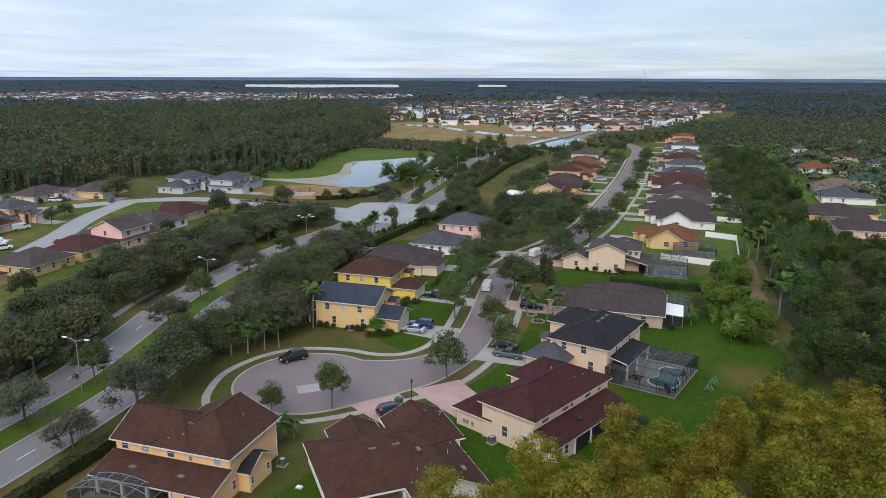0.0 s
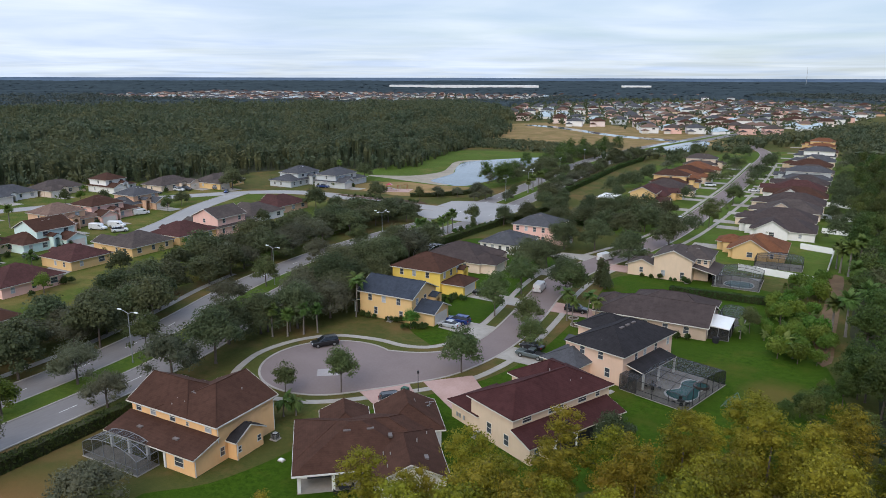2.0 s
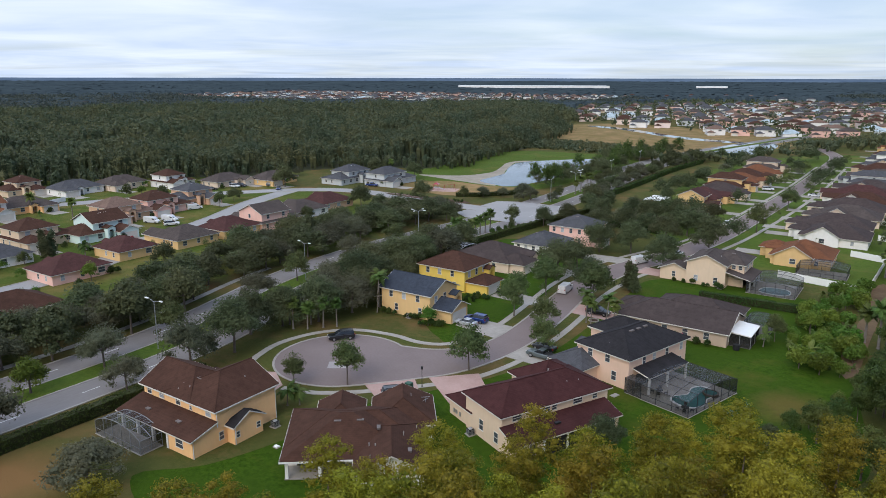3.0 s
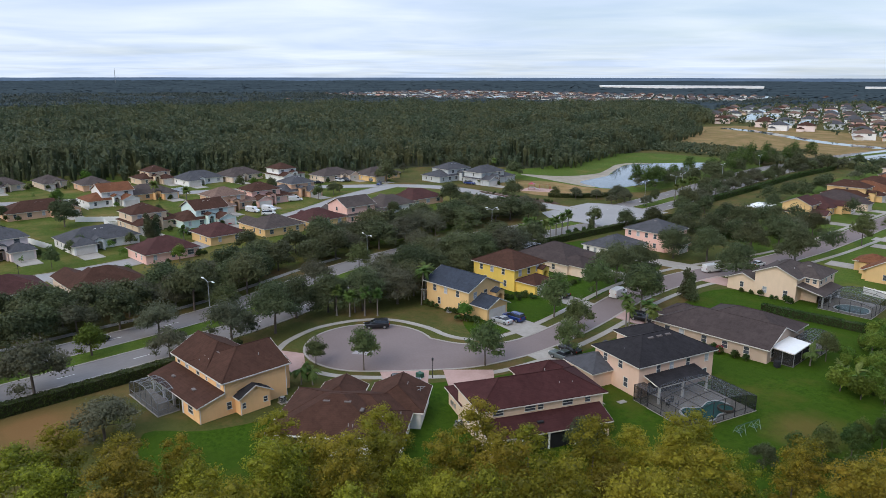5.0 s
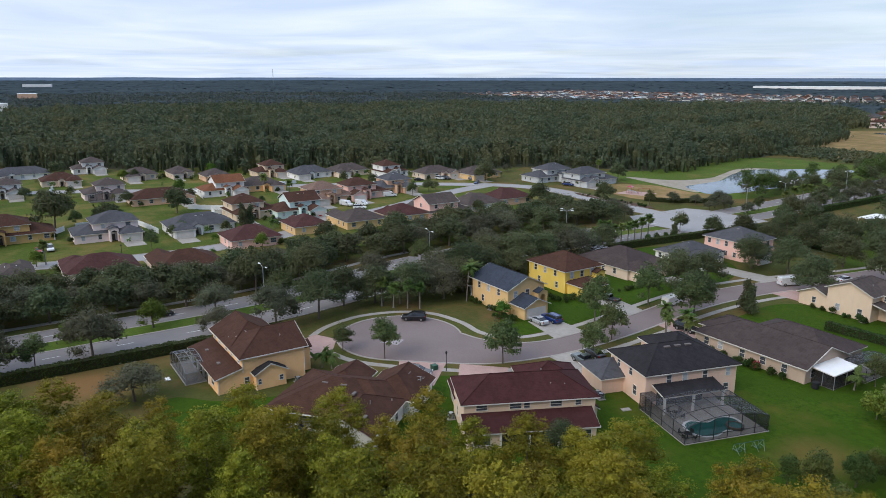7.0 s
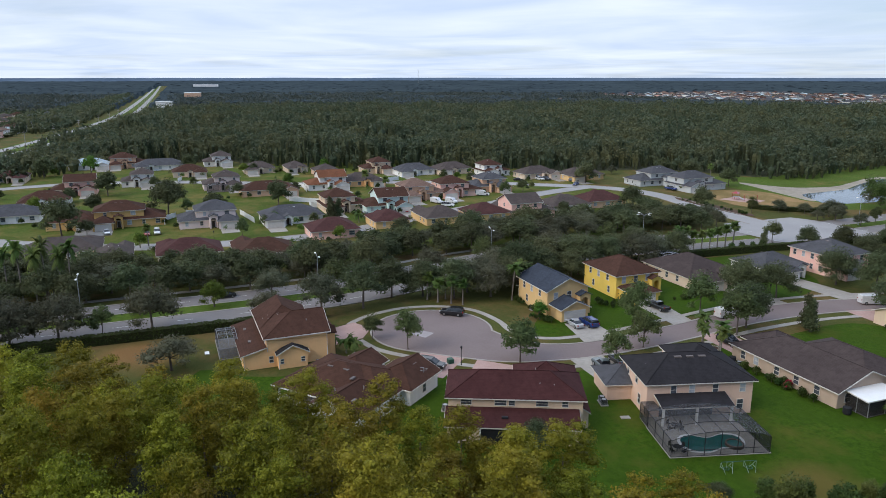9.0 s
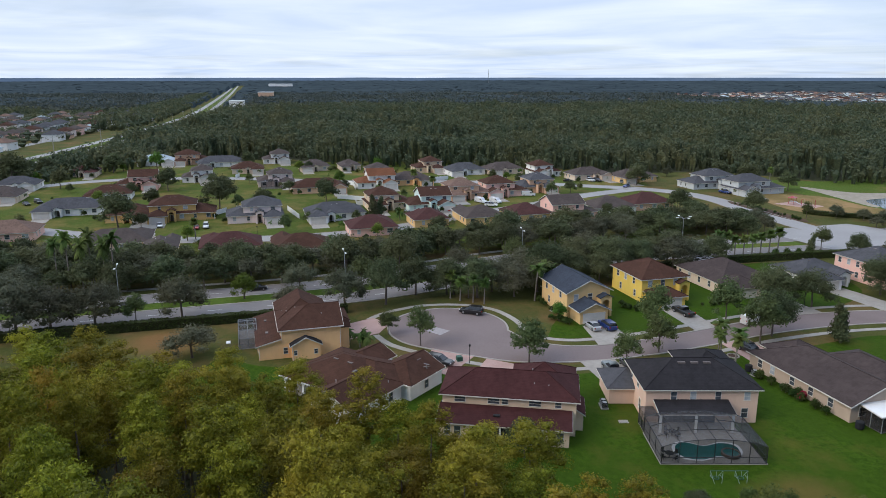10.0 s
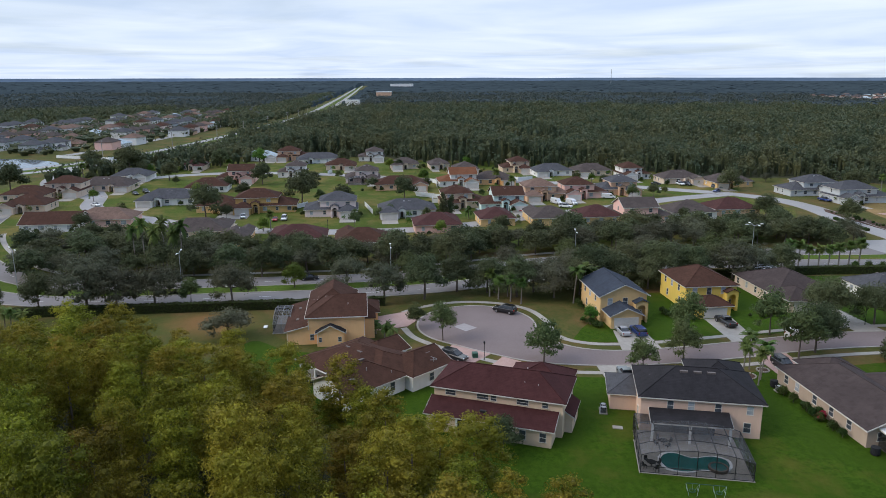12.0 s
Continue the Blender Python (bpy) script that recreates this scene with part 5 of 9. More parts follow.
def road(name, pts, half, label, mat=None, kerb=True, step=3.0, z=0.04):
    line = smooth_line(pts, step)
    ob = structure(ribbon(name, line, -half, half, z, mat or ASPHALT, 0.06), label, "road")
    if kerb:
        for s in (-1, 1):
            structure(ribbon("kerb", line, s * half, s * (half + 0.35), 0.13, KERB, 0.15), "pale concrete kerb", "kerb")
    return line


# the divided boulevard
BOULEVARD = smooth_line([(-190, -62), (-150, -52), (-118, -34), (-98, -16), (-88.5, 0), (-85.2, 18), (-85, 45), (-85.2, 72), (-87, 90), (-91.5, 108), (-96.5, 126), (-99.5, 146), (-100.5, 168), (-99, 190), (-96.5, 215), (-96, 240), (-97, 280), (-99.5, 320), (-104, 370), (-106, 430), (-98, 520), (-80, 620), (-60, 740)], 3.0)
NEAR = side_line(BOULEVARD, -6.3)
FAR = side_line(BOULEVARD, 6.3)
for nm, ln in (("near", NEAR), ("far", FAR)):
    structure(ribbon("road", ln, -3.5, 3.5, 0.04, ROAD, 0.06), "worn light grey asphalt boulevard carriageway", "road")
    for s in (-1, 1):
        cut = [i for i, p in enumerate(ln) if 222 < p.y < 262 and p.x < -60]
        if s == -1 and nm == "near" or not cut:
            structure(ribbon("kerb", ln, s * 3.5, s * 3.85, 0.13, KERB, 0.15), "pale concrete kerb", "kerb")
        else:
            structure(ribbon("kerb", ln[:cut[0]], s * 3.5, s * 3.85, 0.13, KERB, 0.15), "pale concrete kerb", "kerb")
            structure(ribbon("kerb", ln[cut[-1]:], s * 3.5, s * 3.85, 0.13, KERB, 0.15), "pale concrete kerb", "kerb")
    dashes = []
    for i in range(0, len(ln) - 1, 4):
        d = (ln[i + 1] - ln[i]).normalized()
        n2 = Vector((-d.y, d.x, 0)) * 0.07
        a, b = ln[i], ln[i] + d * 3
        dashes.append(([(*(a - n2).xy, 0.052), (*(b - n2).xy, 0.052), (*(b + n2).xy, 0.052), (*(a + n2).xy, 0.052)], [(0, 1, 2, 3)]))
    tagged(new("lane_marking", mesh_of("lane_marking", *join_vf(*dashes), PAINT_LINE)), "broken white lane line on the road", "marking", kind="structure")
structure(ribbon("median", [p for p in BOULEVARD if p.y < 222], -2.4, 2.4, 0.10, GREEN_BANK, 0.1), "grass median of the boulevard", "grass")
structure(ribbon("median", [p for p in BOULEVARD if p.y > 262], -2.4, 2.4, 0.10, GREEN_BANK, 0.1), "grass median of the boulevard", "grass")
structure(ribbon("pavement", side_line(BOULEVARD, 14.5)[12:85], -0.8, 0.8, 0.06, CONCRETE, 0.08), "concrete path beside the boulevard", "path")
structure(slab("road", [(-108, 222), (-84, 224), (-83.5, 262), (-108, 262), (-116, 258), (-116, 228)], 0.044, PALE_ROAD, 0.06), "grey asphalt crossing of the boulevard", "road")
# entrance street of the far neighbourhood and its streets
ENTRY = road("road", [(-112, 240), (-130, 241), (-150, 243), (-172, 245.5), (-190, 242), (-205, 231), (-218, 214), (-230, 197), (-246, 165), (-258, 135), (-264, 105), (-280, 78), (-292, 50), (-300, 15), (-292, -20), (-262, -45), (-225, -34)], 4.2, "pale asphalt neighbourhood street", PALE_ROAD)
LOOP = road("road", [(-205, 231), (-195, 200), (-180.5, 171), (-167, 139), (-153, 110), (-147, 84), (-149, 55), (-158, 28), (-176, 0), (-200, -26), (-225, -34)], 3.8, "pale asphalt neighbourhood street", PALE_ROAD, z=0.047)
road("road", [(-225, -34), (-270, -70), (-330, -80), (-370, -73)], 3.8, "street that leads out to the highway", PALE_ROAD, z=0.054)

# the street with its turning circle
CX, CY, CR = -54.5, 98.0, 11.8
upper = [(-49.5, 108.7), (-44.5, 110.2), (-40.6, 113.0), (-38.0, 117.2), (-36.9, 123), (-37.2, 131.5), (-38.6, 143.8), (-40.6, 158), (-41.2, 170), (-40.0, 184), (-37.0, 197), (-32.5, 212)]
lower = [(-45.9, 89.9), (-43.2, 92.8), (-38.9, 98), (-34.4, 104.2), (-31.8, 112), (-30.6, 120), (-30.5, 130), (-31.6, 143), (-33.4, 156), (-33.8, 170), (-32.6, 183), (-29.8, 194), (-25.5, 209)]
a0 = math.atan2(upper[0][1] - CY, upper[0][0] - CX)
a1 = math.atan2(lower[0][1] - CY, lower[0][0] - CX) + 2 * math.pi
circle = [(CX + CR * math.cos(a0 + (a1 - a0) * k / 40), CY + CR * math.sin(a0 + (a1 - a0) * k / 40)) for k in range(1, 40)]
up_s = [(p.x, p.y) for p in smooth_line(upper, 1.5)]
lo_s = [(p.x, p.y) for p in smooth_line(lower, 1.5)]
structure(slab("road", up_s[::-1] + circle + lo_s, 0.04, ASPHALT, 0.06), "worn mauve-grey asphalt street and turning circle", "road")
kerb_line = [Vector((*p, 0)) for p in up_s[::-1] + circle + lo_s]
structure(ribbon("kerb", kerb_line, 0.0, -0.38, 0.10, KERB, 0.12), "pale rolled concrete kerb", "kerb")
STREET = road("road", [(-29, 210.5), (-26.2, 228), (-24.2, 250), (-22.2, 300), (-20.6, 350), (-20.2, 400), (-20.6, 450), (-23, 520), (-40, 580)], 3.7, "grey asphalt street between far houses", ASPHALT)
structure(slab("road_patch", [(-53.6, 93.2), (-50.6, 95.3), (-52.4, 97.8), (-55.3, 95.6)], 0.046, PATCH, 0.02), "pale concrete patch in the asphalt", "road")

WALK_W = 0.64
walk_up = smooth_line([(-63.6, 83.6), (-66, 86.5), (-67.8, 90), (-69.4, 97), (-67.5, 105), (-62.5, 110.6), (-54.5, 112.6), (-48.5, 112.3), (-44.0, 113.8), (-41.2, 118), (-40.3, 124), (-40.6, 132), (-42.2, 145), (-44.0, 158), (-44.6, 170), (-43.4, 185), (-40.2, 199), (-35.5, 214), (-31.9, 230), (-29.6, 250), (-27.6, 300), (-25.8, 355), (-25.6, 400), (-26, 460)], 1.5)
structure(ribbon("pavement", walk_up, -WALK_W, WALK_W, 0.07, CONCRETE, 0.09), "pale concrete footpath round the turning circle", "path")
walk_lo = smooth_line([(-54.0, 83.2), (-48.5, 84.8), (-43.4, 88.6), (-39.0, 93.2), (-34.6, 98.2), (-30.6, 104.2), (-28.4, 111.5), (-27.4, 120), (-27.4, 130), (-28.4, 143), (-30.2, 156), (-30.6, 170), (-29.4, 182), (-26.6, 192.5), (-22.5, 207), (-18.4, 230), (-16.0, 252), (-13.0, 300), (-11.4, 350), (-11.2, 400), (-12, 460)], 1.5)
structure(ribbon("pavement", walk_lo, -WALK_W, WALK_W, 0.07, CONCRETE, 0.09), "pale concrete footpath along the street", "path")


def drive(pts, label, mat=None):
    return structure(slab("driveway", pts, 0.075, mat or CONCRETE, 0.09), label, "driveway")


drive([(-47.6, 124.3), (-47.6, 130.4), (-37.4, 130.0), (-37.3, 122.4)], "pale concrete driveway")
drive([(-52.0, 145.4), (-52.0, 151.4), (-39.6, 149.8), (-38.8, 144.6)], "pale concrete driveway")
drive([(-54.6, 171.0), (-54.6, 177.0), (-41.0, 177.4), (-41.2, 171.6)], "pale concrete driveway")
drive([(-54.5, 190.0), (-54.5, 196.0), (-37.2, 197.5), (-38.4, 191.0)], "pale concrete driveway")
drive([(-21.0, 115.0), (-19.4, 120.6), (-30.2, 121.8), (-30.8, 115.4)], "pale concrete driveway")
drive([(-21.6, 144.5), (-21.6, 150.5), (-32.8, 151.5), (-32.0, 145.0)], "pinkish paved driveway", PAVER)
drive([(-19.8, 184.0), (-19.8, 190.0), (-31.2, 191.0), (-32.6, 184.5)], "pinkish paved driveway", PAVER)
drive([(-26.3, 92.2), (-23.4, 98.6), (-30.8, 106.2), (-36.8, 100.0)], "pink paver driveway", PAVER)
drive([(-36.0, 87.2), (-31.6, 91.4), (-38.4, 98.2), (-44.2, 92.0)], "pink paver driveway", PAVER)
drive([(-60.8, 76.2), (-52.6, 76.2), (-54.8, 84.0), (-59.6, 87.0), (-64.2, 84.6)], "pink paver driveway", PAVER)

# the highway and its verges
HIGHWAY = smooth_line([(-300, -120), (-367, -73), (-445, -48), (-657, -14), (-940, 14), (-1469, 31), (-2300, 50), (-3300, 69), (-4600, 95)], 20)
structure(ribbon("bank", HIGHWAY, -15.5, 15.5, 0.05, GREEN_BANK, 0.05), "grass verge of the highway", "grass")
for s in (-8.5, 8.5):
    structure(ribbon("road", HIGHWAY, s - 3.8, s + 3.8, 0.09, PALE_ROAD, 0.04), "pale grey highway carriageway", "road")

# ---- houses round the turning circle ----
def peach_house():
    r = thing("house", "peach stucco two-storey house with a brown shingle roof", "house", pose(-55.3, 69.8, 0), "houses round the turning circle")
    w, f = WALL["peach"], ROOF["brown"]
    block(r, -7.9, 3.0, -4.9, 3.9, 5.4, "u_gh", w, f, 0.52)
    block(r, -2.3, 8.3, -4.91, 5.7, 5.41, "v_hg", w, f, 0.46)
    block(r, -8.6, -1.6, 3.0, 8.3, 2.8, "hip", w, f)
    shed(r, -7.9, 8.3, -9.0, -4.9, 2.7, 3.75, "v0", w, f, walls=False)
    for a, b, c2, d in ((3.2, 8.3, -8.9, -4.9), (-7.9, 3.2, -6.4, -4.9)):
        v, q = box_vf(a, b, c2, d, 0, 2.72)
        for i in (6, 7):
            v[i] = (v[i][0], v[i][1], 3.72)
        part("wall", mesh_of("wall", v, q, w), r)
    for u in (-7.6, -4.0, -0.4, 2.9):
        box("porch_post", u - 0.18, u + 0.18, -8.95, -8.6, 0, 2.6, WHITE, r)
    v, q = box_vf(-6.6, 1.6, -6.48, -6.4, 0.05, 2.2)
    part("sliding_door", mesh_of("sliding_door", v, q, GLASS), r, "dark sliding glass doors")
    block(r, 8.3, 9.8, -3.2, 1.8, 2.7, "u_hg", w, ROOF["charcoal"], 0.55, over=0.35)
    for u, ww, hh in ((-6.5, 0.95, 1.0), (-3.6, 1.0, 1.0), (0.2, 0.95, 1.1), (3.0, 0.45, 0.5), (6.8, 1.05, 1.1)):
        window(r, "v0", -4.91, u, 4.1, ww, hh, u in (-3.6, 6.8))
    window(r, "v0", -8.9, 5.6, 0.9, 1.5, 1.2)
    window(r, "u1", 8.3, -4.2, 0.9, 0.7, 1.1)
    window(r, "u1", 9.8, -2.6, 1.0, 0.5, 0.8)
    window(r, "u1", 9.8, 1.0, 1.0, 0.6, 0.8)
    for u in (1.0, 5.5):
        window(r, "v1", 5.7, u, 3.9, 1.2, 1.2)
    garage_door(r, "v1", 8.3, -5.1, 4.8)
    arch_porch(r, "v1", 5.7, 4.8, 3.0, 4.2, w, f, 1.8)
    entry_door(r, "v1", 5.7, 4.8)
    roof_vents(r, [(-4.9, -2.2, 6.75, 0, 0.9), (1.0, -1.6, 7.0, 0, 0.9), (3.3, -7.2, 3.3, 0, 0.9), (-3.6, -7.2, 3.3, 0, 0.9), (2.2, 3.0, 7.5, 90, 0.8)])
    vent_pipe(r, -0.6, -3.2, 6.3)
    vent_pipe(r, 1.0, -3.4, 6.3)
    vent_pipe(r, -0.6, -4.2, 5.9)
    vent_pipe(r, 5.6, 2.6, 6.9)
    bar("downpipe", (8.38, -8.8, 0), (8.38, -8.8, 2.6), 0.05, WHITE, r)
    bar("downpipe", (9.88, -3.1, 0), (9.88, -3.1, 2.6), 0.05, WHITE, r)
    bar("downpipe", (8.38, -4.8, 2.9), (8.38, -4.8, 5.2), 0.05, WHITE, r)
    bar("downpipe", (8.38, 5.6, 0), (8.38, 5.6, 5.2), 0.05, WHITE, r)


def brown_house():
    """One storey, turned to the circle; u runs 39 degrees from x."""
    r = thing("house", "cream one-storey house with a wide dark brown roof", "house", pose(-33, 63.4, 0, 0, 0, 39), "houses round the turning circle")
    w, f = WALL["white"], ROOF["brown"]
    block(r, 0.2, 17.4, 4.2, 14.8, 2.74, "u_hh", w, f, 0.38)
    rv, rf = roof_vf(0.2, 15.5, 1.0, 14.81, 2.75, "u_hh", 0.38)
    part("roof", mesh_of("roof", rv, rf, f), r)
    part("fascia", mesh_of("fascia", *box_vf(-0.32, 9.0, 0.46, 0.56, 2.50, 2.74), WHITE), r, "white eaves board")
    part("fascia", mesh_of("fascia", *box_vf(-0.34, -0.26, 0.5, 15.3, 2.50, 2.74), WHITE), r, "white eaves board")
    block(r, 9.3, 17.9, -2.6, 9.0, 2.76, "v_gh", w, f, 0.48)
    block(r, 11.4, 19.4, 9.4, 17.8, 2.77, "v_hg", w, f, 0.46)
    block(r, 3.6, 9.6, 10.0, 17.2, 2.75, "v_hg", w, f, 0.46)
    # recessed back porch under the main roof
    for u in (0.5, 4.6, 8.9):
        box("porch_post", u - 0.2, u + 0.2, 1.0, 1.4, 0, 2.55, WHITE, r)
    part("porch_floor", mesh_of("porch_floor", *box_vf(0.2, 9.3, 0.9, 4.2, 0.0, 0.12), CONCRETE), r)
    v, q = box_vf(1.4, 7.6, 4.1, 4.2, 0.1, 2.3)
    part("sliding_door", mesh_of("sliding_door", v, q, GLASS), r, "dark sliding glass doors")
    for u in (12.4, 13.5):
        window(r, "v0", -2.6, u, 1.1, 0.8, 1.3, True)
    window(r, "u0", 9.3, -0.6, 0.8, 1.2, 1.3)
    for vv in (1.0, 6.4):
        window(r, "u1", 17.9, vv, 0.8, 0.9, 1.4)
    window(r, "u1", 19.4, 13.6, 0.8, 0.9, 1.3)
    for vv in (6, 10):
        window(r, "u0", 0.2, vv, 0.9, 0.9, 1.3)
    garage_door(r, "v1", 17.8, 15.4, 4.8)
    entry_door(r, "v1", 14.8, 10.5)
    window(r, "v1", 17.2, 6.6, 0.8, 1.6, 1.4)
    roof_vents(r, [(6.6, 6.6, 5.0, 0, 0.95), (9.6, 6.6, 5.0, 0, 0.95), (12.0, 5.0, 4.7, 90, 0.95), (15.9, 0.0, 4.05, 90, 0.95), (16.4, 15.4, 4.2, 90, 0.95)])
    for u, v2, z in ((11.6, 1.2, 4.2), (10.8, 2.0, 3.9), (11.0, -1.2, 4.0), (17.0, 7.0, 3.5), (15.2, 3.4, 4.6)):
        vent_pipe(r, u, v2, z)
    bar("aerial_mast", (18.6, 14.8, 3.0), (18.6, 14.8, 4.2), 0.05, GREY_METAL, r)
    bar("aerial_arm", (18.0, 14.8, 4.1), (19.3, 14.8, 4.15), 0.04, GREY_METAL, r)
    bar("aerial_arm", (18.2, 14.4, 3.7), (19.0, 15.2, 3.75), 0.04, GREY_METAL, r)


def red_house():
    r = thing("house", "cream stucco two-storey house with a dark red roof", "house", pose(-14.4, 84.6, 0, 0, 0, 65), "houses round the turning circle")
    w, f = WALL["cream"], ROOF["red"]
    block(r, 0.7, 19.5, 0.4, 9.2, 5.4, "hip", w, f)
    block(r, 10.6, 19.2, 5.0, 11.8, 5.41, "v_hh", w, f)
    block(r, 1.0, 9.6, 8.0, 14.2, 2.75, "hip", w, f)
    shed(r, 0.7, 18.6, -3.0, 0.4, 2.65, 3.75, "v0", w, f)
    shed(r, 19.5, 20.6, 2.3, 7.6, 2.6, 3.3, "u1", w, f, 0.3)
    # screened porch in the lean-to
    v, q = box_vf(5.2, 13.2, -3.08, -2.98, 0.0, 2.3)
    part("porch_screen", mesh_of("porch_screen", v, q, DARK_FILL), r, "dark screened back porch")
    for u in (5.2, 9.2, 13.2):
        box("porch_post", u - 0.12, u + 0.12, -3.24, -3.06, 0, 2.5, WHITE, r)
    for u in (1.9, 3.3, 14.6, 17.4):
        window(r, "v0", -3.0, u, 0.8, 0.85, 1.3)
    for u, ww in ((3.2, 1.5), (8.0, 1.6), (9.6, 0.8), (13.8, 1.6), (17.0, 0.8)):
        window(r, "v0", 0.4, u, 4.2, ww, 0.75)
    for vv, zz in ((1.6, 1.0), (5.2, 1.3)):
        window(r, "u0", 0.7, vv, zz, 0.9, 1.5)
    window(r, "u1", 19.5, 6.5, 3.7, 0.8, 1.2)
    window(r, "u1", 20.6, 4.5, 0.9, 0.7, 1.2)
    for u in (12.5, 16.5):
        window(r, "v1", 11.8, u, 3.8, 1.2, 1.3)
    garage_door(r, "v1", 14.2, 5.2, 4.8)
    arch_porch(r, "v1", 11.8, 14.4, 3.0, 3.6, w, f)
    entry_door(r, "v1", 11.8, 14.4)
    roof_vents(r, [(6.2, 3.4, 6.75, 0, 0.9), (9.4, 3.4, 6.75, 0, 0.9), (14.2, 3.4, 6.75, 0, 0.9), (8.6, -1.6, 3.35, 0, 0.9)], BLACK_METAL)
    for u, v2, z in ((13.2, 6.4, 7.1), (13.6, 2.6, 6.5), (15.6, 2.4, 6.4)):
        vent_pipe(r, u, v2, z)
    for i, vv in enumerate((11.0, 12.0, 12.6)):
        box("meter_box", 0.86, 1.0, vv, vv + 0.35, 0.7, 1.3, GREY_METAL, r)


def pool_house():
    r = thing("house", "peach-pink two-storey house with a charcoal hip roof", "house", pose(-7.3, 113.5, 0, 0, 0, 73.8), "houses round the turning circle")
    w, f = WALL["blush"], ROOF["charcoal"]
    block(r, 0.4, 16.6, 0.4, 10.8, 5.4, "hip", w, f)
    block(r, 8.4, 16.2, 6.0, 14.6, 5.41, "hip", w, f)
    block(r, -3.4, 3.6, 6.6, 13.4, 2.75, "hip", w, ROOF["slate"])
    block(r, 3.0, 8.6, 9.0, 13.0, 2.74, "hip", w, ROOF["slate"])
    for u, b in ((4.4, False), (7.2, True), (10.8, False)):
        window(r, "v0", 0.4, u, 3.55, 0.8, 1.3, b)
    window(r, "v0", 0.4, 14.8, 0.9, 0.9, 1.4)
    window(r, "v0", 0.4, 15.0, 3.6, 0.8, 1.2, True)
    for vv, zz, hh in ((3.2, 1.0, 1.5), (4.6, 3.7, 1.4), (8.2, 3.7, 1.4)):
        window(r, "u0", 0.4, vv, zz, 0.9, hh)
    for vv in (3.0, 8.0):
        window(r, "u1", 16.6, vv, 3.7, 0.9, 1.3)
        window(r, "u1", 16.6, vv, 0.9, 0.9, 1.3)
    garage_door(r, "v1", 13.4, 0.2, 4.8)
    arch_porch(r, "v1", 13.0, 6.0, 2.6, 3.2, w, ROOF["slate"])
    for u in (10.2, 14.2):
        window(r, "v1", 14.6, u, 3.7, 1.2, 1.3)
    roof_vents(r, [(q, 4.7, 5.4 + 4.75 * SLOPE, 0, 1.1) for q in (6.6, 8.5, 10.4)])
    for u, v2, z in ((3.2, 3.4, 6.4), (4.0, 6.8, 6.7), (2.0, 5.6, 6.1), (13.8, 3.6, 6.5)):
        vent_pipe(r, u, v2, z)
    # covered patio roof against the back wall
    shed(r, 1.6, 12.2, -2.8, 0.4, 2.85, 3.55, "v0", w, ROOF["charcoal"], 0.1, False)
    for u in (1.8, 6.8, 12.0):
        box("patio_post", u - 0.15, u + 0.15, -2.8, -2.5, 0, 2.85, WHITE, r)
    v, q = box_vf(2.4, 10.6, 0.30, 0.40, 0.05, 2.25)
    part("sliding_door", mesh_of("sliding_door", v, q, GLASS), r, "dark sliding glass doors")


def taupe_house():
    r = thing("house", "taupe one-storey house with a long brown-grey roof", "house", pose(-21.4, 142.4, 0, 0, 0, -0.6), "houses round the turning circle")
    w, f = WALL["taupe"], ROOF["plum"]
    block(r, 0.4, 22.2, 0.4, 12.4, 2.75, "u_hg", w, f, 0.42)
    block(r, 5.0, 21.6, 7.0, 18.8, 2.76, "u_hh", w, f, 0.40)
    block(r, -1.6, 5.6, 4.8, 12.4, 2.74, "hip", w, f)
    for u in (3.0, 6.0, 10.5, 14.5, 18.5):
        window(r, "v0", 0.4, u, 0.9, 1.0, 1.3, u == 6.0)
    for vv in (2.5, 8.0):
        window(r, "u1", 22.2, vv, 0.9, 1.2, 1.3)
    garage_door(r, "u0", -1.6, 8.6, 4.8)
    roof_vents(r, [(8.0, 7.0, 4.7, 0, 0.9), (12.4, 12.2, 4.8, 0, 0.9)])
    box("skylight", 12.2, 13.4, 4.2, 4.9, 4.2, 4.45, WHITE, r)
    # white lean-to over the back porch
    shed(r, 22.2, 26.0, 2.0, 9.4, 2.45, 2.75, "u1", w, WHITE, 0.1, False)
    v, q = join_vf(box_vf(22.3, 26.0, 2.1, 2.2, 0, 2.4), box_vf(26.0, 26.1, 2.1, 9.3, 0, 2.4), box_vf(22.3, 26.0, 9.2, 9.3, 0, 2.4))
    part("porch_screen", mesh_of("porch_screen", v, q, SCREEN), r, "dark insect screen")
    v, q = box_vf(22.25, 26.05, 2.15, 9.25, 0, 0.12)
    part("porch_floor", mesh_of("porch_floor", v, q, CONCRETE), r)
    for u, vv in ((26.05, 2.15), (26.05, 5.7), (26.05, 9.25), (24.1, 2.15)):
        bar("porch_post", (u, vv, 0), (u, vv, 2.5), 0.06, WHITE, r)


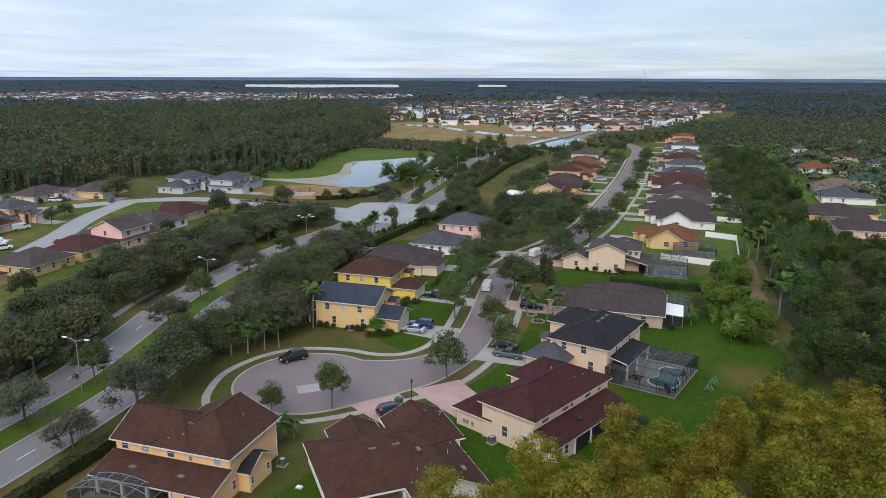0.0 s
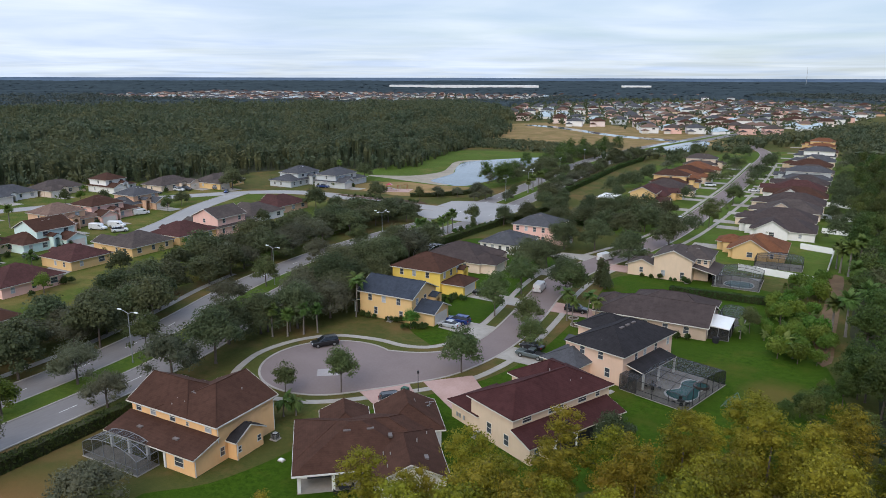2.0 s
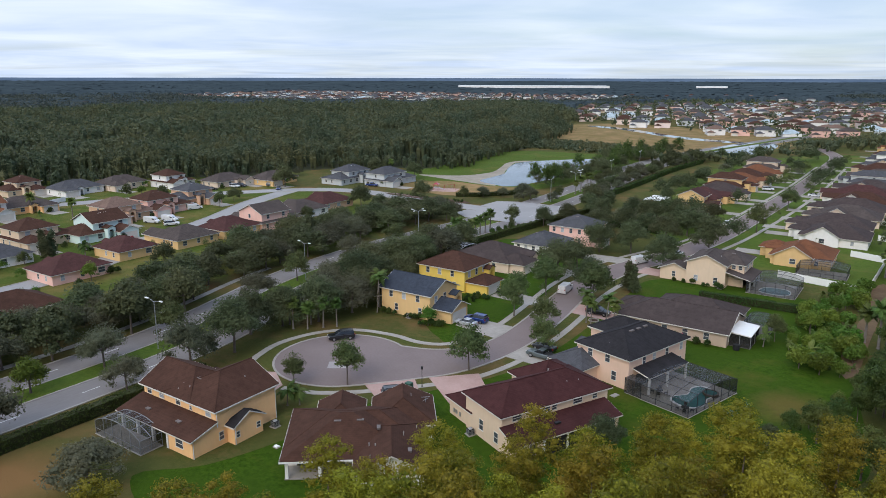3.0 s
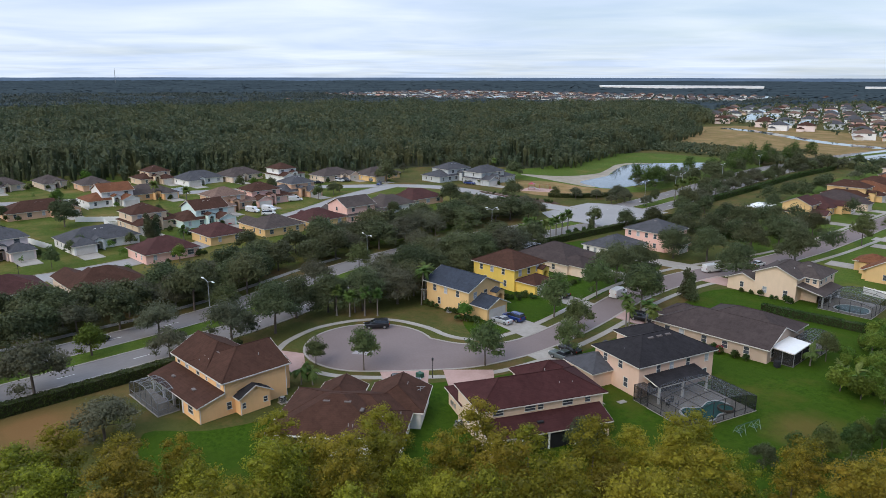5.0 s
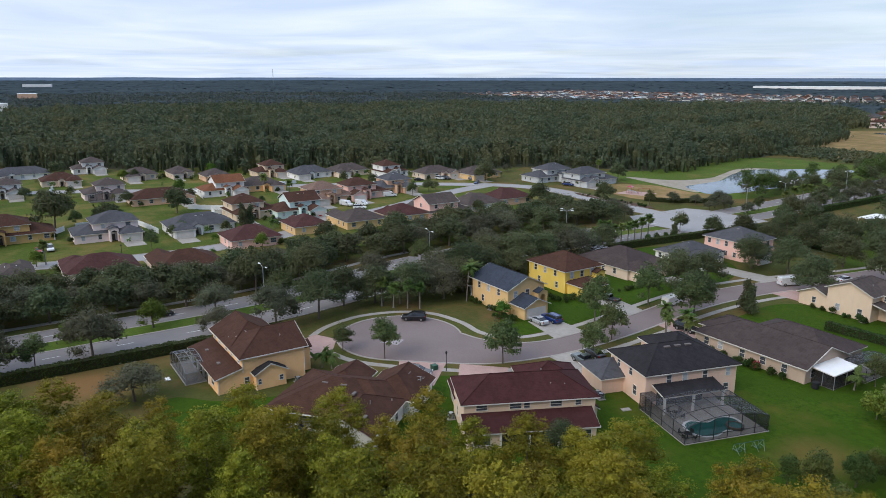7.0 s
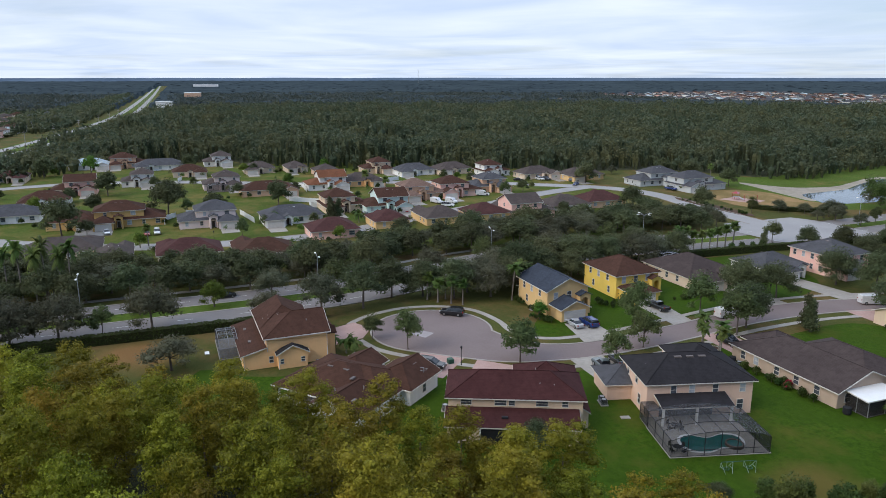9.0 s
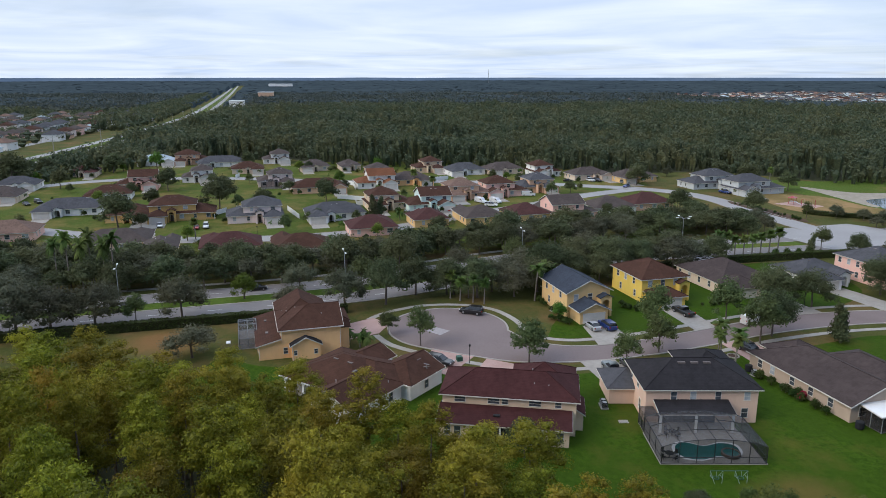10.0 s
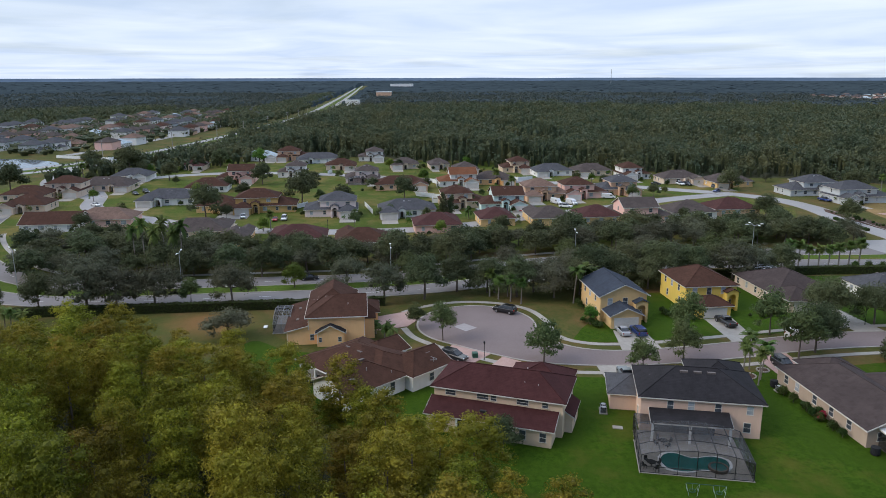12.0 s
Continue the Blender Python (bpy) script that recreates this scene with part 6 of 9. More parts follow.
def front_house(x, y, wall, roof, label, w=12.4, d=10.0, gar=(0.8, 7.0, 5.0), kind="hip"):
    """A two-storey house whose garage looks along +x to the street; x, y is its back corner nearest the circle."""
    r = thing("house", label, "house", pose(x, y, 0), "houses round the turning circle")
    wm, f = WALL[wall], ROOF[roof]
    block(r, 0, w, 0, d, 5.4, kind, wm, f)
    g0, g1, gl = gar
    block(r, w, w + gl, g0, g1, 2.75, "gable_u" if kind != "hip" else "hip", wm, f)
    garage_door(r, "u1", w + gl, (g0 + g1) / 2, 4.8, WALL[wall])
    arch_porch(r, "u1", w, d - 1.6, 2.6, 4.2, wm, f)
    entry_door(r, "u1", w, d - 1.6)
    for v in (2.0, 5.2, 8.4):
        window(r, "u1", w, v, 3.5, 0.95, 1.4, v != 5.2)
    for u in (2.6, 6.0, 9.6):
        window(r, "v0", 0, u, 3.6, 0.9, 1.3, u == 6.0)
        window(r, "v1", d, u, 3.6, 0.9, 1.3)
    for u in (4.0, 10.2):
        window(r, "v0", 0, u, 0.9, 0.8, 1.4)
    for v in (2.5, 7.0):
        window(r, "u0", 0, v, 3.6, 1.2, 1.3)
        window(r, "u0", 0, v, 0.8, 1.2, 1.4)
    roof_vents(r, [(w * 0.42, d * 0.44, 7.1, 0, 0.7), (w * 0.56, d * 0.44, 7.1, 0, 0.7), (w * 0.7, d * 0.44, 7.0, 0, 0.7)])
    vent_pipe(r, w * 0.3, d * 0.7, 6.7)
    return r


peach_house()
brown_house()
red_house()
pool_house()
taupe_house()
r6 = front_house(-66.0, 123.4, "yellow", "bluegrey", "warm yellow two-storey house with a blue-grey roof", 12.8, 9.8, (0.8, 7.0, 4.6), "gable_u")
shed(r6, -2.4, 0, 1.0, 8.4, 2.5, 3.1, "u0", WALL["yellow"], ROOF["bluegrey"], 0.3, False)
for v in (1.2, 4.7, 8.2):
    box("porch_post", -2.3, -2.0, v - 0.12, v + 0.12, 0, 2.55, WHITE, r6)
r7 = front_house(-71.0, 143.8, "lemon", "brown", "bright yellow two-storey house with a brown hip roof", 13.0, 11.4, (0.8, 7.4, 5.6))


def long_house(x, y, w, d, wall, roof, label, floors=1):
    r = thing("house", label, "house", pose(x, y, 0), "houses round the turning circle")
    wm, f = WALL[wall], ROOF[roof]
    z = 2.75 if floors == 1 else 5.4
    block(r, 0, w - 4, 0, d, z, "hip", wm, f, 0.42)
    block(r, w - 8, w, d * 0.05, d * 0.52, 2.76, "hip", wm, f)
    garage_door(r, "u1", w, d * 0.28, 4.6)
    arch_porch(r, "u1", w - 4, d * 0.68, 3.0, 3.2, wm, f, 2.4)
    entry_door(r, "u1", w - 4, d * 0.68)
    for fl in range(floors):
        for k in range(4):
            window(r, "v0", 0, 1.6 + k * (w - 6) / 4, 0.9 + 2.65 * fl, 0.9, 1.3, k == 1)
            window(r, "v1", d, 1.6 + k * (w - 6) / 4, 0.9 + 2.65 * fl, 0.9, 1.3, k == 2)
        for k in (0.25, 0.6):
            window(r, "u0", 0, d * k, 0.9 + 2.65 * fl, 1.2, 1.3)
    if floors == 2:
        for k in (0.2, 0.5, 0.8):
            window(r, "u1", w - 4, d * k, 3.6, 1.0, 1.3, k == 0.5)
    roof_vents(r, [(w * 0.3, d * 0.4, z + 2.2, 0, 0.8), (w * 0.4, d * 0.4, z + 2.3, 0, 0.8)])
    return r


long_house(-75.5, 164.4, 21.5, 15.0, "tan", "plum", "tan one-storey house with an arched porch and brown-plum roof")
long_house(-69.0, 187.2, 15.5, 13.6, "white", "slate", "pale one-storey house with a grey roof")
long_house(-66.0, 204.0, 17.0, 12.6, "pink", "slate", "pink two-storey house with a worn grey roof", 2)


def cream_house():
    """Two storeys, a gable towards the gardens, a garage wing at the street and a low patio roof behind."""
    r = thing("house", "cream two-storey house with a grey-brown roof and a wide gable", "house", pose(-19.0, 182.6, 0), "houses round the turning circle")
    w, f = WALL["cream"], ROOF["greybrown"]
    block(r, 0.6, 9.8, 0.0, 12.6, 5.5, "v_gh", w, f, 0.44)
    block(r, 4.8, 13.2, 3.6, 13.6, 5.51, "u_hh", w, f, 0.42)
    block(r, -6.0, 1.0, 0.8, 7.4, 2.75, "v_gh", w, f, 0.44)
    block(r, -3.0, 1.2, 7.0, 12.0, 2.74, "hip", w, f)
    shed(r, 9.8, 15.6, 0.2, 11.4, 2.6, 4.0, "u1", w, f, 0.3, False)
    part("wall", mesh_of("wall", *box_vf(9.8, 13.2, 3.4, 11.2, 0, 3.2), w), r)
    for v in (0.5, 5.6, 11.0):
        box("patio_post", 15.2, 15.5, v - 0.15, v + 0.15, 0, 2.6, WHITE, r)
    garage_door(r, "u0", -6.0, 4.1, 4.8, WALL["white"])
    arch_porch(r, "u0", -3.0, 9.4, 2.6, 3.2, w, f)
    for u, z, ww, h in ((3.0, 0.9, 0.9, 1.4), (7.6, 0.9, 0.9, 1.4)):
        window(r, "v0", 0.0, u, z, ww, h, u == 3.0)
    window(r, "v0", 0.8, -2.6, 1.0, 0.8, 1.2)
    for u in (10.8, 12.3):
        window(r, "v0", 3.6, u, 4.2, 0.8, 0.9)
    for v in (5.0, 8.0, 11.4):
        window(r, "u1", 13.2, v, 4.0, 0.9, 1.2, v == 8.0)
    for v in (3.0, 6.5, 10.0):
        window(r, "u0", 0.6, v, 3.8, 0.9, 1.3)
    for u in (3.0, 8.0, 11.6):
        window(r, "v1", 12.6 if u < 9 else 13.6, u, 3.8, 0.9, 1.2)
    roof_vents(r, [(3.4, 6.0, 7.3, 90, 0.9), (3.4, 8.0, 7.3, 90, 0.9), (9.8, 6.8, 7.2, 0, 0.9)])
    vent_pipe(r, 7.6, 4.0, 6.7)


cream_house()

# ---- neighbourhood houses ----
suburb(-226.8, -60.9, 17.8, 13.0, 0, 1, "tan", "brown", "tan one-storey stucco house with a brown roof", 1)
suburb(-236.8, -52.0, 20.5, 13.0, 0, 2, "tan", "brown", "tan two-storey stucco house with a brown roof", 2)
suburb(-250.2, -37.4, 23.4, 13.0, 0, 1, "tan", "greybrown", "tan one-storey stucco house with a grey-brown roof", 3)
suburb(-281.4, -35.5, 17.6, 13.0, 0, 1, "white", "slate", "white one-storey stucco house with a dark grey roof", 4, detail=False)
suburb(-210.4, -0.5, 21.9, 13.0, 0, 1, "white", "slate", "white one-storey stucco house with a dark grey roof", 5)
suburb(-321.5, -15.0, 12.7, 13.0, 0, 1, "tan", "darkred", "tan one-storey stucco house with a dark red roof", 6, detail=False)
suburb(-241.5, 8.2, 17.1, 13.0, 0, 1, "white", "brown", "white one-storey stucco house with a brown roof", 7)
suburb(-192.2, 22.0, 15.1, 13.0, 0, 1, "yellow", "brown", "yellow one-storey stucco house with a brown roof", 8)
suburb(-165.1, -25.7, 17.8, 13.0, 180, 1, "white", "brown", "white one-storey stucco house with a brown roof", 9, gabled=True)
suburb(-171.6, -11.8, 19.9, 13.0, 180, 1, "pink", "tanroof", "pink one-storey stucco house with a light brown roof", 10)
suburb(-148.4, 23.5, 19.5, 13.0, 180, 1, "tan", "greybrown", "tan one-storey stucco house with a grey-brown roof", 11)
suburb(-136.1, 37.1, 9, 13.0, 180, 1, "peach", "greybrown", "peach one-storey stucco house with a grey-brown roof", 12)
suburb(-200.9, -49.9, 15.8, 13.0, 0, 1, "tan", "brown", "tan one-storey stucco house with a brown roof", 13)
suburb(-269.3, 16.2, 17.3, 13.0, 0, 2, "pink", "brown", "pink two-storey stucco house with a brown roof", 14, gabled=True, detail=False)
suburb(-360.0, 15.4, 20.1, 13.0, 0, 1, "white", "lightmetal", "white one-storey stucco house with a pale metal roof", 15, detail=False)
suburb(-360.6, 34.7, 19.1, 13.0, 0, 2, "orange", "brown", "orange-tan two-storey stucco house with a brown roof", 16, detail=False)
suburb(-344.2, 50.8, 24.7, 13.0, 0, 1, "white", "slate", "white one-storey stucco house with a dark grey roof", 17, detail=False)
suburb(-285.8, 40.9, 14.0, 13.0, 0, 2, "white", "greybrown", "white two-storey stucco house with a grey-brown roof", 18, detail=False)
suburb(-311.6, 64.4, 15.9, 13.0, 0, 1, "tan", "brown", "tan one-storey stucco house with a brown roof", 19, detail=False)
suburb(-351.8, 81.3, 15.0, 13.0, 0, 2, "white", "greybrown", "white two-storey stucco house with a grey-brown roof", 20, detail=False)
suburb(-262.0, 75.8, 15.9, 13.0, 0, 2, "palepink", "greybrown", "pale pink two-storey stucco house with a grey-brown roof", 21, detail=False)
suburb(-237.5, 92.8, 22.7, 13.0, 0, 1, "orange", "brown", "orange-tan one-storey stucco house with a brown roof", 22)
suburb(-312.2, 98.8, 15.2, 13.0, 0, 1, "tan", "greybrown", "tan one-storey stucco house with a grey-brown roof", 23, detail=False)
suburb(-309.8, 117.4, 10.9, 13.0, 0, 1, "tan", "greybrown", "tan one-storey stucco house with a grey-brown roof", 24, detail=False)
suburb(-190.0, 39.6, 22.2, 13.0, 0, 2, "gold", "brown", "golden tan two-storey stucco house with a brown roof", 25)
suburb(-179.4, 64.2, 18.6, 13.0, 0, 2, "palepink", "slate", "pale pink two-storey stucco house with a dark grey roof", 26)
suburb(-175.0, 91.5, 20.0, 13.0, 0, 1, "white", "slate", "white one-storey stucco house with a dark grey roof", 27)
suburb(-134.6, 56.2, 16.5, 13.0, 180, 1, "tan", "darkred", "tan one-storey stucco house with a dark red roof", 28)
suburb(-127.4, 75.5, 15.8, 13.0, 180, 1, "tan", "brown", "tan one-storey stucco house with a brown roof", 29)
suburb(-149.2, 99.6, 14.9, 13.0, 180, 1, "pink", "darkred", "pink one-storey stucco house with a dark red roof", 30)
suburb(-289.6, 129.3, 12.2, 13.0, 0, 1, "orange", "greybrown", "orange-tan one-storey stucco house with a grey-brown roof", 31, detail=False)
suburb(-249.0, 136.8, 18.1, 13.0, 0, 1, "peach", "greybrown", "peach one-storey stucco house with a grey-brown roof", 32)
suburb(-290.1, 155.9, 14.7, 13.0, 0, 2, "cream", "brown", "cream two-storey stucco house with a brown roof", 33, detail=False)
suburb(-275, 171.6, 19.2, 13.0, 0, 1, "white", "slate", "white one-storey stucco house with a dark grey roof", 34, detail=False)
suburb(-272.5, 191.7, 18.7, 13.0, 0, 1, "tan", "greybrown", "tan one-storey stucco house with a grey-brown roof", 35, detail=False)
suburb(-258.2, 208.5, 14.4, 13.0, 0, 2, "white", "brown", "white two-storey stucco house with a brown roof", 36, detail=False)
suburb(-244.2, 119.2, 17.5, 13.0, 0, 2, "white", "orangeroof", "white two-storey stucco house with a terracotta-brown roof", 37, gabled=True)
suburb(-190.4, 113.8, 16.7, 13.0, 0, 2, "cream", "brown", "cream two-storey stucco house with a brown roof", 38)
suburb(-183.9, 128.0, 16.8, 13.0, 0, 2, "mint", "brown", "mint two-storey stucco house with a brown roof", 39, gabled=True)
suburb(-204.4, 150.1, 18.9, 13.0, 0, 2, "orange", "tanroof", "orange-tan two-storey stucco house with a light brown roof", 40)
suburb(-206.6, 166.8, 18.4, 13.0, 0, 2, "pink", "brown", "pink two-storey stucco house with a brown roof", 41)
suburb(-213.2, 183.6, 16.6, 13.0, 0, 2, "orange", "slate", "orange-tan two-storey stucco house with a dark grey roof", 42)
suburb(-156.5, 139.3, 14.1, 13.0, 180, 1, "yellow", "greybrown", "yellow one-storey stucco house with a grey-brown roof", 43)
suburb(-157.6, 120.6, 11.7, 13.0, 180, 1, "yellow", "darkred", "yellow one-storey stucco house with a dark red roof", 44)
suburb(-156.4, 155.9, 14.3, 13.0, 180, 1, "yellow", "darkred", "yellow one-storey stucco house with a dark red roof", 45)
suburb(-155.6, 172, 17.5, 13.0, 180, 2, "pink", "greybrown", "pink two-storey stucco house with a grey-brown roof", 46, gabled=True)
suburb(-160.6, 191.2, 16, 13.0, 180, 1, "white", "greybrown", "white one-storey stucco house with a grey-brown roof", 47)
suburb(-164.6, 209.2, 16.4, 13.0, 180, 1, "orange", "darkred", "orange-tan one-storey stucco house with a dark red roof", 48)
suburb(-241, 224.3, 18.5, 13.0, 0, 1, "tan", "greybrown", "tan one-storey stucco house with a grey-brown roof", 49)
suburb(-228.4, 242, 19.2, 13.0, 0, 1, "yellow", "greybrown", "yellow one-storey stucco house with a grey-brown roof", 50)
suburb(-201.3, 264, 21.6, 13.0, 0, 2, "grey", "slate", "grey two-storey stucco house with a dark grey roof", 51)
suburb(-182, 273, 23, 13.0, 0, 2, "grey", "slate", "grey two-storey stucco house with a dark grey roof", 52)
# the two packed rows along the far street: (y, depth, storeys, wall, roof, gabled)
EAST_ROW = [(222.0, 21.0, 1, "yellow", "orangeroof", True), (253.5, 19.0, 1, "white", "plum", True), (271.5, 24.0, 1, "tan", "plum", False), (290.5, 21.0, 1, "tan", "greybrown", True), (309.0, 25.0, 1, "tan", "plum", False),
            (327.5, 22.0, 1, "white", "brown", True), (347.0, 25.0, 1, "tan", "darkred", False), (366.0, 21.0, 1, "cream", "plum", True), (387.0, 25.0, 2, "grey", "slate", False), (412.0, 22.0, 1, "tan", "greybrown", True),
            (443.0, 24.0, 1, "cream", "brown", False), (470.0, 20.0, 1, "tan", "slate", True), (502.0, 19.0, 2, "white", "slate", False), (530.0, 18.0, 1, "cream", "brown", False), (575.0, 16.0, 2, "yellow", "orangeroof", False)]
NAMES = {"yellow": "yellow", "white": "white", "tan": "tan", "cream": "cream", "grey": "grey"}
ROOF_WORDS = {"orangeroof": "an orange-brown", "plum": "a dark plum-brown", "greybrown": "a grey-brown", "darkred": "a dark red", "slate": "a dark grey", "brown": "a brown"}
for i, (y, d, fl, wl_, rf_, gab) in enumerate(EAST_ROW):
    d = 20 + 0.4 * (d - 22) if i else 15.0
    r = suburb(4.2 + (0.4, 1.2, -0.6, 0.8)[i % 4] + 0.010 * (y - 260) if i else 1.2, y, 14.6 - 0.5 * (i % 3), d, 180, fl, wl_, rf_, NAMES[wl_] + (" one-storey" if fl == 1 else " two-storey") + " house under " + ROOF_WORDS[rf_] + " roof, close to its neighbours", 152 + 4 * i, detail=y < 300)
    if gab:
        # a cross gable that looks to the side yard
        block(r, -1.0, 8.4, -d * 0.34, -d * 0.34 + 9.0, 3.0, "u_hg", WALL[wl_], ROOF[rf_], 0.60)
        window(r, "u1", 8.4, -d * 0.34 + 4.5, 0.9, 1.4, 1.3)
    else:
        # a lower wing at the back, hipped, and a small gable over the porch
        block(r, -2.0, 7.9, d * 0.12, d * 0.5, 2.6, "u_hh", WALL[wl_], ROOF[rf_], 0.40)
WEST_ROW = [(288.0, 16.0, 2, "yellow", "darkred", True), (306.0, 20.0, 1, "yellow", "darkred", False), (324.0, 22.0, 1, "tan", "plum", False), (342.0, 21.0, 2, "yellow", "brown", False), (361.0, 22.0, 1, "tan", "orangeroof", False),
            (380.0, 22.0, 1, "yellow", "brown", False), (399.0, 21.0, 1, "tan", "orangeroof", False), (421.0, 22.0, 2, "tan", "greybrown", False)]
for i, (y, d, fl, wl_, rf_, gab) in enumerate(WEST_ROW):
    suburb(-44.5 - 1.6 * (i % 2), y, 13.5, d - 4.5, 0, fl, wl_, rf_, NAMES[wl_] + (" one-storey" if fl == 1 else " two-storey") + " house under " + ROOF_WORDS[rf_] + " roof, close to its neighbours", 254 + 4 * i, gabled=gab, detail=y < 300)
# white flat roof and posts of a covered patio behind the first of them
lanai = thing("patio_cover", "white flat-roofed patio cover on slim posts", "patio cover", pose(-60, 286, 0))
box("roof", -3.5, 3.5, -5, 7, 2.6, 2.78, WHITE, lanai)
for u in (-3.3, 3.3):
    for v in (-4.8, 1.0, 6.8):
        bar("post", (u, v, 0), (u, v, 2.6), 0.07, WHITE, lanai)
suburb(57.2, 278.5, 14, 20.4, 0, 1, "peach", "plum", "peach one-storey stucco house with a plum-brown roof", 66)
suburb(60.6, 254.4, 14, 15.3, 0, 1, "pink", "plum", "pink one-storey stucco house with a plum-brown roof", 66)
suburb(71.0, 349.4, 14, 19.1, 0, 1, "lilac", "tanroof", "lilac one-storey stucco house with a light brown roof", 67)
suburb(67.4, 323.1, 14, 15.5, 0, 1, "white", "slate", "white one-storey stucco house with a dark grey roof", 68)
suburb(73.8, 421.8, 14, 15.3, 0, 1, "white", "orangeroof", "white one-storey stucco house with a terracotta-brown roof", 70)
suburb(89.1, 377.5, 14, 15.6, 0, 1, "white", "greenroof", "white one-storey stucco house with a dark green roof", 70)
suburb(77.8, 501.9, 14, 9.2, 0, 2, "white", "slate", "white two-storey stucco house with a dark grey roof", 71)
suburb(100.6, 487.4, 14, 16.1, 0, 1, "tan", "brown", "tan one-storey stucco house with a brown roof", 72)
suburb(111.5, 454.6, 14, 10.4, 0, 1, "tan", "slate", "tan one-storey stucco house with a dark grey roof", 73)
suburb(172.1, 748.8, 14, 18.2, 0, 1, "pink", "brown", "pink one-storey stucco house with a brown roof", 74)
suburb(120.0, 666.4, 14, 12.0, 0, 1, "tan", "orangeroof", "tan one-storey stucco house with a terracotta-brown roof", 75)

# ---- trees and hedges ----
# cypress wood below the camera's line, taller away from its edge
EDGE = [(-62, -20), (-34, 18), (-28.5, 39.5), (-17.5, 57.5), (-9, 67.8), (0.5, 77.2), (9.5, 85), (20, 91), (28.5, 98.5)]


def edge_gap(x, y):
    return min(math.hypot(x - a[0] - (b[0] - a[0]) * k / 6, y - a[1] - (b[1] - a[1]) * k / 6) for a, b in zip(EDGE, EDGE[1:]) for k in range(7))



def cypress_tall(x, y):
    return 0.78 + 0.34 * min(1, edge_gap(x, y) / 30)


SEEN = [(x, y) for x, y in EDGE] + [(29, 97), (54, 101), (49, 78), (38, 48), (22, 28), (0, 16), (-24, -10), (-40, -28)]
DEEP = [(54, 101), (49, 78), (38, 48), (22, 28), (0, 16), (-24, -10), (-40, -28), (0, -30), (50, 0), (95, 40), (100, 100)]
scatter("cypress", SEEN, 5.2, 0.86, 1.14, 1, "cypress wood", cypress_tall)
BAND = EDGE[1:] + [(30, 90), (20, 81), (10, 73), (3, 65), (-5, 54), (-16, 40), (-25, 22)]
scatter("cypress", BAND, 4.6, 0.48, 0.76, 17, "cypress wood", lambda x, y: 0.85)
scatter("deep_cypress", DEEP, 8.0, 0.9, 1.15, 7, "cypress wood", cypress_tall)
# dark wood along the back of the gardens
WOOD = [(24, 101), (26, 118), (25, 130), (26.5, 158), (27, 196), (26, 232), (26, 262), (28, 330), (30, 470), (50, 470), (50, 335), (43, 262), (43, 226), (56, 220), (76, 212), (78, 150), (72, 95), (50, 102)]
scatter(("wood", "wood", "wood", "wood", "far_oak", "sabal"), WOOD, 5.4, 0.58, 0.84, 2, "dark wood behind the gardens")
scatter(("lush", "lush", "lush", "small_palm", "bush"), [(10.5, 178), (9.5, 152), (11, 143), (14, 138.5), (20, 138), (23, 147), (19.5, 165), (19, 196), (14, 196)], 2.4, 0.45, 0.95, 3, "bright thicket")
# oaks along the boulevard
BELT_FAR = [(-98.5, -8), (-98, 40), (-99, 75), (-104, 100), (-110, 125), (-113, 150), (-114, 185), (-110, 214), (-122, 216), (-131, 200), (-133, 176), (-132, 140), (-124, 112), (-114, 92), (-112, 70), (-114, 50), (-124, 20), (-138, 0), (-130, -20)]
scatter(("far_oak", "far_oak", "grey"), BELT_FAR, 5.7, 0.90, 1.22, 4, "oaks along the boulevard", lambda x, y: 0.82)
BELT_NEAR = [(-73.5, 101), (-71, 107), (-70, 118), (-73, 136), (-79, 160), (-81, 180), (-86, 181), (-89, 160), (-87, 140), (-82, 118), (-77, 102)]
scatter(("oak", "oak", "grey"), BELT_NEAR, 5.6, 1.05, 1.32, 5, "oaks along the boulevard", lambda x, y: 0.9)
for x, y, k, s in ((-72.6, 89, "oak", 1.2), (-73.0, 80, "grey", 1.15), (-74.0, 68.5, "grey", 0.85), (-73.5, 46.5, "grey", 1.35), (-74.0, 37.5, "street", 0.9), (-73.5, 30, "grey", 1.4), (-73.5, 22, "grey", 1.2), (-73, 16, "grey", 1.45), (-73.5, 6, "oak", 1.0), (-74, -4, "oak", 0.9),
                   (-85.3, 59, "fresh", 1.05), (-85.5, 71.5, "grey", 1.0), (-86.6, 86, "street", 1.3), (-85.2, 44, "fresh", 0.8), (-85.2, 30, "grey", 0.9), (-85.5, 14, "grey", 0.9), (-92.5, 112, "grey", 1.0), (-97.5, 129, "street", 1.3), (-99.8, 152, "grey", 1.0), (-100, 170, "street", 1.2),
                   (-77.5, 97, "oak", 1.2), (-76, 104, "oak", 1.1), (-96, 68, "far_oak", 1.1), (-96, 50, "far_oak", 1.0), (-97, 30, "far_oak", 1.0), (-97, 84, "far_oak", 1.1), (-99.5, 98, "far_oak", 1.1)):
    plant(k, x, y, s, "boulevard trees")
plant("grey", -51.9, 49.4, 1.12, "", 0.0, 0.86)
for x, y, s in ((-53.8, 85.6, 0.85), (-46.2, 90.2, 1.12), (-33.1, 106.6, 1.25), (-26.6, 122.0, 1.15), (-40.6, 136.2, 1.4), (-42.0, 153.8, 1.35), (-31.0, 131.2, 1.3), (-29.6, 152.0, 1.45)):
    plant("street", x, y, s, "street trees")
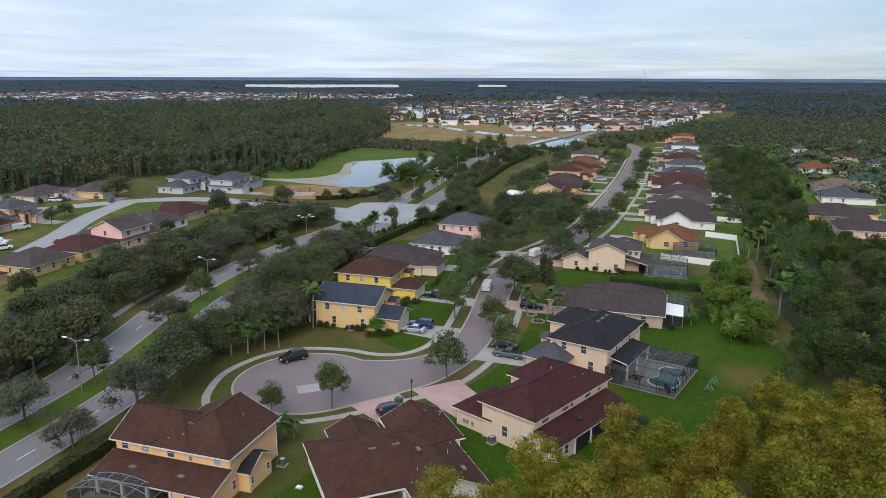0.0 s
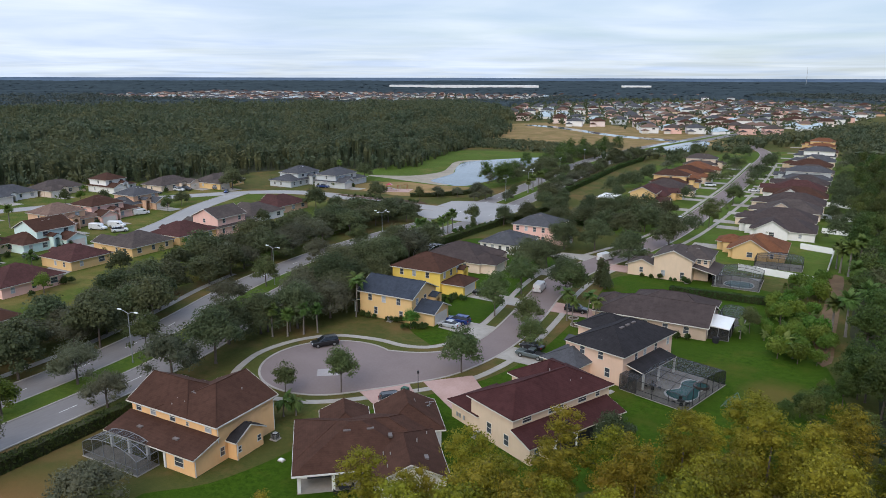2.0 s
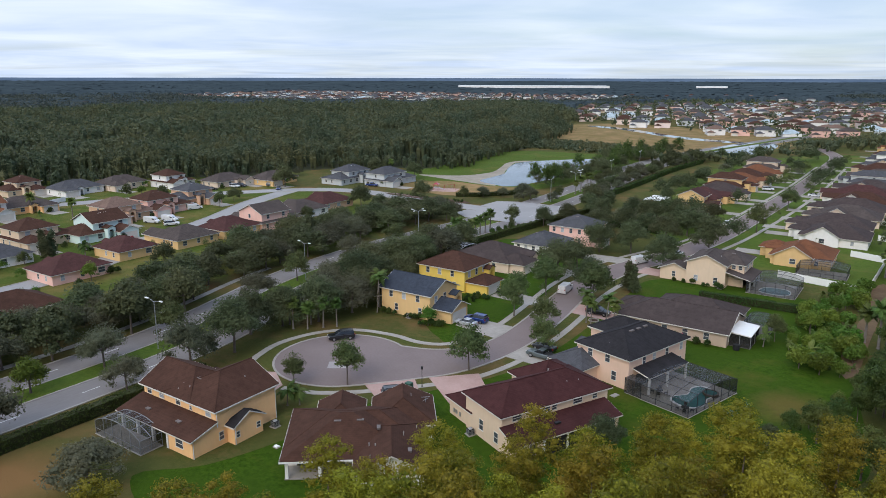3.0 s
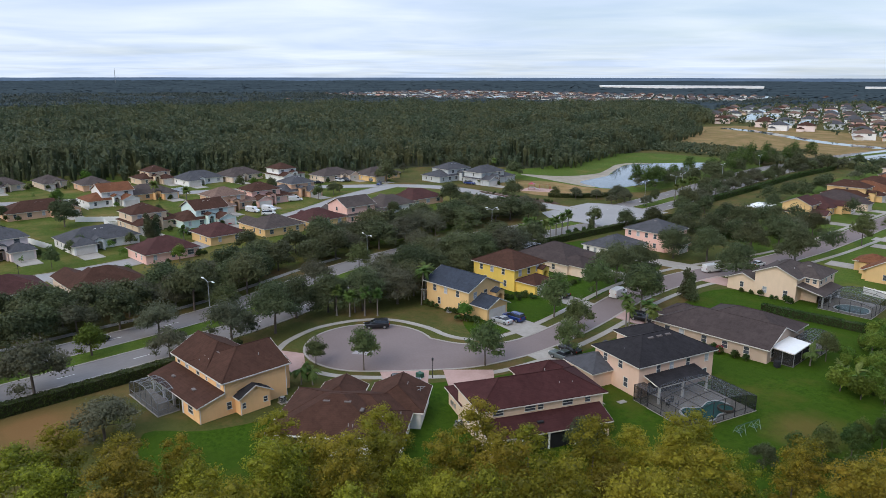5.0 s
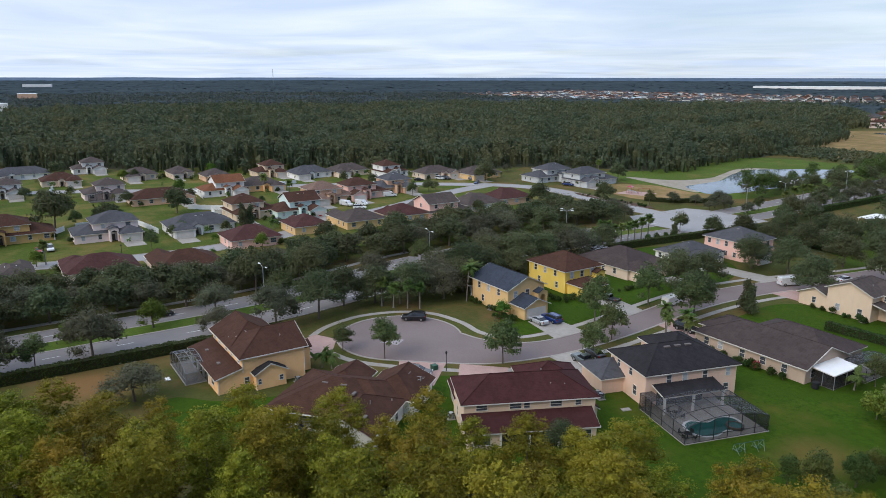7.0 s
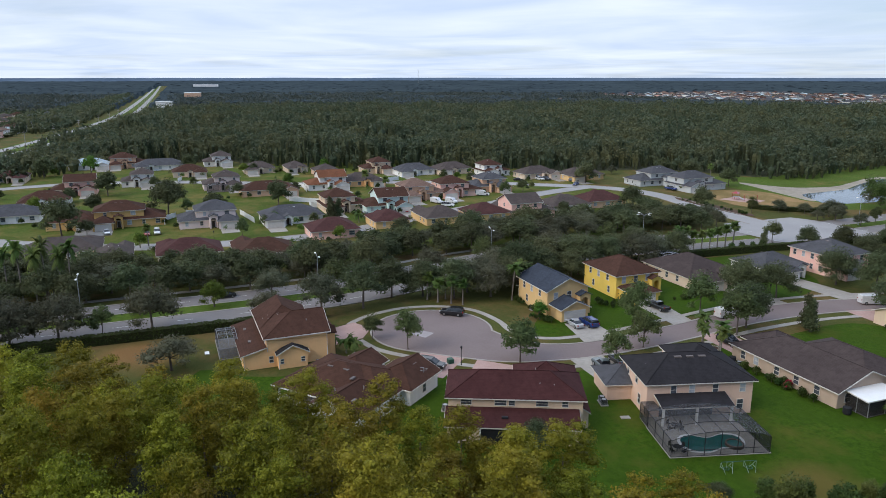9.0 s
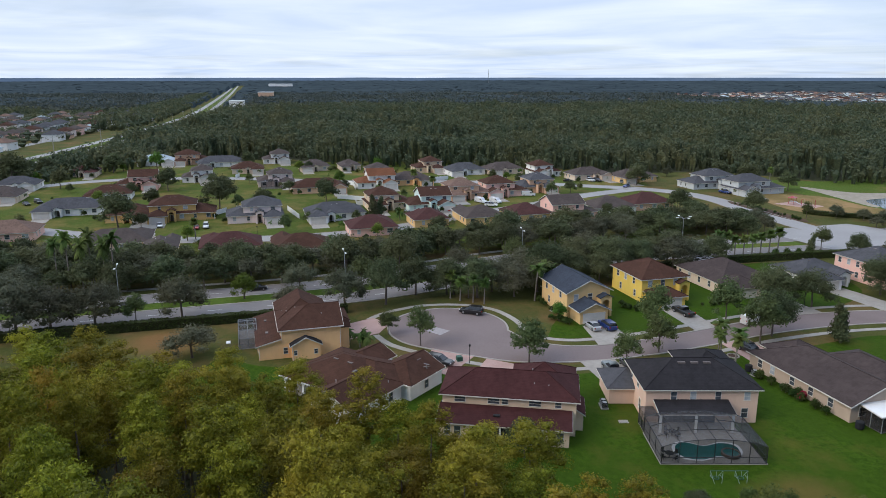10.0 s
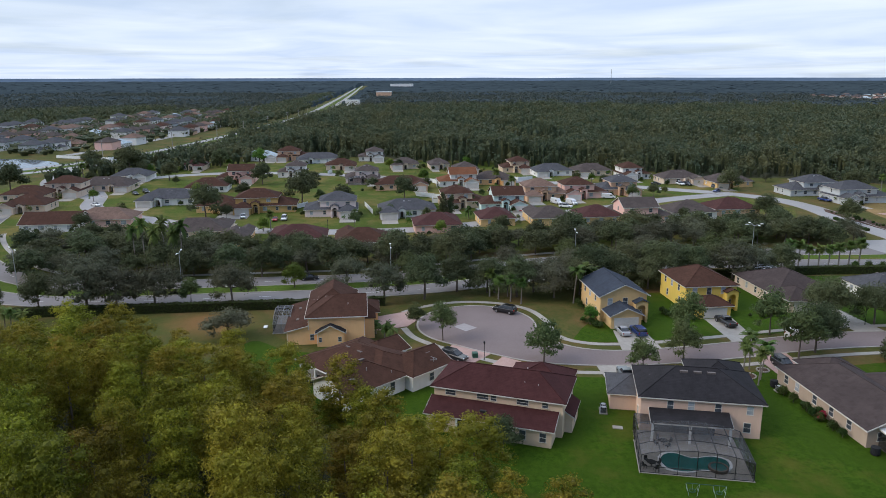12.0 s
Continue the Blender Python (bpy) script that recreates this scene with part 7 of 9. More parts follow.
for x, y, k, s in ((-32.4, 157, "oak", 0.95), (-45.0, 178, "oak", 1.0), (-46, 168, "oak", 1.1), (-27.6, 168, "column", 1.05), (-39.8, 203, "oak", 1.2), (-27.1, 192.5, "oak", 1.35), (-48, 200, "oak", 1.0), (-36, 222, "oak", 1.15), (-33.5, 236, "oak", 1.1), (-31.6, 258, "oak", 1.0), (-21.6, 216, "oak", 1.3), (-42, 255, "oak", 1.1), (-48.4, 245, "oak", 1.1), (-16.4, 254, "street", 1.35), (-15.4, 304, "street", 1.3), (2.1, 246, "column", 0.7), (19.6, 286, "oak", 0.8), (-57, 222, "oak", 1.0), (-52, 231, "oak", 1.05)):
    plant(k, x, y, s, "street trees")
for x, y in ((-67.5, 124.5), (-68.5, 126.5), (-65.8, 121.6)):
    plant("palm", x, y, 0.95, "palms by the house")
for x, y in ((-73, 104), (-70.6, 105.6), (-68.6, 108), (-66.8, 110), (-72.0, 108)):
    plant("sabal", x, y, 0.85, "palms on the verge")
for k in range(9):
    plant("sabal", -89.6 + 0.2 * k, 184 + 2.7 * k, 1.0, "row of palms at the crossing")
    plant("bush", -85.6 + 0.5 * k, 203 + 3.4 * k, 1.25 if k < 4 else 0.8, "round clipped bushes by the hedge")
plant("street", -88.2, 221, 1.05, "trees at the crossing")
plant("column", -84.5, 214, 0.8, "trees at the crossing")
for x, y, k, s in ((-125, 262, "grey", 0.62), (-119, 268, "grey", 0.6), (-112, 276, "grey", 0.7), (-108, 262, "grey", 0.55), (-113, 222, "grey", 0.75), (-119, 217, "grey", 0.85), (-126, 214, "grey", 0.85), (-134, 212, "grey", 0.8), (-141, 214, "far_oak", 0.7), (-96, 268, "grey", 0.6), (-97, 276, "street", 0.8), (-97, 292, "sabal", 1.0), (-98, 300, "sabal", 1.1), (-98, 306, "sabal", 1.0), (-99, 313, "sabal", 1.1), (-99, 322, "far_oak", 0.7), (-100, 336, "far_oak", 0.75), (-101, 350, "far_oak", 0.75)):
    plant(k, x, y, s, "trees at the crossing")
BROWN = random.Random(15)
for k in range(26):
    plant("bush", BROWN.uniform(-160, -126), 247.5 + BROWN.uniform(-1.2, 1.2), BROWN.uniform(0.45, 0.8), "low shrubs on the street island")
for x, y in ((-105, 17), (-103, 20), (-101, 23), (-104, 25), (-100, 28), (-98.5, 30)):
    plant("palm", x, y, 1.0, "palms on the verge", 0.0, 1.7)
for k in range(5):
    plant("palm", -62 + 1.5 * k, 3 + 2.0 * k, 0.7, "palms at the corner")
for x, y in ((-20, 139), (-22, 140.5), (-24.5, 138.8), (-26.4, 141.0)):
    plant("palm", x, y, 0.8, "palms beside the driveway")
for x, y, sc in ((22.7, 211, 1.25), (24.6, 208, 1.35), (27.1, 212.7, 1.3), (21.8, 215.4, 1.1), (21.8, 160.6, 1.3), (24.2, 158.4, 1.35), (27.6, 167, 1.25), (25.4, 186, 1.2)):
    plant("sabal", x, y, sc, "palms beside the bare path")
plant("column", -26.0, 167.0, 0.95)
for x, y in ((-48.6, 79.2), (-47.2, 80.4), (-51.4, 77.6)):
    plant("small_palm", x, y, 1.1, "garden palms")
plant("oak", -3.2, 93.4, 0.72)
plant("fresh", -52.0, 121.0, 0.6)
# shrubs and small trees where the lawn meets the wood, and beside the tan house's porch
for x, y, k, s in ((18.5, 116.5, "wood", 0.34), (21.5, 119, "wood", 0.42), (24, 123, "wood", 0.46), (21.2, 123.5, "wood", 0.3), (26, 127.5, "wood", 0.5), (16.6, 112.5, "wood", 0.36), (14.6, 107.5, "oak", 0.45), (20, 112.5, "wood", 0.5), (23.8, 132, "wood", 0.4), (7.6, 151.4, "street", 0.78), (12.5, 160, "fresh", 0.72), (15.5, 152, "fresh", 0.6), (6.4, 147.2, "small_palm", 1.15), (16, 141, "small_palm", 1.3), (14.5, 144, "small_palm", 1.2)):
    plant(k, x, y, s, "shrubs at the lawn's edge")
# garden bushes at the house walls
BUSH = random.Random(8)
for x0, y0, x1, y1, n in ((-65, 122.3, -54, 122.6, 7), (-53.2, 119.8, -48.5, 122.6, 6), (-57, 138, -52, 140, 5), (-18, 140.8, -2, 141.4, 9), (-56, 141.8, -50, 143, 5), (-21, 182, -8, 181, 7), (-52, 155, -52, 162, 5)):
    for k in range(n):
        t = (k + BUSH.random()) / n
        plant("bush", x0 + (x1 - x0) * t, y0 + (y1 - y0) * t, BUSH.uniform(0.55, 1.0), "garden bushes")
# neighbourhood trees
for x, y, sc in ((-175.1, 20.3, 1.3), (-245.4, 16, 0.81), (-218, 26.9, 0.84), (-257.6, 29.3, 1.3), (-291.5, -39.8, 1.6), (-298.1, -59.4, 1.5), (-276.6, -17.4, 1.09), (-328.6, -2.9, 1.3), (-319.7, -12.7, 1.07), (-322.3, -33.3, 1.08), (-198.8, 52, 1.4), (-196.9, 68.1, 1.07), (-209.9, 92.7, 1.2), (-272.4, 47.8, 0.68), (-233.1, 185.2, 0.69), (-215, 236.1, 1.1), (-153.3, 217.5, 0.96), (-140.6, 239.7, 1), (-151, 186.1, 0.6), (-240.6, -74, 1.6), (-306.2, 95.2, 0.67), (-202, 286, 1.25), (-214, 280, 1.2), (-183, 292, 1.1)):
    plant("far_oak", x, y, sc, "neighbourhood trees")
for x, y, sc in ((-257.6, 104.8, 1.02), (-151.3, 43.2, 0.71), (-227.7, 6.2, 0.79), (-218.3, -32.6, 0.8), (-306.8, 90.6, 0.97), (-336.5, 17.6, 1.5), (-139, 100, 0.7)):
    plant("fresh", x, y, sc, "neighbourhood trees")
for x, y, sc in ((-155, 72.8, 0.86), (-167.7, 81.4, 0.76), (-171.5, 85.2, 0.77), (-167.8, 98.1, 0.63), (-179.8, -9.5, 0.91), (-211.1, -6.6, 0.76), (-270.4, 64.3, 0.87), (-206.6, 202.7, 0.61), (-163.9, 139.2, 0.56), (-243.2, 175.5, 0.84), (-128, 252, 0.9)):
    plant("street", x, y, sc, "neighbourhood trees")
for x, y, sc in ((-285.9, -60.5, 1.28), (-152.8, 45.5, 0.87), (-242.5, 137.1, 1.3), (-219, 139.4, 1.12), (-204, 300, 1)):
    plant("sabal", x, y, sc, "neighbourhood trees")
for x, y, sc in ((-139.8, 214.7, 0.68), (-237.5, 266.3, 0.64), (-122, 218, 0.9), (-112, 272, 0.9)):
    plant("grey", x, y, sc, "neighbourhood trees")
for x, y, sc in ((-169.2, 104.3, 1.22), (-170.5, 107, 1)):
    plant("column", x, y, sc, "neighbourhood trees")
for x, y, sc in ((-163.9, 112.7, 1.4), (-186, 118, 1.2)):
    plant("small_palm", x, y, sc, "neighbourhood trees")
SHRUB = random.Random(22)
shrubs = []
for o in [q for q in scene.collection.objects if q.parent is None and q.name.startswith("house") and -345 < q.location.x < -120]:
    for _ in range(4):
        a, d = SHRUB.uniform(0, 6.28), SHRUB.uniform(9.5, 12.5)
        shrubs.append((SHRUB.choice(("bush", "bush", "street", "fresh")), o.location.x + d * math.cos(a), o.location.y + d * math.sin(a), SHRUB.uniform(0.5, 0.7)))
shrubs = [(k, x, y, sc * (2.0 if k == "bush" else 0.75)) for k, x, y, sc in shrubs if min((p.x - x) ** 2 + (p.y - y) ** 2 for p in LOOP[::2] + ENTRY[::2]) > 30]
grove("garden shrubs and small trees round the neighbourhood houses", shrubs)
NB = random.Random(21)
for k in range(70):
    for _ in range(30):
        x, y = NB.uniform(-345, -125), NB.uniform(-85, 215)
        near_house = any(o.parent is None and o.name.startswith("house") and (o.location.x - x) ** 2 + (o.location.y - y) ** 2 < 11.0 ** 2 for o in scene.collection.objects)
        near_road = any((p.x - x) ** 2 + (p.y - y) ** 2 < 36 for p in LOOP[::2] + ENTRY[::2])
        if not near_house and not near_road:
            plant(NB.choice(("far_oak", "street", "fresh", "bush", "small_palm", "far_oak")), x, y, NB.choice((0.55, 0.65, 0.75, 0.9)), "neighbourhood trees")
            break
scatter(("far_oak", "grey"), [(-89, 290), (-76, 258), (-70, 268), (-74, 282), (-82, 288), (-87, 330), (-88, 420), (-80, 470), (-94, 440), (-93, 340)], 6.0, 0.7, 1.0, 31, "trees beyond the crossing")
pond_rnd = random.Random(32)
pond_spots = []
while len(pond_spots) < 105:
    x, y = pond_rnd.uniform(-145, -106), pond_rnd.uniform(296, 500)
    if inside(x, y, [(-131, 316), (-126, 300), (-113, 296), (-110, 350), (-114, 420), (-106, 490), (-118, 498), (-144, 450), (-134, 410), (-127, 350)]):
        pond_spots.append((pond_rnd.choice(("far_oak", "wood", "far_oak", "grey")), x, y, pond_rnd.uniform(0.65, 1.0)))
grove("dense trees beside the pond", pond_spots)

YARD = random.Random(33)
yard_spots = []
for k in range(84):
    for _ in range(30):
        x, y = YARD.choice(((YARD.uniform(-42, -27), YARD.uniform(280, 500)), (YARD.uniform(-64, -56), YARD.uniform(290, 500)), (YARD.uniform(19, 26), YARD.uniform(240, 540)), (YARD.uniform(-58, -32), YARD.uniform(232, 270))))
        near_house = any(o.parent is None and o.name.startswith("house") and abs(o.location.x - x) < 13 and abs(o.location.y - y) < 9 for o in scene.collection.objects)
        near_road = any((p.x - x) ** 2 + (p.y - y) ** 2 < 30 for p in STREET[::2]) or any((p.x - x) ** 2 + (p.y - y) ** 2 < 130 for p in BOULEVARD[::3])
        if not near_house and not near_road:
            yard_spots.append((YARD.choice(("far_oak", "far_oak", "street", "far_oak", "grey")), x, y, YARD.uniform(0.7, 1.05)))
            break
for x, y, k, s in ((-122, 226, "grey", 0.9), (-106, 268, "grey", 0.8), (-60, 226, "oak", 0.9), (-73, 232, "oak", 1.0), (-78, 224, "oak", 0.9), (-66, 244, "oak", 1.0), (-56, 250, "oak", 1.0), (-72, 252, "oak", 0.9)):
    plant(k, x, y, s, "yard trees")

for k in range(26):
    for side in (-6.2, 6.2):
        p = side_line(STREET, side)[min(len(STREET) - 1, 3 + 4 * k)] if 3 + 4 * k < len(STREET) else None
        if p is not None and p.y < 500 and YARD.random() < (0.20 if side > 0 or p.y < 300 else 0.55):
            yard_spots.append((YARD.choice(("far_oak", "street", "far_oak")), p.x + YARD.uniform(-0.6, 0.6), p.y + YARD.uniform(-3, 3), YARD.uniform(0.8, 1.15)))
grove("trees in the yards along the far street", yard_spots)

# hedges
hedge("hedge", "long clipped dark green hedge beside the boulevard", smooth_line([(-70.2, 2), (-70, 20), (-69.8, 40), (-69.6, 57), (-69.4, 70), (-69.6, 80)], 2), 1.7, 1.9)
hedge("hedge", "long clipped dark green hedge behind the gardens", smooth_line([(-80.5, 152), (-82, 170), (-82, 190), (-80, 215), (-77, 240), (-74, 262)], 2), 1.6, 2.0)
hedge("hedge", "clipped green hedge between two gardens", smooth_line([(-12, 171.5), (0, 172.2), (9, 172.6)], 2), 1.4, 1.7)
hedge("hedge", "low clipped hedge at the pond's lawn", smooth_line([(-136, 258), (-128, 264), (-119, 277), (-121, 287), (-124, 293)], 2), 1.8, 1.6)
hedge("hedge", "long clipped dark green hedge beside the far boulevard", smooth_line([(-62, 238), (-52, 236), (-42, 234)], 2), 1.6, 1.9)
hedge("hedge", "long clipped dark green hedge beside the far boulevard", smooth_line([(-83, 290), (-84, 338), (-86, 390), (-84, 440)], 3), 1.8, 2.2, density=14, size=0.22)
hedge("hedge", "low clipped hedge on the street island", smooth_line([(-148, 240), (-138, 238.6), (-128, 238)], 2), 1.2, 0.9)

# large woods
woods("woodland", "mixed dark green and olive woodland canopy", [(-250, 280), (-240, 304), (-214, 322), (-190, 330), (-182, 345), (-196, 385), (-204, 420), (-212, 470), (-226, 545), (-246, 620), (-330, 680), (-330, 420), (-400, 200), (-460, 60), (-385, -10), (-373, 10), (-372, 62), (-366, 92), (-332, 104), (-320, 130), (-303, 148), (-300, 168), (-290, 184), (-286, 200), (-272, 212), (-264, 232), (-252, 258)], 5.2, 7.0, 17.5, 52, 0.54, 41, LEAF_WOODS)
woods("woodland", "deep woodland canopy seen over its near edge", [(-330, 650), (-330, 420), (-400, 200), (-430, -24), (-470, -22), (-657, 10), (-900, 36), (-960, 250), (-820, 680), (-540, 1050), (-400, 940), (-300, 760)], 6.8, 8.0, 19.0, 26, 0.80, 42, LEAF_WOODS)
woods("woodland", "belt of trees beside the meadow", [(-130, 440), (-105, 450), (-70, 500), (-58, 560), (-30, 640), (10, 760), (100, 900), (300, 900), (260, 500), (180, 420), (130, 520), (60, 560), (30, 540), (0, 600), (-30, 560), (-60, 490), (-90, 430)], 7.0, 6.0, 12.0, 22, 0.66, 43, LEAF_WOODS)
woods("woodland", "scrub between the meadow and the pond", [(-225, 455), (-180, 462), (-150, 452), (-120, 470), (-150, 500), (-200, 520), (-230, 500)], 4.5, 2.5, 5.5, 22, 0.6, 44, LEAF_WOODS)
woods("woodland", "trees between the highway and the houses", [(-375, -40), (-300, -66), (-260, -78), (-300, -30), (-330, 0), (-372, 30), (-440, 30), (-430, -20)], 6.0, 8.0, 14.0, 22, 0.7, 45, LEAF_WOODS)
woods("woodland", "dark woodland behind the far gardens", [(76, 150), (76, 200), (140, 232), (220, 240), (240, 130), (120, 110)], 6.2, 6.0, 10.0, 14, 0.75, 46, LEAF_WOODS)
woods("woodland", "garden trees among the houses behind the wood", [(30, 470), (52, 400), (60, 310), (130, 300), (230, 420), (230, 660), (40, 660), (30, 560)], 15.0, 5.0, 8.5, 44, 0.75, 47, LEAF_WOODS)

# ---- pool cages ----
def rise_at(kind, t, s, low, high):
    """Height of a cage roof: an arch over the length (t), or a quarter arch up to the house (s)."""
    if kind == "barrel":
        return low + (high - low) * (1 - (2 * t - 1) ** 2) ** 0.8
    return low + (high - low) * math.sin(s * math.pi / 2)


def pool_cage(m, w, d, low, high, kind, bays, rows, label, frame_mat=None, front_open=False):
    """A screened pool enclosure, w long and d deep; its far side (y = d) leans on the house."""
    mat = frame_mat or BLACK_METAL
    root = thing("pool_cage", label, "enclosure", m)
    part("deck", mesh_of("deck", *box_vf(-0.15, w + 0.15, -0.15, d, -0.05, 0.09), CONCRETE), root, "pale concrete deck")
    xs = [w * i / bays for i in range(bays + 1)]
    ys = [d * j / rows for j in range(rows + 1)]

    def top(x, y):
        return rise_at(kind, x / w, y / d, low, high)

    b = 0.055
    for x in xs:
        bar("post", (x, 0, 0.05), (x, 0, top(x, 0)), b, mat, root)
    for y in ys[1:]:
        for x in (0, w):
            bar("post", (x, y, 0.05), (x, y, top(x, y)), b, mat, root)
    for x in xs:
        v, f = tube_vf([(x, d * k / 8, top(x, d * k / 8) + 0.02) for k in range(9)], [b] * 9, 4)
        part("rafter", mesh_of("rafter", v, f, mat), root)
    for y in ys:
        v, f = tube_vf([(w * k / 12, y, top(w * k / 12, y) + 0.02) for k in range(13)], [b] * 13, 4)
        part("purlin", mesh_of("purlin", v, f, mat), root)
    for z in (0.12, 0.95):
        bar("rail", (0, 0, z), (w, 0, z), b * 0.8, mat, root)
        for x in (0, w):
            bar("rail", (x, 0, z), (x, d, z), b * 0.8, mat, root)
    v, f = [], []
    n1, n2 = 14, 8
    for i in range(n1 + 1):
        for j in range(n2 + 1):
            x, y = w * i / n1, d * j / n2
            v.append((x, y, top(x, y)))
    f = [(i * (n2 + 1) + j, (i + 1) * (n2 + 1) + j, (i + 1) * (n2 + 1) + j + 1, i * (n2 + 1) + j + 1) for i in range(n1) for j in range(n2)]
    part("roof_screen", mesh_of("roof_screen", v, f, SCREEN_ROOF), root, "fine grey insect screen")
    for x in (0, w):
        v = [(x, d * j / n2, 0.1) for j in range(n2 + 1)] + [(x, d * j / n2, top(x, d * j / n2)) for j in range(n2 + 1)]
        part("side_screen", mesh_of("side_screen", v, [(j, j + 1, n2 + 2 + j, n2 + 1 + j) for j in range(n2)], SCREEN), root)
    v = [(w * i / n1, 0, 0.1) for i in range(n1 + 1)] + [(w * i / n1, 0, top(w * i / n1, 0)) for i in range(n1 + 1)]
    part("front_screen", mesh_of("front_screen", v, [(i, i + 1, n1 + 2 + i, n1 + 1 + i) for i in range(n1)], SCREEN), root)
    return root


def pool(m, pts, label, spa=None):
    root = thing("swimming_pool", label, "pool", m)
    out = rounded(pts, step=0.6)
    n = len(out)
    cx, cy = sum(p[0] for p in out) / n, sum(p[1] for p in out) / n
    big = [(cx + (x - cx) * 1.09 + 0.0, cy + (y - cy) * 1.12) for x, y in out]
    v = [(x, y, 0.10) for x, y in out] + [(x, y, 0.17) for x, y in out] + [(x, y, 0.17) for x, y in big] + [(x, y, 0.10) for x, y in big]
    f = []
    for i in range(n):
        j = (i + 1) % n
        f += [(i, j, n + j, n + i), (n + i, n + j, 2 * n + j, 2 * n + i), (2 * n + i, 2 * n + j, 3 * n + j, 3 * n + i)]
    part("coping", mesh_of("coping", v, f, WHITE), root, "white pool edge")
    slab("pool_surface", out, 0.13, POOL, 0.02, root)
    if spa:
        sx, sy, sr = spa
        ring = [(sx + sr * math.cos(k * math.pi / 10), sy + sr * math.sin(k * math.pi / 10)) for k in range(20)]
        inner = [(sx + sr * 0.8 * math.cos(k * math.pi / 10), sy + sr * 0.8 * math.sin(k * math.pi / 10)) for k in range(20)]
        v = [(*p, 0.1) for p in ring] + [(*p, 0.5) for p in ring] + [(*p, 0.5) for p in inner] + [(*p, 0.4) for p in inner]
        f = [q for i in range(20) for q in ((i, (i + 1) % 20, 20 + (i + 1) % 20, 20 + i), (20 + i, 20 + (i + 1) % 20, 40 + (i + 1) % 20, 40 + i), (40 + i, 40 + (i + 1) % 20, 60 + (i + 1) % 20, 60 + i))]
        part("spa_wall", mesh_of("spa_wall", v, f, BARK), root, "brown stone rim of the round spa")
        slab("spa_surface", inner, 0.42, POOL, 0.02, root)
    return root


HP = pose(-7.3, 113.5, 0, 0, 0, 73.8)
pool_cage(HP @ pose(-0.5, -11.1, 0), 13.7, 8.4, 2.45, 3.5, "barrel", 6, 3, "dark barrel-roofed pool cage with insect screen")
part_cage = thing("screen_porch", "flat dark screened strip beside the patio roof", "enclosure", HP @ pose(-0.5, -2.7, 0))
part("screen", mesh_of("screen", *box_vf(0, 2.0, 0, 3.05, 2.6, 2.63), SCREEN_ROOF), part_cage)
part("screen", mesh_of("screen", *box_vf(0.0, 0.03, 0, 3.05, 0.1, 2.6), SCREEN), part_cage)
for x, y in ((0.03, 0.0), (0.03, 1.5), (0.03, 3.0)):
    bar("post", (x, y, 0), (x, y, 2.62), 0.06, BLACK_METAL, part_cage)
part("deck", mesh_of("deck", *box_vf(0, 13.5, 0, 3.05, -0.05, 0.085), CONCRETE), part_cage)
pool(HP, [(2.9, -6.3), (4.4, -5.6), (6.6, -6.6), (9.0, -5.8), (10.8, -6.4), (10.9, -8.2), (9.6, -9.6), (7.4, -9.4), (5.4, -10.2), (3.2, -9.8), (2.4, -8.0)], "teal kidney-shaped swimming pool with white edge", (9.4, -8.9, 1.25))
pool_cage(pose(-64.2, 57.6, 0), 10.6, 3.3, 2.0, 3.35, "barrel", 5, 2, "grey curved pool cage against the house", CAGE_GREY)
pool_cage(pose(-4.2, 182.2, 0) @ pose(0, 0, 0), 10.4, 12.0, 2.4, 3.2, "barrel", 5, 4, "dark pool cage behind the cream house")
pool(pose(0, 0, 0), [(-1.0, 184.2), (3.6, 184.0), (4.6, 186.4), (3.4, 189.0), (-0.6, 188.8), (-1.8, 186.4)], "blue swimming pool with pale deck")
pool_cage(pose(1.35, 151.5, 0, 0, 0, -0.6), 4.6, 8.0, 2.3, 2.9, "barrel", 3, 3, "dark screened pool cage behind the taupe house")
pool_cage(pose(-79.6, 178.6, 0, 0, 0, -90), 11.0, 4.0, 2.4, 3.6, "barrel", 5, 2, "grey barrel-roofed pool cage behind the house", GREY_METAL)
pool_cage(pose(2.6, 206.6, 0, 0, 0, 0), 11.5, 7.6, 2.3, 3.0, "barrel", 4, 3, "dark pool cage behind the orange-roofed house")
pool_cage(pose(51.0, 262.0, 0), 12.0, 8.0, 2.4, 3.0, "barrel", 4, 3, "dark pool cage behind the brown-roofed house")
pool_cage(pose(18.4, 326.0, 0), 7.0, 9.0, 2.4, 2.8, "barrel", 3, 3, "dark pool cage in a far garden")
pool_cage(pose(-250.6, 69.0, 0, 0, 0, 90), 9.0, 6.0, 2.4, 3.4, "barrel", 4, 2, "dark pool cage behind a pale house")


# ---- parked vehicles ----
vehicle("suv", "black", -61.2, 105.2, 232, "black large SUV parked in the turning circle")
vehicle("sedan", "silver", -45.8, 125.6, 180, "silver car parked on the concrete driveway")
vehicle("suv", "blue", -45.2, 128.5, 180, "dark blue SUV parked on the concrete driveway")
vehicle("pickup_truck", "black", -48.6, 148.2, 184, "black pickup truck on the driveway")
vehicle("pickup_truck", "green_grey", -25.2, 118.6, 176, "grey-green pickup truck on the driveway")
vehicle("sedan", "black", -26.6, 122.4, 172, "black car parked beside the pickup")
vehicle("suv", "black", -26.4, 147.2, 4, "black SUV on the paved driveway")
vehicle("van", "white", -39.2, 158.4, 96, "white van parked at the kerb")
vehicle("van", "white", -34.0, 194.4, 70, "white van parked along the street")
vehicle("suv", "black", -36.6, 91.2, 46, "black SUV on the pink paver driveway")
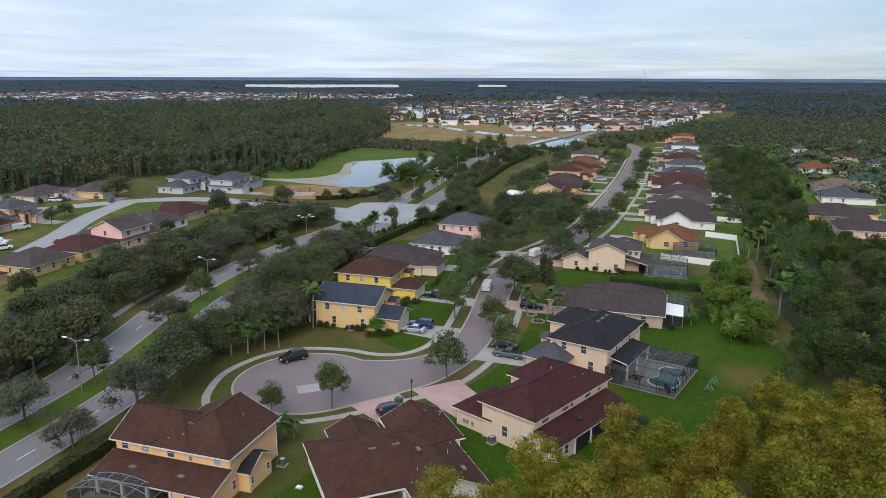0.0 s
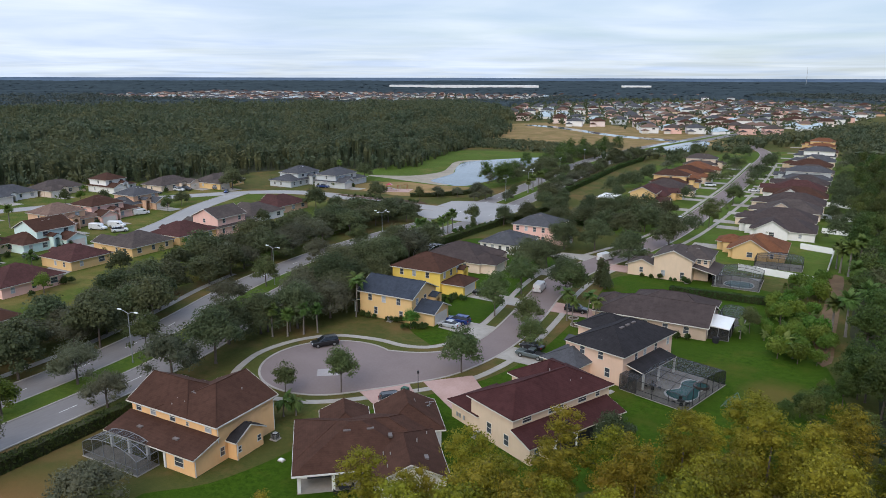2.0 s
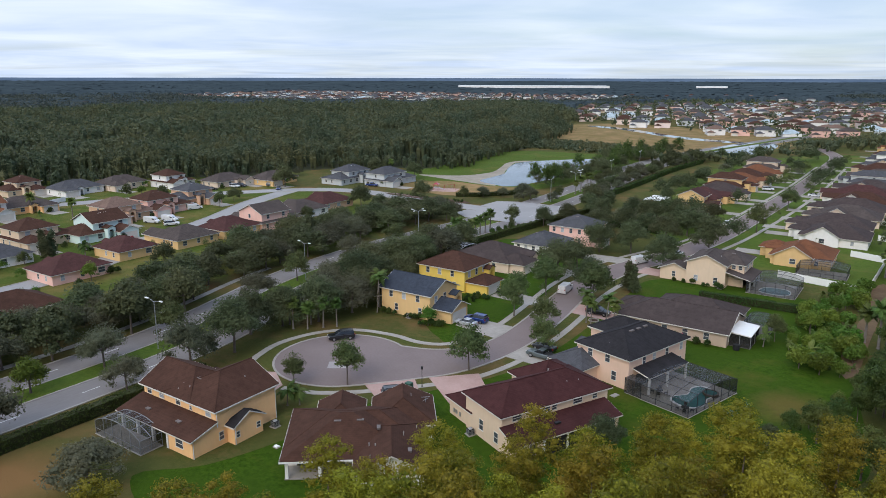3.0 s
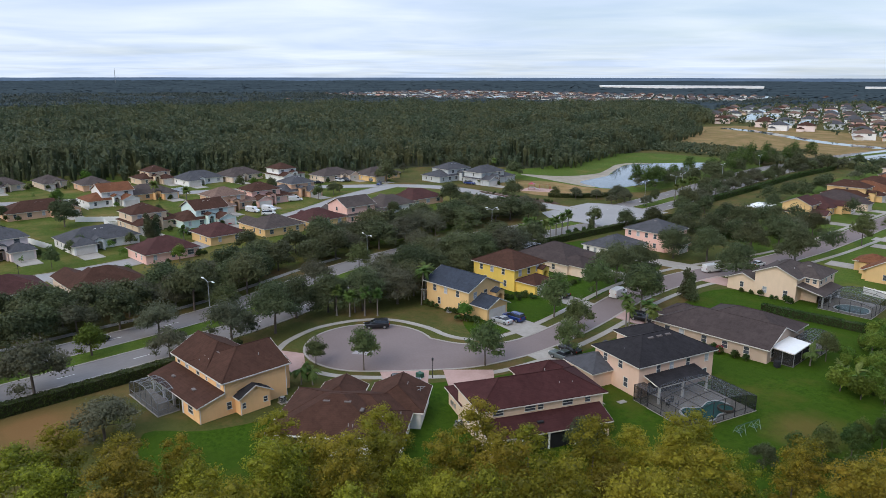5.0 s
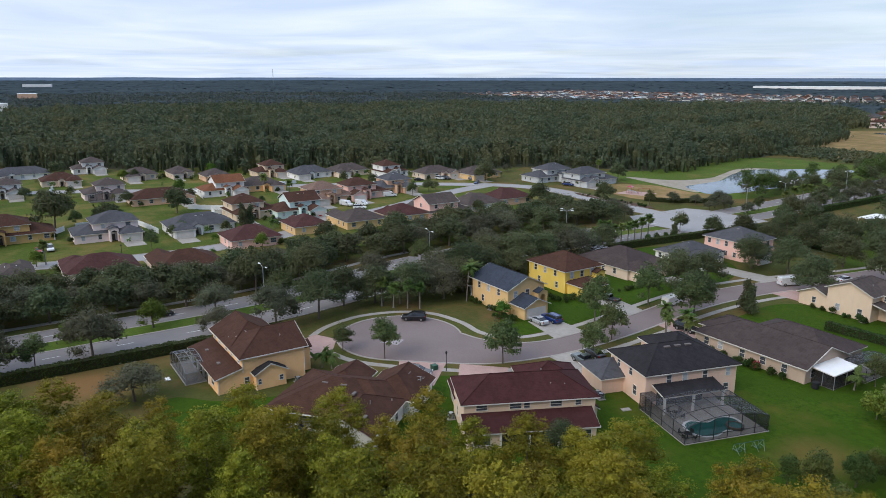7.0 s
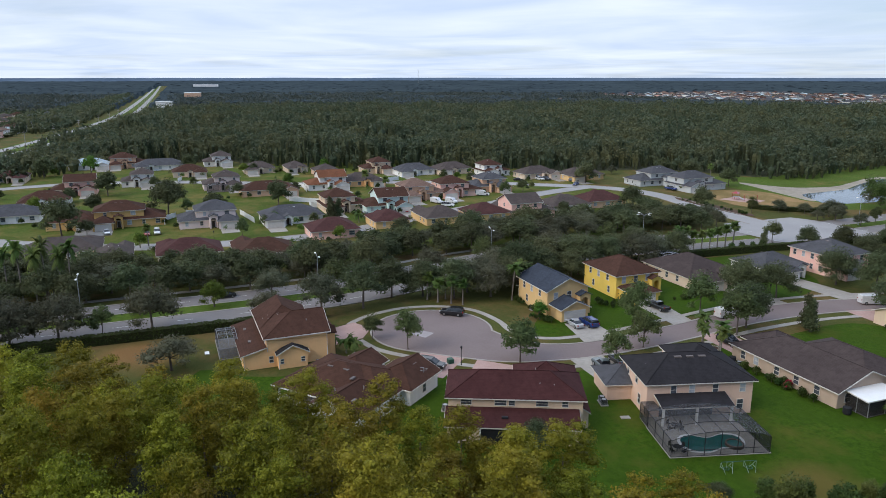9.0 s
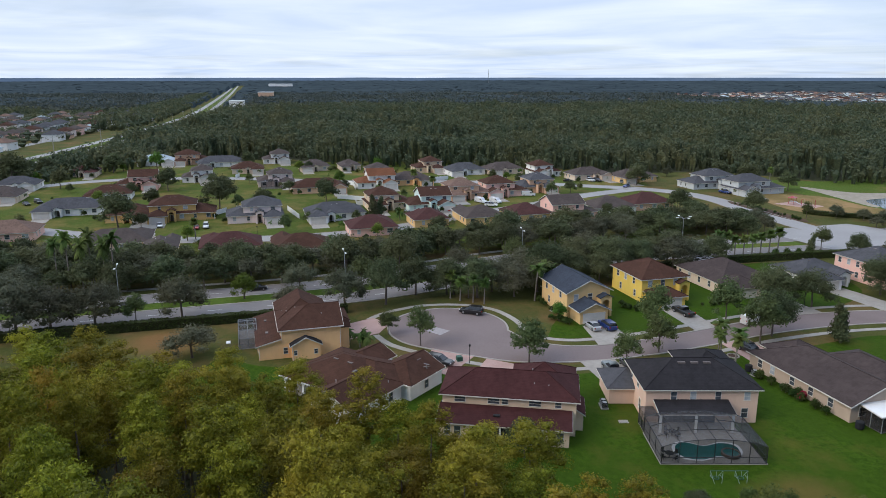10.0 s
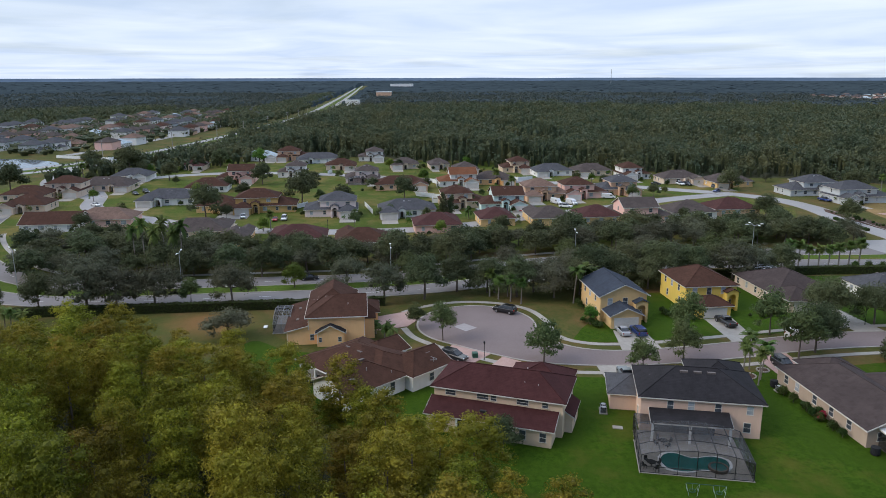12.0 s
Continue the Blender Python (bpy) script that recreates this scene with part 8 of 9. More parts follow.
vehicle("sedan", "white", -28.2, 208.6, 80, "white car parked along the street")
vehicle("sedan", "black", -91.6, 62.0, 92, "black car on the boulevard")
for kind, col, x, y, yaw, lab in (("sedan", "white", -175.6, 33.0, 10, "white car on a driveway"), ("sedan", "red", -169.0, 45.0, 0, "red car on a driveway"), ("suv", "white", -169.7, 48.0, 0, "white SUV on a driveway"),
                                  ("sedan", "black", -234, -20.9, 30, "black car on a driveway"), ("suv", "black", -238, -17.6, 30, "black SUV on a driveway"), ("sedan", "white", -207, -27.9, 50, "white car in the street"),
                                  ("sedan", "teal", -229, -44.5, 80, "teal car on a driveway"), ("suv", "grey", -171.9, 117.4, 5, "dark grey SUV on a driveway"), ("suv", "black", -177.0, 130.6, 0, "black SUV on a driveway"),
                                  ("sedan", "red", -176.6, 133.6, 0, "red car on a driveway"), ("van", "white", -190.6, 151.6, 20, "white van in front of a house"), ("van", "white", -188.6, 157.2, 20, "white van in front of a house"),
                                  ("suv", "white", -181.6, 152.8, 60, "white SUV at the kerb"), ("van", "white", -200.4, 176.2, 70, "white van on a driveway"), ("sedan", "white", -236, 189.4, 60, "white car at the kerb"),
                                  ("sedan", "black", -234, 210.6, 60, "black car at the kerb"), ("suv", "white", -232.0, 221.4, 10, "white SUV on a driveway"), ("suv", "black", -230.6, 224.2, 10, "black SUV on a driveway"),
                                  ("suv", "grey", -221.0, 233.6, 30, "grey SUV on a driveway"), ("sedan", "blue", -211.1, 228.4, 310, "blue car in the street"), ("pickup_truck", "blue", -183.4, 260.0, 10, "blue pickup on a driveway"),
                                  ("sedan", "white", -27.5, 262.0, 90, "white car along the far street"), ("suv", "white", -31.5, 352.0, 20, "white SUV on a far driveway"), ("sedan", "white", -12, 345.0, 0, "white car on a far driveway"),
                                  ("sedan", "red", 90, 402.0, 0, "red car behind the wood"), ("sedan", "silver", 84, 404.0, 0, "silver car behind the wood")):
    vehicle(kind, col, x, y, yaw, lab)


# ---- fences, lamps and small things ----
def vinyl_fence(pts, label, h=1.8):
    root = thing("fence", label, "fence", pose(pts[0][0], pts[0][1], 0))
    ox, oy = pts[0]
    for (x0, y0), (x1, y1) in zip(pts, pts[1:]):
        ln = math.hypot(x1 - x0, y1 - y0)
        k = max(1, round(ln / 2.4))
        yaw = math.degrees(math.atan2(y1 - y0, x1 - x0))
        for i in range(k):
            m = pose(x0 - ox + (x1 - x0) * i / k, y0 - oy + (y1 - y0) * i / k, 0, 0, 0, yaw)
            key = ("fence", round(ln / k, 2), h)
            if key not in MESH_CACHE:
                MESH_CACHE[key] = mesh_of("panel", *box_vf(0.06, ln / k - 0.06, -0.03, 0.03, 0.08, h), WHITE)
                MESH_CACHE[key + (1,)] = mesh_of("post", *join_vf(box_vf(-0.07, 0.07, -0.07, 0.07, 0, h + 0.1)), WHITE)
            part("panel", MESH_CACHE[key], root, "", m)
            part("post", MESH_CACHE[key + (1,)], root, "", m)
    return root


vinyl_fence([(-0.6, 200.8), (15.4, 197.0), (19.4, 195.6), (21.0, 232.3), (12.1, 235.5)], "white vinyl garden fence")
vinyl_fence([(17, 263), (25, 262)], "white vinyl garden fence")
vinyl_fence([(15.6, 290.7), (27.4, 288.0)], "white vinyl garden fence")
vinyl_fence([(17.1, 319.1), (25.6, 317.4)], "white vinyl garden fence")
vinyl_fence([(-200, 58), (-200, 72), (-192, 73)], "white vinyl garden fence")
vinyl_fence([(-206, 104), (-198, 103), (-198, 112)], "white vinyl garden fence")
vinyl_fence([(-297, 60), (-290, 58)], "white vinyl garden fence")
vinyl_fence([(-262, 146), (-255, 150), (-258, 158)], "white vinyl garden fence")
vinyl_fence([(-216, 98), (-206, 110)], "white vinyl garden fence")
vinyl_fence([(-375, -59), (-371, -76), (-388, -113)], "white vinyl fence along the highway")
vinyl_fence([(-197.2, 54.4), (-189.4, 48.8), (-184.0, 50.6)], "white vinyl garden fence")
vinyl_fence([(-194.6, 76.4), (-176.5, 79.2)], "white vinyl garden fence")
vinyl_fence([(-196, 22.6), (-186, 23.2)], "white vinyl garden fence")
vinyl_fence([(-256, 108.0), (-250, 110.0), (-236, 109)], "white vinyl garden fence")


def street_lamp(x, y, yaw):
    r = thing("street_lamp", "tall grey street lamp with two curved arms", "street lamp", pose(x, y, 0.1, 0, 0, yaw), "boulevard lamps")
    v, f = tube_vf([(0, 0, 0), (0, 0, 0.4), (0, 0, 9.2)], [0.16, 0.11, 0.07], 8)
    part("pole", mesh_of("pole", v, f, GREY_METAL), r)
    for s in (-1, 1):
        v, f = tube_vf([(0, 0, 9.0), (s * 0.8, 0, 9.35), (s * 1.8, 0, 9.5)], [0.05, 0.05, 0.045], 6)
        part("arm", mesh_of("arm", v, f, GREY_METAL), r)
        box("lamp_head", min(s * 1.7, s * 2.6), max(s * 1.7, s * 2.6), -0.17, 0.17, 9.42, 9.60, WHITE, r, "pale lamp head", 0.05)


for x, y, yaw in ((-85.4, 82, 0), (-96.6, 131, -10), (-99.4, 182, 5), (-85.2, 33, 0), (-93, -7, 40), (-97.2, 292, 0)):
    street_lamp(x, y, yaw)


def post_lamp(x, y):
    r = thing("post_lamp", "short black post lamp beside the footpath", "street lamp", pose(x, y, 0.05))
    v, f = tube_vf([(0, 0, 0), (0, 0, 0.5), (0, 0, 3.0)], [0.1, 0.06, 0.05], 8)
    part("pole", mesh_of("pole", v, f, BLACK_METAL), r)
    v, f = tube_vf([(0, 0, 3.0), (0, 0, 3.15), (0, 0, 3.45), (0, 0, 3.6)], [0.08, 0.16, 0.2, 0.05], 8)
    part("lantern", mesh_of("lantern", v, f, BLACK_METAL), r)


post_lamp(-35.6, 96.4)
post_lamp(-45.0, 176.0)
post_lamp(-150.6, 64.0)


def ac_unit(x, y, yaw):
    r = thing("air_conditioner", "dark grey air-conditioning unit on a pale pad", "air conditioner", pose(x, y, 0.02, 0, 0, yaw), "air conditioners")
    box("pad", -0.6, 0.6, -0.6, 0.6, 0, 0.1, CONCRETE, r)
    box("case", -0.42, 0.42, -0.42, 0.42, 0.1, 0.95, DARK_FILL, r, "", 0.04)
    v, f = tube_vf([(0, 0, 0.95), (0, 0, 0.99)], [0.36, 0.33], 14)
    part("fan_grille", mesh_of("fan_grille", v, f, GREY_METAL), r)
    for k in range(5):
        z = 0.2 + 0.15 * k
        part("louvre", mesh_of("louvre", *ring_vf(-0.44, 0.44, -0.44, 0.44, z, z + 0.05, 0.03), GREY_METAL), r)


for x, y, yaw in ((-45.0, 73.4, 0), (-20.6, 87.4, 65), (-14.4, 111.0, 73.8), (-13.4, 110.7, 73.8), (-17.4, 141.0, 3), (-58.0, 122.6, 0), (-10.0, 181.8, 0)):
    ac_unit(x, y, yaw)


def utility_box(x, y, sx, sy, h, mat, label, yaw=0):
    r = thing("utility_box", label, "utility box", pose(x, y, 0.02, 0, 0, yaw))
    box("case", -sx, sx, -sy, sy, 0.06, h, mat, r, "", 0.04)
    box("plinth", -sx - 0.1, sx + 0.1, -sy - 0.1, sy + 0.1, 0, 0.08, CONCRETE, r)


GREEN_BOX = surface("green_enamel", c(0.02, 0.07, 0.045), c(0.03, 0.09, 0.06), rough=0.5)
utility_box(-37.2, 95.0, 0.55, 0.5, 0.9, GREEN_BOX, "green utility cabinet on the verge")
utility_box(-40.4, 69.4, 0.35, 0.25, 0.25, WHITE, "small white meter cover in the lawn")
utility_box(-8.6, 111.2, 0.6, 0.35, 0.12, CONCRETE, "pale slab beside the pool cage", 73.8)
utility_box(-57.8, 55.6, 0.7, 0.35, 0.12, WHITE, "white slab on the back lawn")


PALE_GREEN = surface("pale_green_enamel", c(0.17, 0.23, 0.19), c(0.26, 0.33, 0.28), rough=0.6)


def swing_set(x, y, yaw):
    """A low climbing frame: white end triangles joined by a ridge bar, with a hanging ring seat."""
    r = thing("climbing_frame", "small white and green garden climbing frame", "play frame", pose(x, y, 0.02, 0, 0, yaw))
    for k, cx in enumerate((-2.3, -0.7, 0.8, 2.4)):
        for s in (-0.75, 0.75):
            bar("leg", (cx + 0.35 * (-1) ** k, s, 0), (cx, 0, 1.3), 0.032, PALE_GREEN, r)
        bar("crosspiece", (cx + 0.17 * (-1) ** k, -0.4, 0.5), (cx + 0.17 * (-1) ** k, 0.4, 0.5), 0.03, PALE_GREEN, r)
    bar("ridge_bar", (-2.3, 0, 1.3), (2.4, 0, 1.3), 0.05, GREEN_BOX, r)
    for cx in (-1.5, 1.6):
        bar("rope", (cx, 0, 1.27), (cx, 0, 0.4), 0.02, PALE_GREEN, r)
        v, f = tube_vf([(cx + 0.35 * math.cos(a), 0.35 * math.sin(a), 0.35) for a in [k * math.pi / 6 for k in range(13)]], [0.06] * 13, 5)
        part("ring_seat", mesh_of("ring_seat", v, f, GREEN_BOX), r, "green ring seat")


swing_set(8.9, 115.8, 74)


def bin_can(x, y):
    r = thing("water_butt", "black round water butt beside the wall", "barrel", pose(x, y, 0.02))
    v, f = tube_vf([(0, 0, 0), (0, 0, 0.2), (0, 0, 1.1), (0, 0, 1.15)], [0.5, 0.6, 0.6, 0.5], 14)
    part("body", mesh_of("body", v, f, DARK_FILL), r)
    v, f = tube_vf([(0, 0, 1.15), (0, 0, 1.2)], [0.45, 0.3], 14)
    part("lid", mesh_of("lid", v, f, RUBBER), r)


bin_can(-19.2, 141.2)
bin_can(2.6, 142.6)


def garden_ring(x, y, rad):
    r = thing("flower_bed", "round mulch bed edged with pale stones", "flower bed", pose(x, y, 0.02))
    slab("mulch_bed", [(rad * math.cos(k * 0.4), rad * math.sin(k * 0.4)) for k in range(16)], 0.08, MULCH, 0.1, r)
    for k in range(16):
        a = k * math.pi / 8
        v, f = box_vf(-0.16, 0.16, -0.1, 0.1, 0, 0.2)
        part("edge_stone", mesh_of("edge_stone", v, f, CONCRETE), r, "", pose(rad * math.cos(a), rad * math.sin(a), 0, 0, 0, math.degrees(a) + 90))


garden_ring(-23.6, 139.2, 1.3)
garden_ring(-25.6, 143.0, 1.0)
plant("bush", -8.6, 142.0, 0.9)
PROTO["red"] = [make_tree("flowering_bush", "garden bush with bright red flowers", 140, 1.7, 1.0, LEAF_RED, 24.0, 0.12, "bush", trunk_r=0.05)]
plant("red", -7.2, 141.6, 1.0)


def patio_set(m):
    r = thing("patio_table", "dark patio table with four chairs' worth of shade", "table", m)
    tagged(r, "round dark patio table on the pool deck")
    v, f = tube_vf([(0, 0, 0.70), (0, 0, 0.74)], [0.6, 0.6], 16)
    part("tabletop", mesh_of("tabletop", v, f, DARK_FILL), r)
    bar("pedestal", (0, 0, 0), (0, 0, 0.7), 0.07, BLACK_METAL, r, 8)
    for k in range(4):
        a = k * math.pi / 2 + 0.5
        ch = thing("patio_chair", "dark metal patio chair", "chair", m @ pose(1.05 * math.cos(a), 1.05 * math.sin(a), 0, 0, 0, math.degrees(a) + 90), "patio chairs")
        box("seat", -0.25, 0.25, -0.25, 0.25, 0.42, 0.47, DARK_FILL, ch)
        box("backrest", -0.25, 0.25, -0.27, -0.22, 0.47, 0.95, DARK_FILL, ch)
        for sx in (-0.22, 0.22):
            for sy in (-0.22, 0.22):
                bar("leg", (sx, sy, 0), (sx, sy, 0.42), 0.02, BLACK_METAL, ch)


patio_set(HP @ pose(3.2, -3.6, 0.09))
patio_set(HP @ pose(1.0, -9.6, 0.09))
patio_set(pose(-28.6, 67.2, 0.12, 0, 0, 39))


def play_frame(x, y, yaw):
    """A climbing frame with a red roof, two posts' swings and a slide on the play area."""
    r = thing("play_frame", "red and grey climbing frame with slide on the play area", "playground", pose(x, y, 0.05, 0, 0, yaw))
    for u in (-1, 1):
        for v in (-1, 1):
            bar("post", (u, v, 0), (u, v, 2.6), 0.07, CAR_PAINT["red"], r)
    box("deck", -1.1, 1.1, -1.1, 1.1, 1.15, 1.25, GREY_METAL, r)
    part("canopy", mesh_of("canopy", [(-1.4, -1.4, 2.6), (1.4, -1.4, 2.6), (1.4, 1.4, 2.6), (-1.4, 1.4, 2.6), (0, 0, 3.4)], [(0, 1, 4), (1, 2, 4), (2, 3, 4), (3, 0, 4), (3, 2, 1, 0)], CAR_PAINT["red"]), r, "red pointed canopy")
    v, f = join_vf(bar_vf((1.1, -0.35, 1.25), (4.0, -0.35, 0.2), 0.06), bar_vf((1.1, 0.35, 1.25), (4.0, 0.35, 0.2), 0.06), ([(1.1, -0.35, 1.2), (4.0, -0.35, 0.15), (4.0, 0.35, 0.15), (1.1, 0.35, 1.2)], [(0, 1, 2, 3)]))
    part("slide", mesh_of("slide", v, f, CAR_PAINT["silver"]), r, "grey slide")


def swing_frame(x, y, yaw):
    r = thing("swing_frame", "red steel swing frame on the play area", "playground", pose(x, y, 0.05, 0, 0, yaw))
    bar("beam", (-2.5, 0, 2.4), (2.5, 0, 2.4), 0.06, CAR_PAINT["red"], r)
    for u in (-2.5, 2.5):
        for v in (-0.9, 0.9):
            bar("leg", (u, v, 0), (u, 0, 2.4), 0.06, CAR_PAINT["red"], r)
    for u in (-1.1, 1.1):
        for q in (-0.22, 0.22):
            bar("chain", (u + q, 0, 2.4), (u + q, 0, 0.5), 0.02, GREY_METAL, r)
        box("seat", u - 0.26, u + 0.26, -0.1, 0.1, 0.46, 0.5, BLACK_METAL, r)


play_frame(-153, 268, 20)
swing_frame(-148, 271, 60)
for x, y, yaw in ((-99.4, 182, 90), (-97, 268, 92), (-98.5, 300, 92), (-102, 345, 95), (-105.5, 395, 95)):
    street_lamp(x, y, yaw)

# ---- distance ----
def canopy_sheet(name, label, a0, a1, da, r0, r1, k, height, mat, seed, skip=None):
    """Treetops far off, as a ragged sheet of crowns round the place."""
    rs = np.random.RandomState(seed)
    na, nr = int((a1 - a0) / da) + 1, k
    ang = np.radians(a0 + da * np.arange(na))
    rad = r0 * (r1 / r0) ** (np.arange(nr) / (nr - 1))
    A, R = np.meshgrid(ang, rad, indexing="ij")
    R = R * (1 + rs.uniform(-0.5, 0.5, R.shape) * (r1 / r0) ** (1 / (nr - 1)) * 0.015)
    X, Y = R * np.cos(A), R * np.sin(A)
    big = np.array([noise.noise((x * 0.004, y * 0.004, 1.7)) for x, y in zip(X.ravel(), Y.ravel())]).reshape(X.shape)
    Z = height * (0.70 + 0.22 * rs.uniform(0, 1, X.shape) + 0.35 * big)
    Z = Z + 14 * (R / r1) ** 5
    if skip is not None:
        for i in range(na):
            for j in range(nr):
                if skip(X[i, j], Y[i, j]):
                    Z[i, j] = -1.5
    Z[:, 0] = -1.5
    v = np.stack([X, Y, Z], axis=2).reshape(-1, 3)
    f = [(i * nr + j, i * nr + j + 1, (i + 1) * nr + j + 1, (i + 1) * nr + j) for i in range(na - 1) for j in range(nr - 1)]
    ob = new(name, mesh_of(name, v, f, mat))
    return tagged(ob, label, "woods", kind="stuff")


TOWN = [(-470, 1120), (-330, 790), (-262, 725), (-60, 640), (20, 760), (60, 1100), (110, 1450), (-180, 1700), (-420, 1500)]
WEST_TOWN = [(-385, -100), (-470, -72), (-600, -46), (-800, -32), (-1000, -40), (-1000, -160), (-840, -300), (-560, -320), (-400, -220)]


NW_TOWN = [(-1500, 1050), (-1000, 1000), (-700, 1080), (-520, 1330), (-600, 1760), (-1000, 1700), (-1700, 1650)]


def open_land(x, y):
    if inside(x, y, NW_TOWN) or inside(x, y, TOWN) or inside(x, y, WEST_TOWN):
        return True
    if -3900 < x < -280 and abs(y - (-73 + (x + 367) * -0.18 if x > -657 else 14 + (x + 940) * -0.03)) < 24:
        return True
    return False


far_c = canopy_sheet("woodland", "far treetops reaching towards the horizon", 55, 236, 0.2, 1150, 4680, 180, 8.5, HAZED_WOODS, 51, open_land)
canopy_sheet("woodland", "treetops behind the viewer's back", 236, 415, 2.0, 700, 4300, 24, 10, HAZED_WOODS, 52)
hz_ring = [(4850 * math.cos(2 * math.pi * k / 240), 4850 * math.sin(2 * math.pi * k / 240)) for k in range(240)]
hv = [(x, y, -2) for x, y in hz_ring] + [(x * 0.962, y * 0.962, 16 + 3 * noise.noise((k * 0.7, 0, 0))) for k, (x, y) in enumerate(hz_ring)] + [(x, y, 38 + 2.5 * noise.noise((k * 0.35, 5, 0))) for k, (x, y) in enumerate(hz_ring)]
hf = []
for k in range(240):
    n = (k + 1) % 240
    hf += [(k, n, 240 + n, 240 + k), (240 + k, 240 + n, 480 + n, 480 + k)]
tagged(new("backdrop", mesh_of("backdrop", hv, hf, HAZED_HORIZON)), "band of woods at the horizon with blue haze in its colour", "backdrop", kind="structure")

# far houses: body, hip roof and a garage wing, built once in each colouring
FAR_RND = random.Random(77)


def far_house(wall, roof, w, d, h, label):
    r = thing("far_house", label, "house", pose(0, 0, -500), "far houses")
    block(r, -w / 2, w / 2, -d / 2, d / 2, h, "hip", WALL[wall], ROOF[roof], 0.45, fascia=False)
    block(r, -w / 2, -w / 2 + 6, -d / 2 - 4, -d / 2 + 3, 2.7, "hip", WALL[wall], ROOF[roof], 0.45, fascia=False)
    garage_door(r, "v0", -d / 2 - 4, -w / 2 + 3, 4.8)
    window(r, "v0", -d / 2, 3, h - 1.9, 2.6, 1.3)
    return r


FAR_KINDS = (("white", "tanroof", 15, 12, 5.4, "small far white two-storey house with a light brown roof"), ("orange", "greybrown", 17, 12, 2.8, "small far orange-tan house with a grey-brown roof"),
             ("pink", "greybrown", 15, 12, 5.4, "small far pink two-storey house"), ("white", "slate", 16, 13, 5.4, "small far white two-storey house with a grey roof"),
             ("cream", "tanroof", 16, 12, 2.8, "small far cream house with a light brown roof"), ("palepink", "brown", 15, 12, 5.4, "small far pale pink two-storey house with a brown roof"),
             ("white", "lightmetal", 16, 12, 2.8, "small far white house with a pale roof"), ("grey", "slate", 16, 12, 5.4, "small far grey house with a slate roof"))
FAR_PROTO = [far_house(*a) for a in FAR_KINDS]


def far_rows(outline, rows_yaw, along, across, chance, seed):
    """Places of far houses in rows along their streets."""
    rnd = random.Random(seed)
    cx, cy = sum(p[0] for p in outline) / len(outline), sum(p[1] for p in outline) / len(outline)
    cs, sn = math.cos(radians(rows_yaw)), math.sin(radians(rows_yaw))
    out = []
    for j in range(-40, 41):
        for i in range(-60, 61):
            u, v = i * along, j * across + 6 * math.sin(i * 0.3)
            x, y = cx + u * cs - v * sn, cy + u * sn + v * cs
            if inside(x, y, outline) and rnd.random() < chance:
                out.append((x + rnd.uniform(-2, 2), y + rnd.uniform(-2, 2), rows_yaw + (180 if j % 2 else 0) + rnd.uniform(-6, 6), rnd.randrange(len(FAR_KINDS))))
    return out


spots = far_rows([(-340, 800), (-262, 740), (-130, 655), (-50, 660), (10, 770), (50, 1080), (90, 1380), (-150, 1500), (-330, 1300), (-440, 1100)], 18, 21, 40, 0.85, 5)
spots += far_rows([(-405, -112), (-480, -86), (-640, -58), (-820, -48), (-960, -60), (-880, -180), (-700, -260), (-560, -280), (-430, -200)], -8, 18.5, 36, 0.74, 6)
spots += far_rows(NW_TOWN, 28, 23, 50, 0.8, 7)
spots += far_rows([(-560, 1560), (-100, 1640), (100, 1500), (200, 1750), (-500, 1900)], 15, 26, 60, 0.6, 8)
spots += far_rows([(-1500, 500), (-900, 700), (-1000, 900), (-1700, 700)], 25, 50, 80, 0.3, 9)
spots += far_rows([(120, 500), (250, 560), (260, 900), (160, 900)], 10, 30, 55, 0.5, 10)
spots.sort(key=lambda q: min(math.hypot(q[0], q[1]), math.hypot(q[0] - 80, q[1] - 75)))
for x, y, yaw, k in spots[:45]:
    copy_thing(FAR_PROTO[k], pose(x, y, 0, 0, 0, yaw))
# the rest stand too far to tell apart: bodies and roofs joined by colouring
for k, (wall, roof, w, d, h, _) in enumerate(FAR_KINDS):
    vw, vr = [], []
    for x, y, yaw, q in spots[45:]:
        if q != k:
            continue
        m = pose(x, y, 0, 0, 0, yaw)
        for vf, store in ((box_vf(-w / 2, w / 2, -d / 2, d / 2, 0, h), vw), (box_vf(-w / 2, -w / 2 + 6, -d / 2 - 4, -d / 2, 0, 2.6), vw), (roof_vf(-w / 2, w / 2, -d / 2, d / 2, h, "hip", 0.45), vr), (roof_vf(-w / 2, -w / 2 + 6, -d / 2 - 4, -d / 2 + 3, 2.6, "hip", 0.45), vr)):
            store.append(([tuple(m @ Vector(p)) for p in vf[0]], vf[1]))
    if vw:
        v1, f1 = join_vf(*vw)
        v2, f2 = join_vf(*vr)
        vv, ff = join_vf((v1, f1), (v2, f2))
        tagged(new("far_houses", mesh_of("far_houses", vv, ff, [WALL[wall], ROOF[roof]], [0] * len(f1) + [1] * len(f2))), "distant houses too far to tell apart", "houses", kind="stuff")
scatter_far = random.Random(12)
far_trees = []
for k in range(1500):
    x, y = scatter_far.uniform(-480, 120), scatter_far.uniform(640, 1550)
    if inside(x, y, TOWN):
        far_trees.append((x, y))
rs_f = np.random.RandomState(3)
pos, nrm = [], []
for x, y in far_trees:
    for _ in range(12):
        d = rs_f.normal(0, 1, 3)
        d /= np.linalg.norm(d)
        pos.append((x + d[0] * 3.2, y + d[1] * 3.2, 4.2 + d[2] * 2.6))
        nrm.append(d)
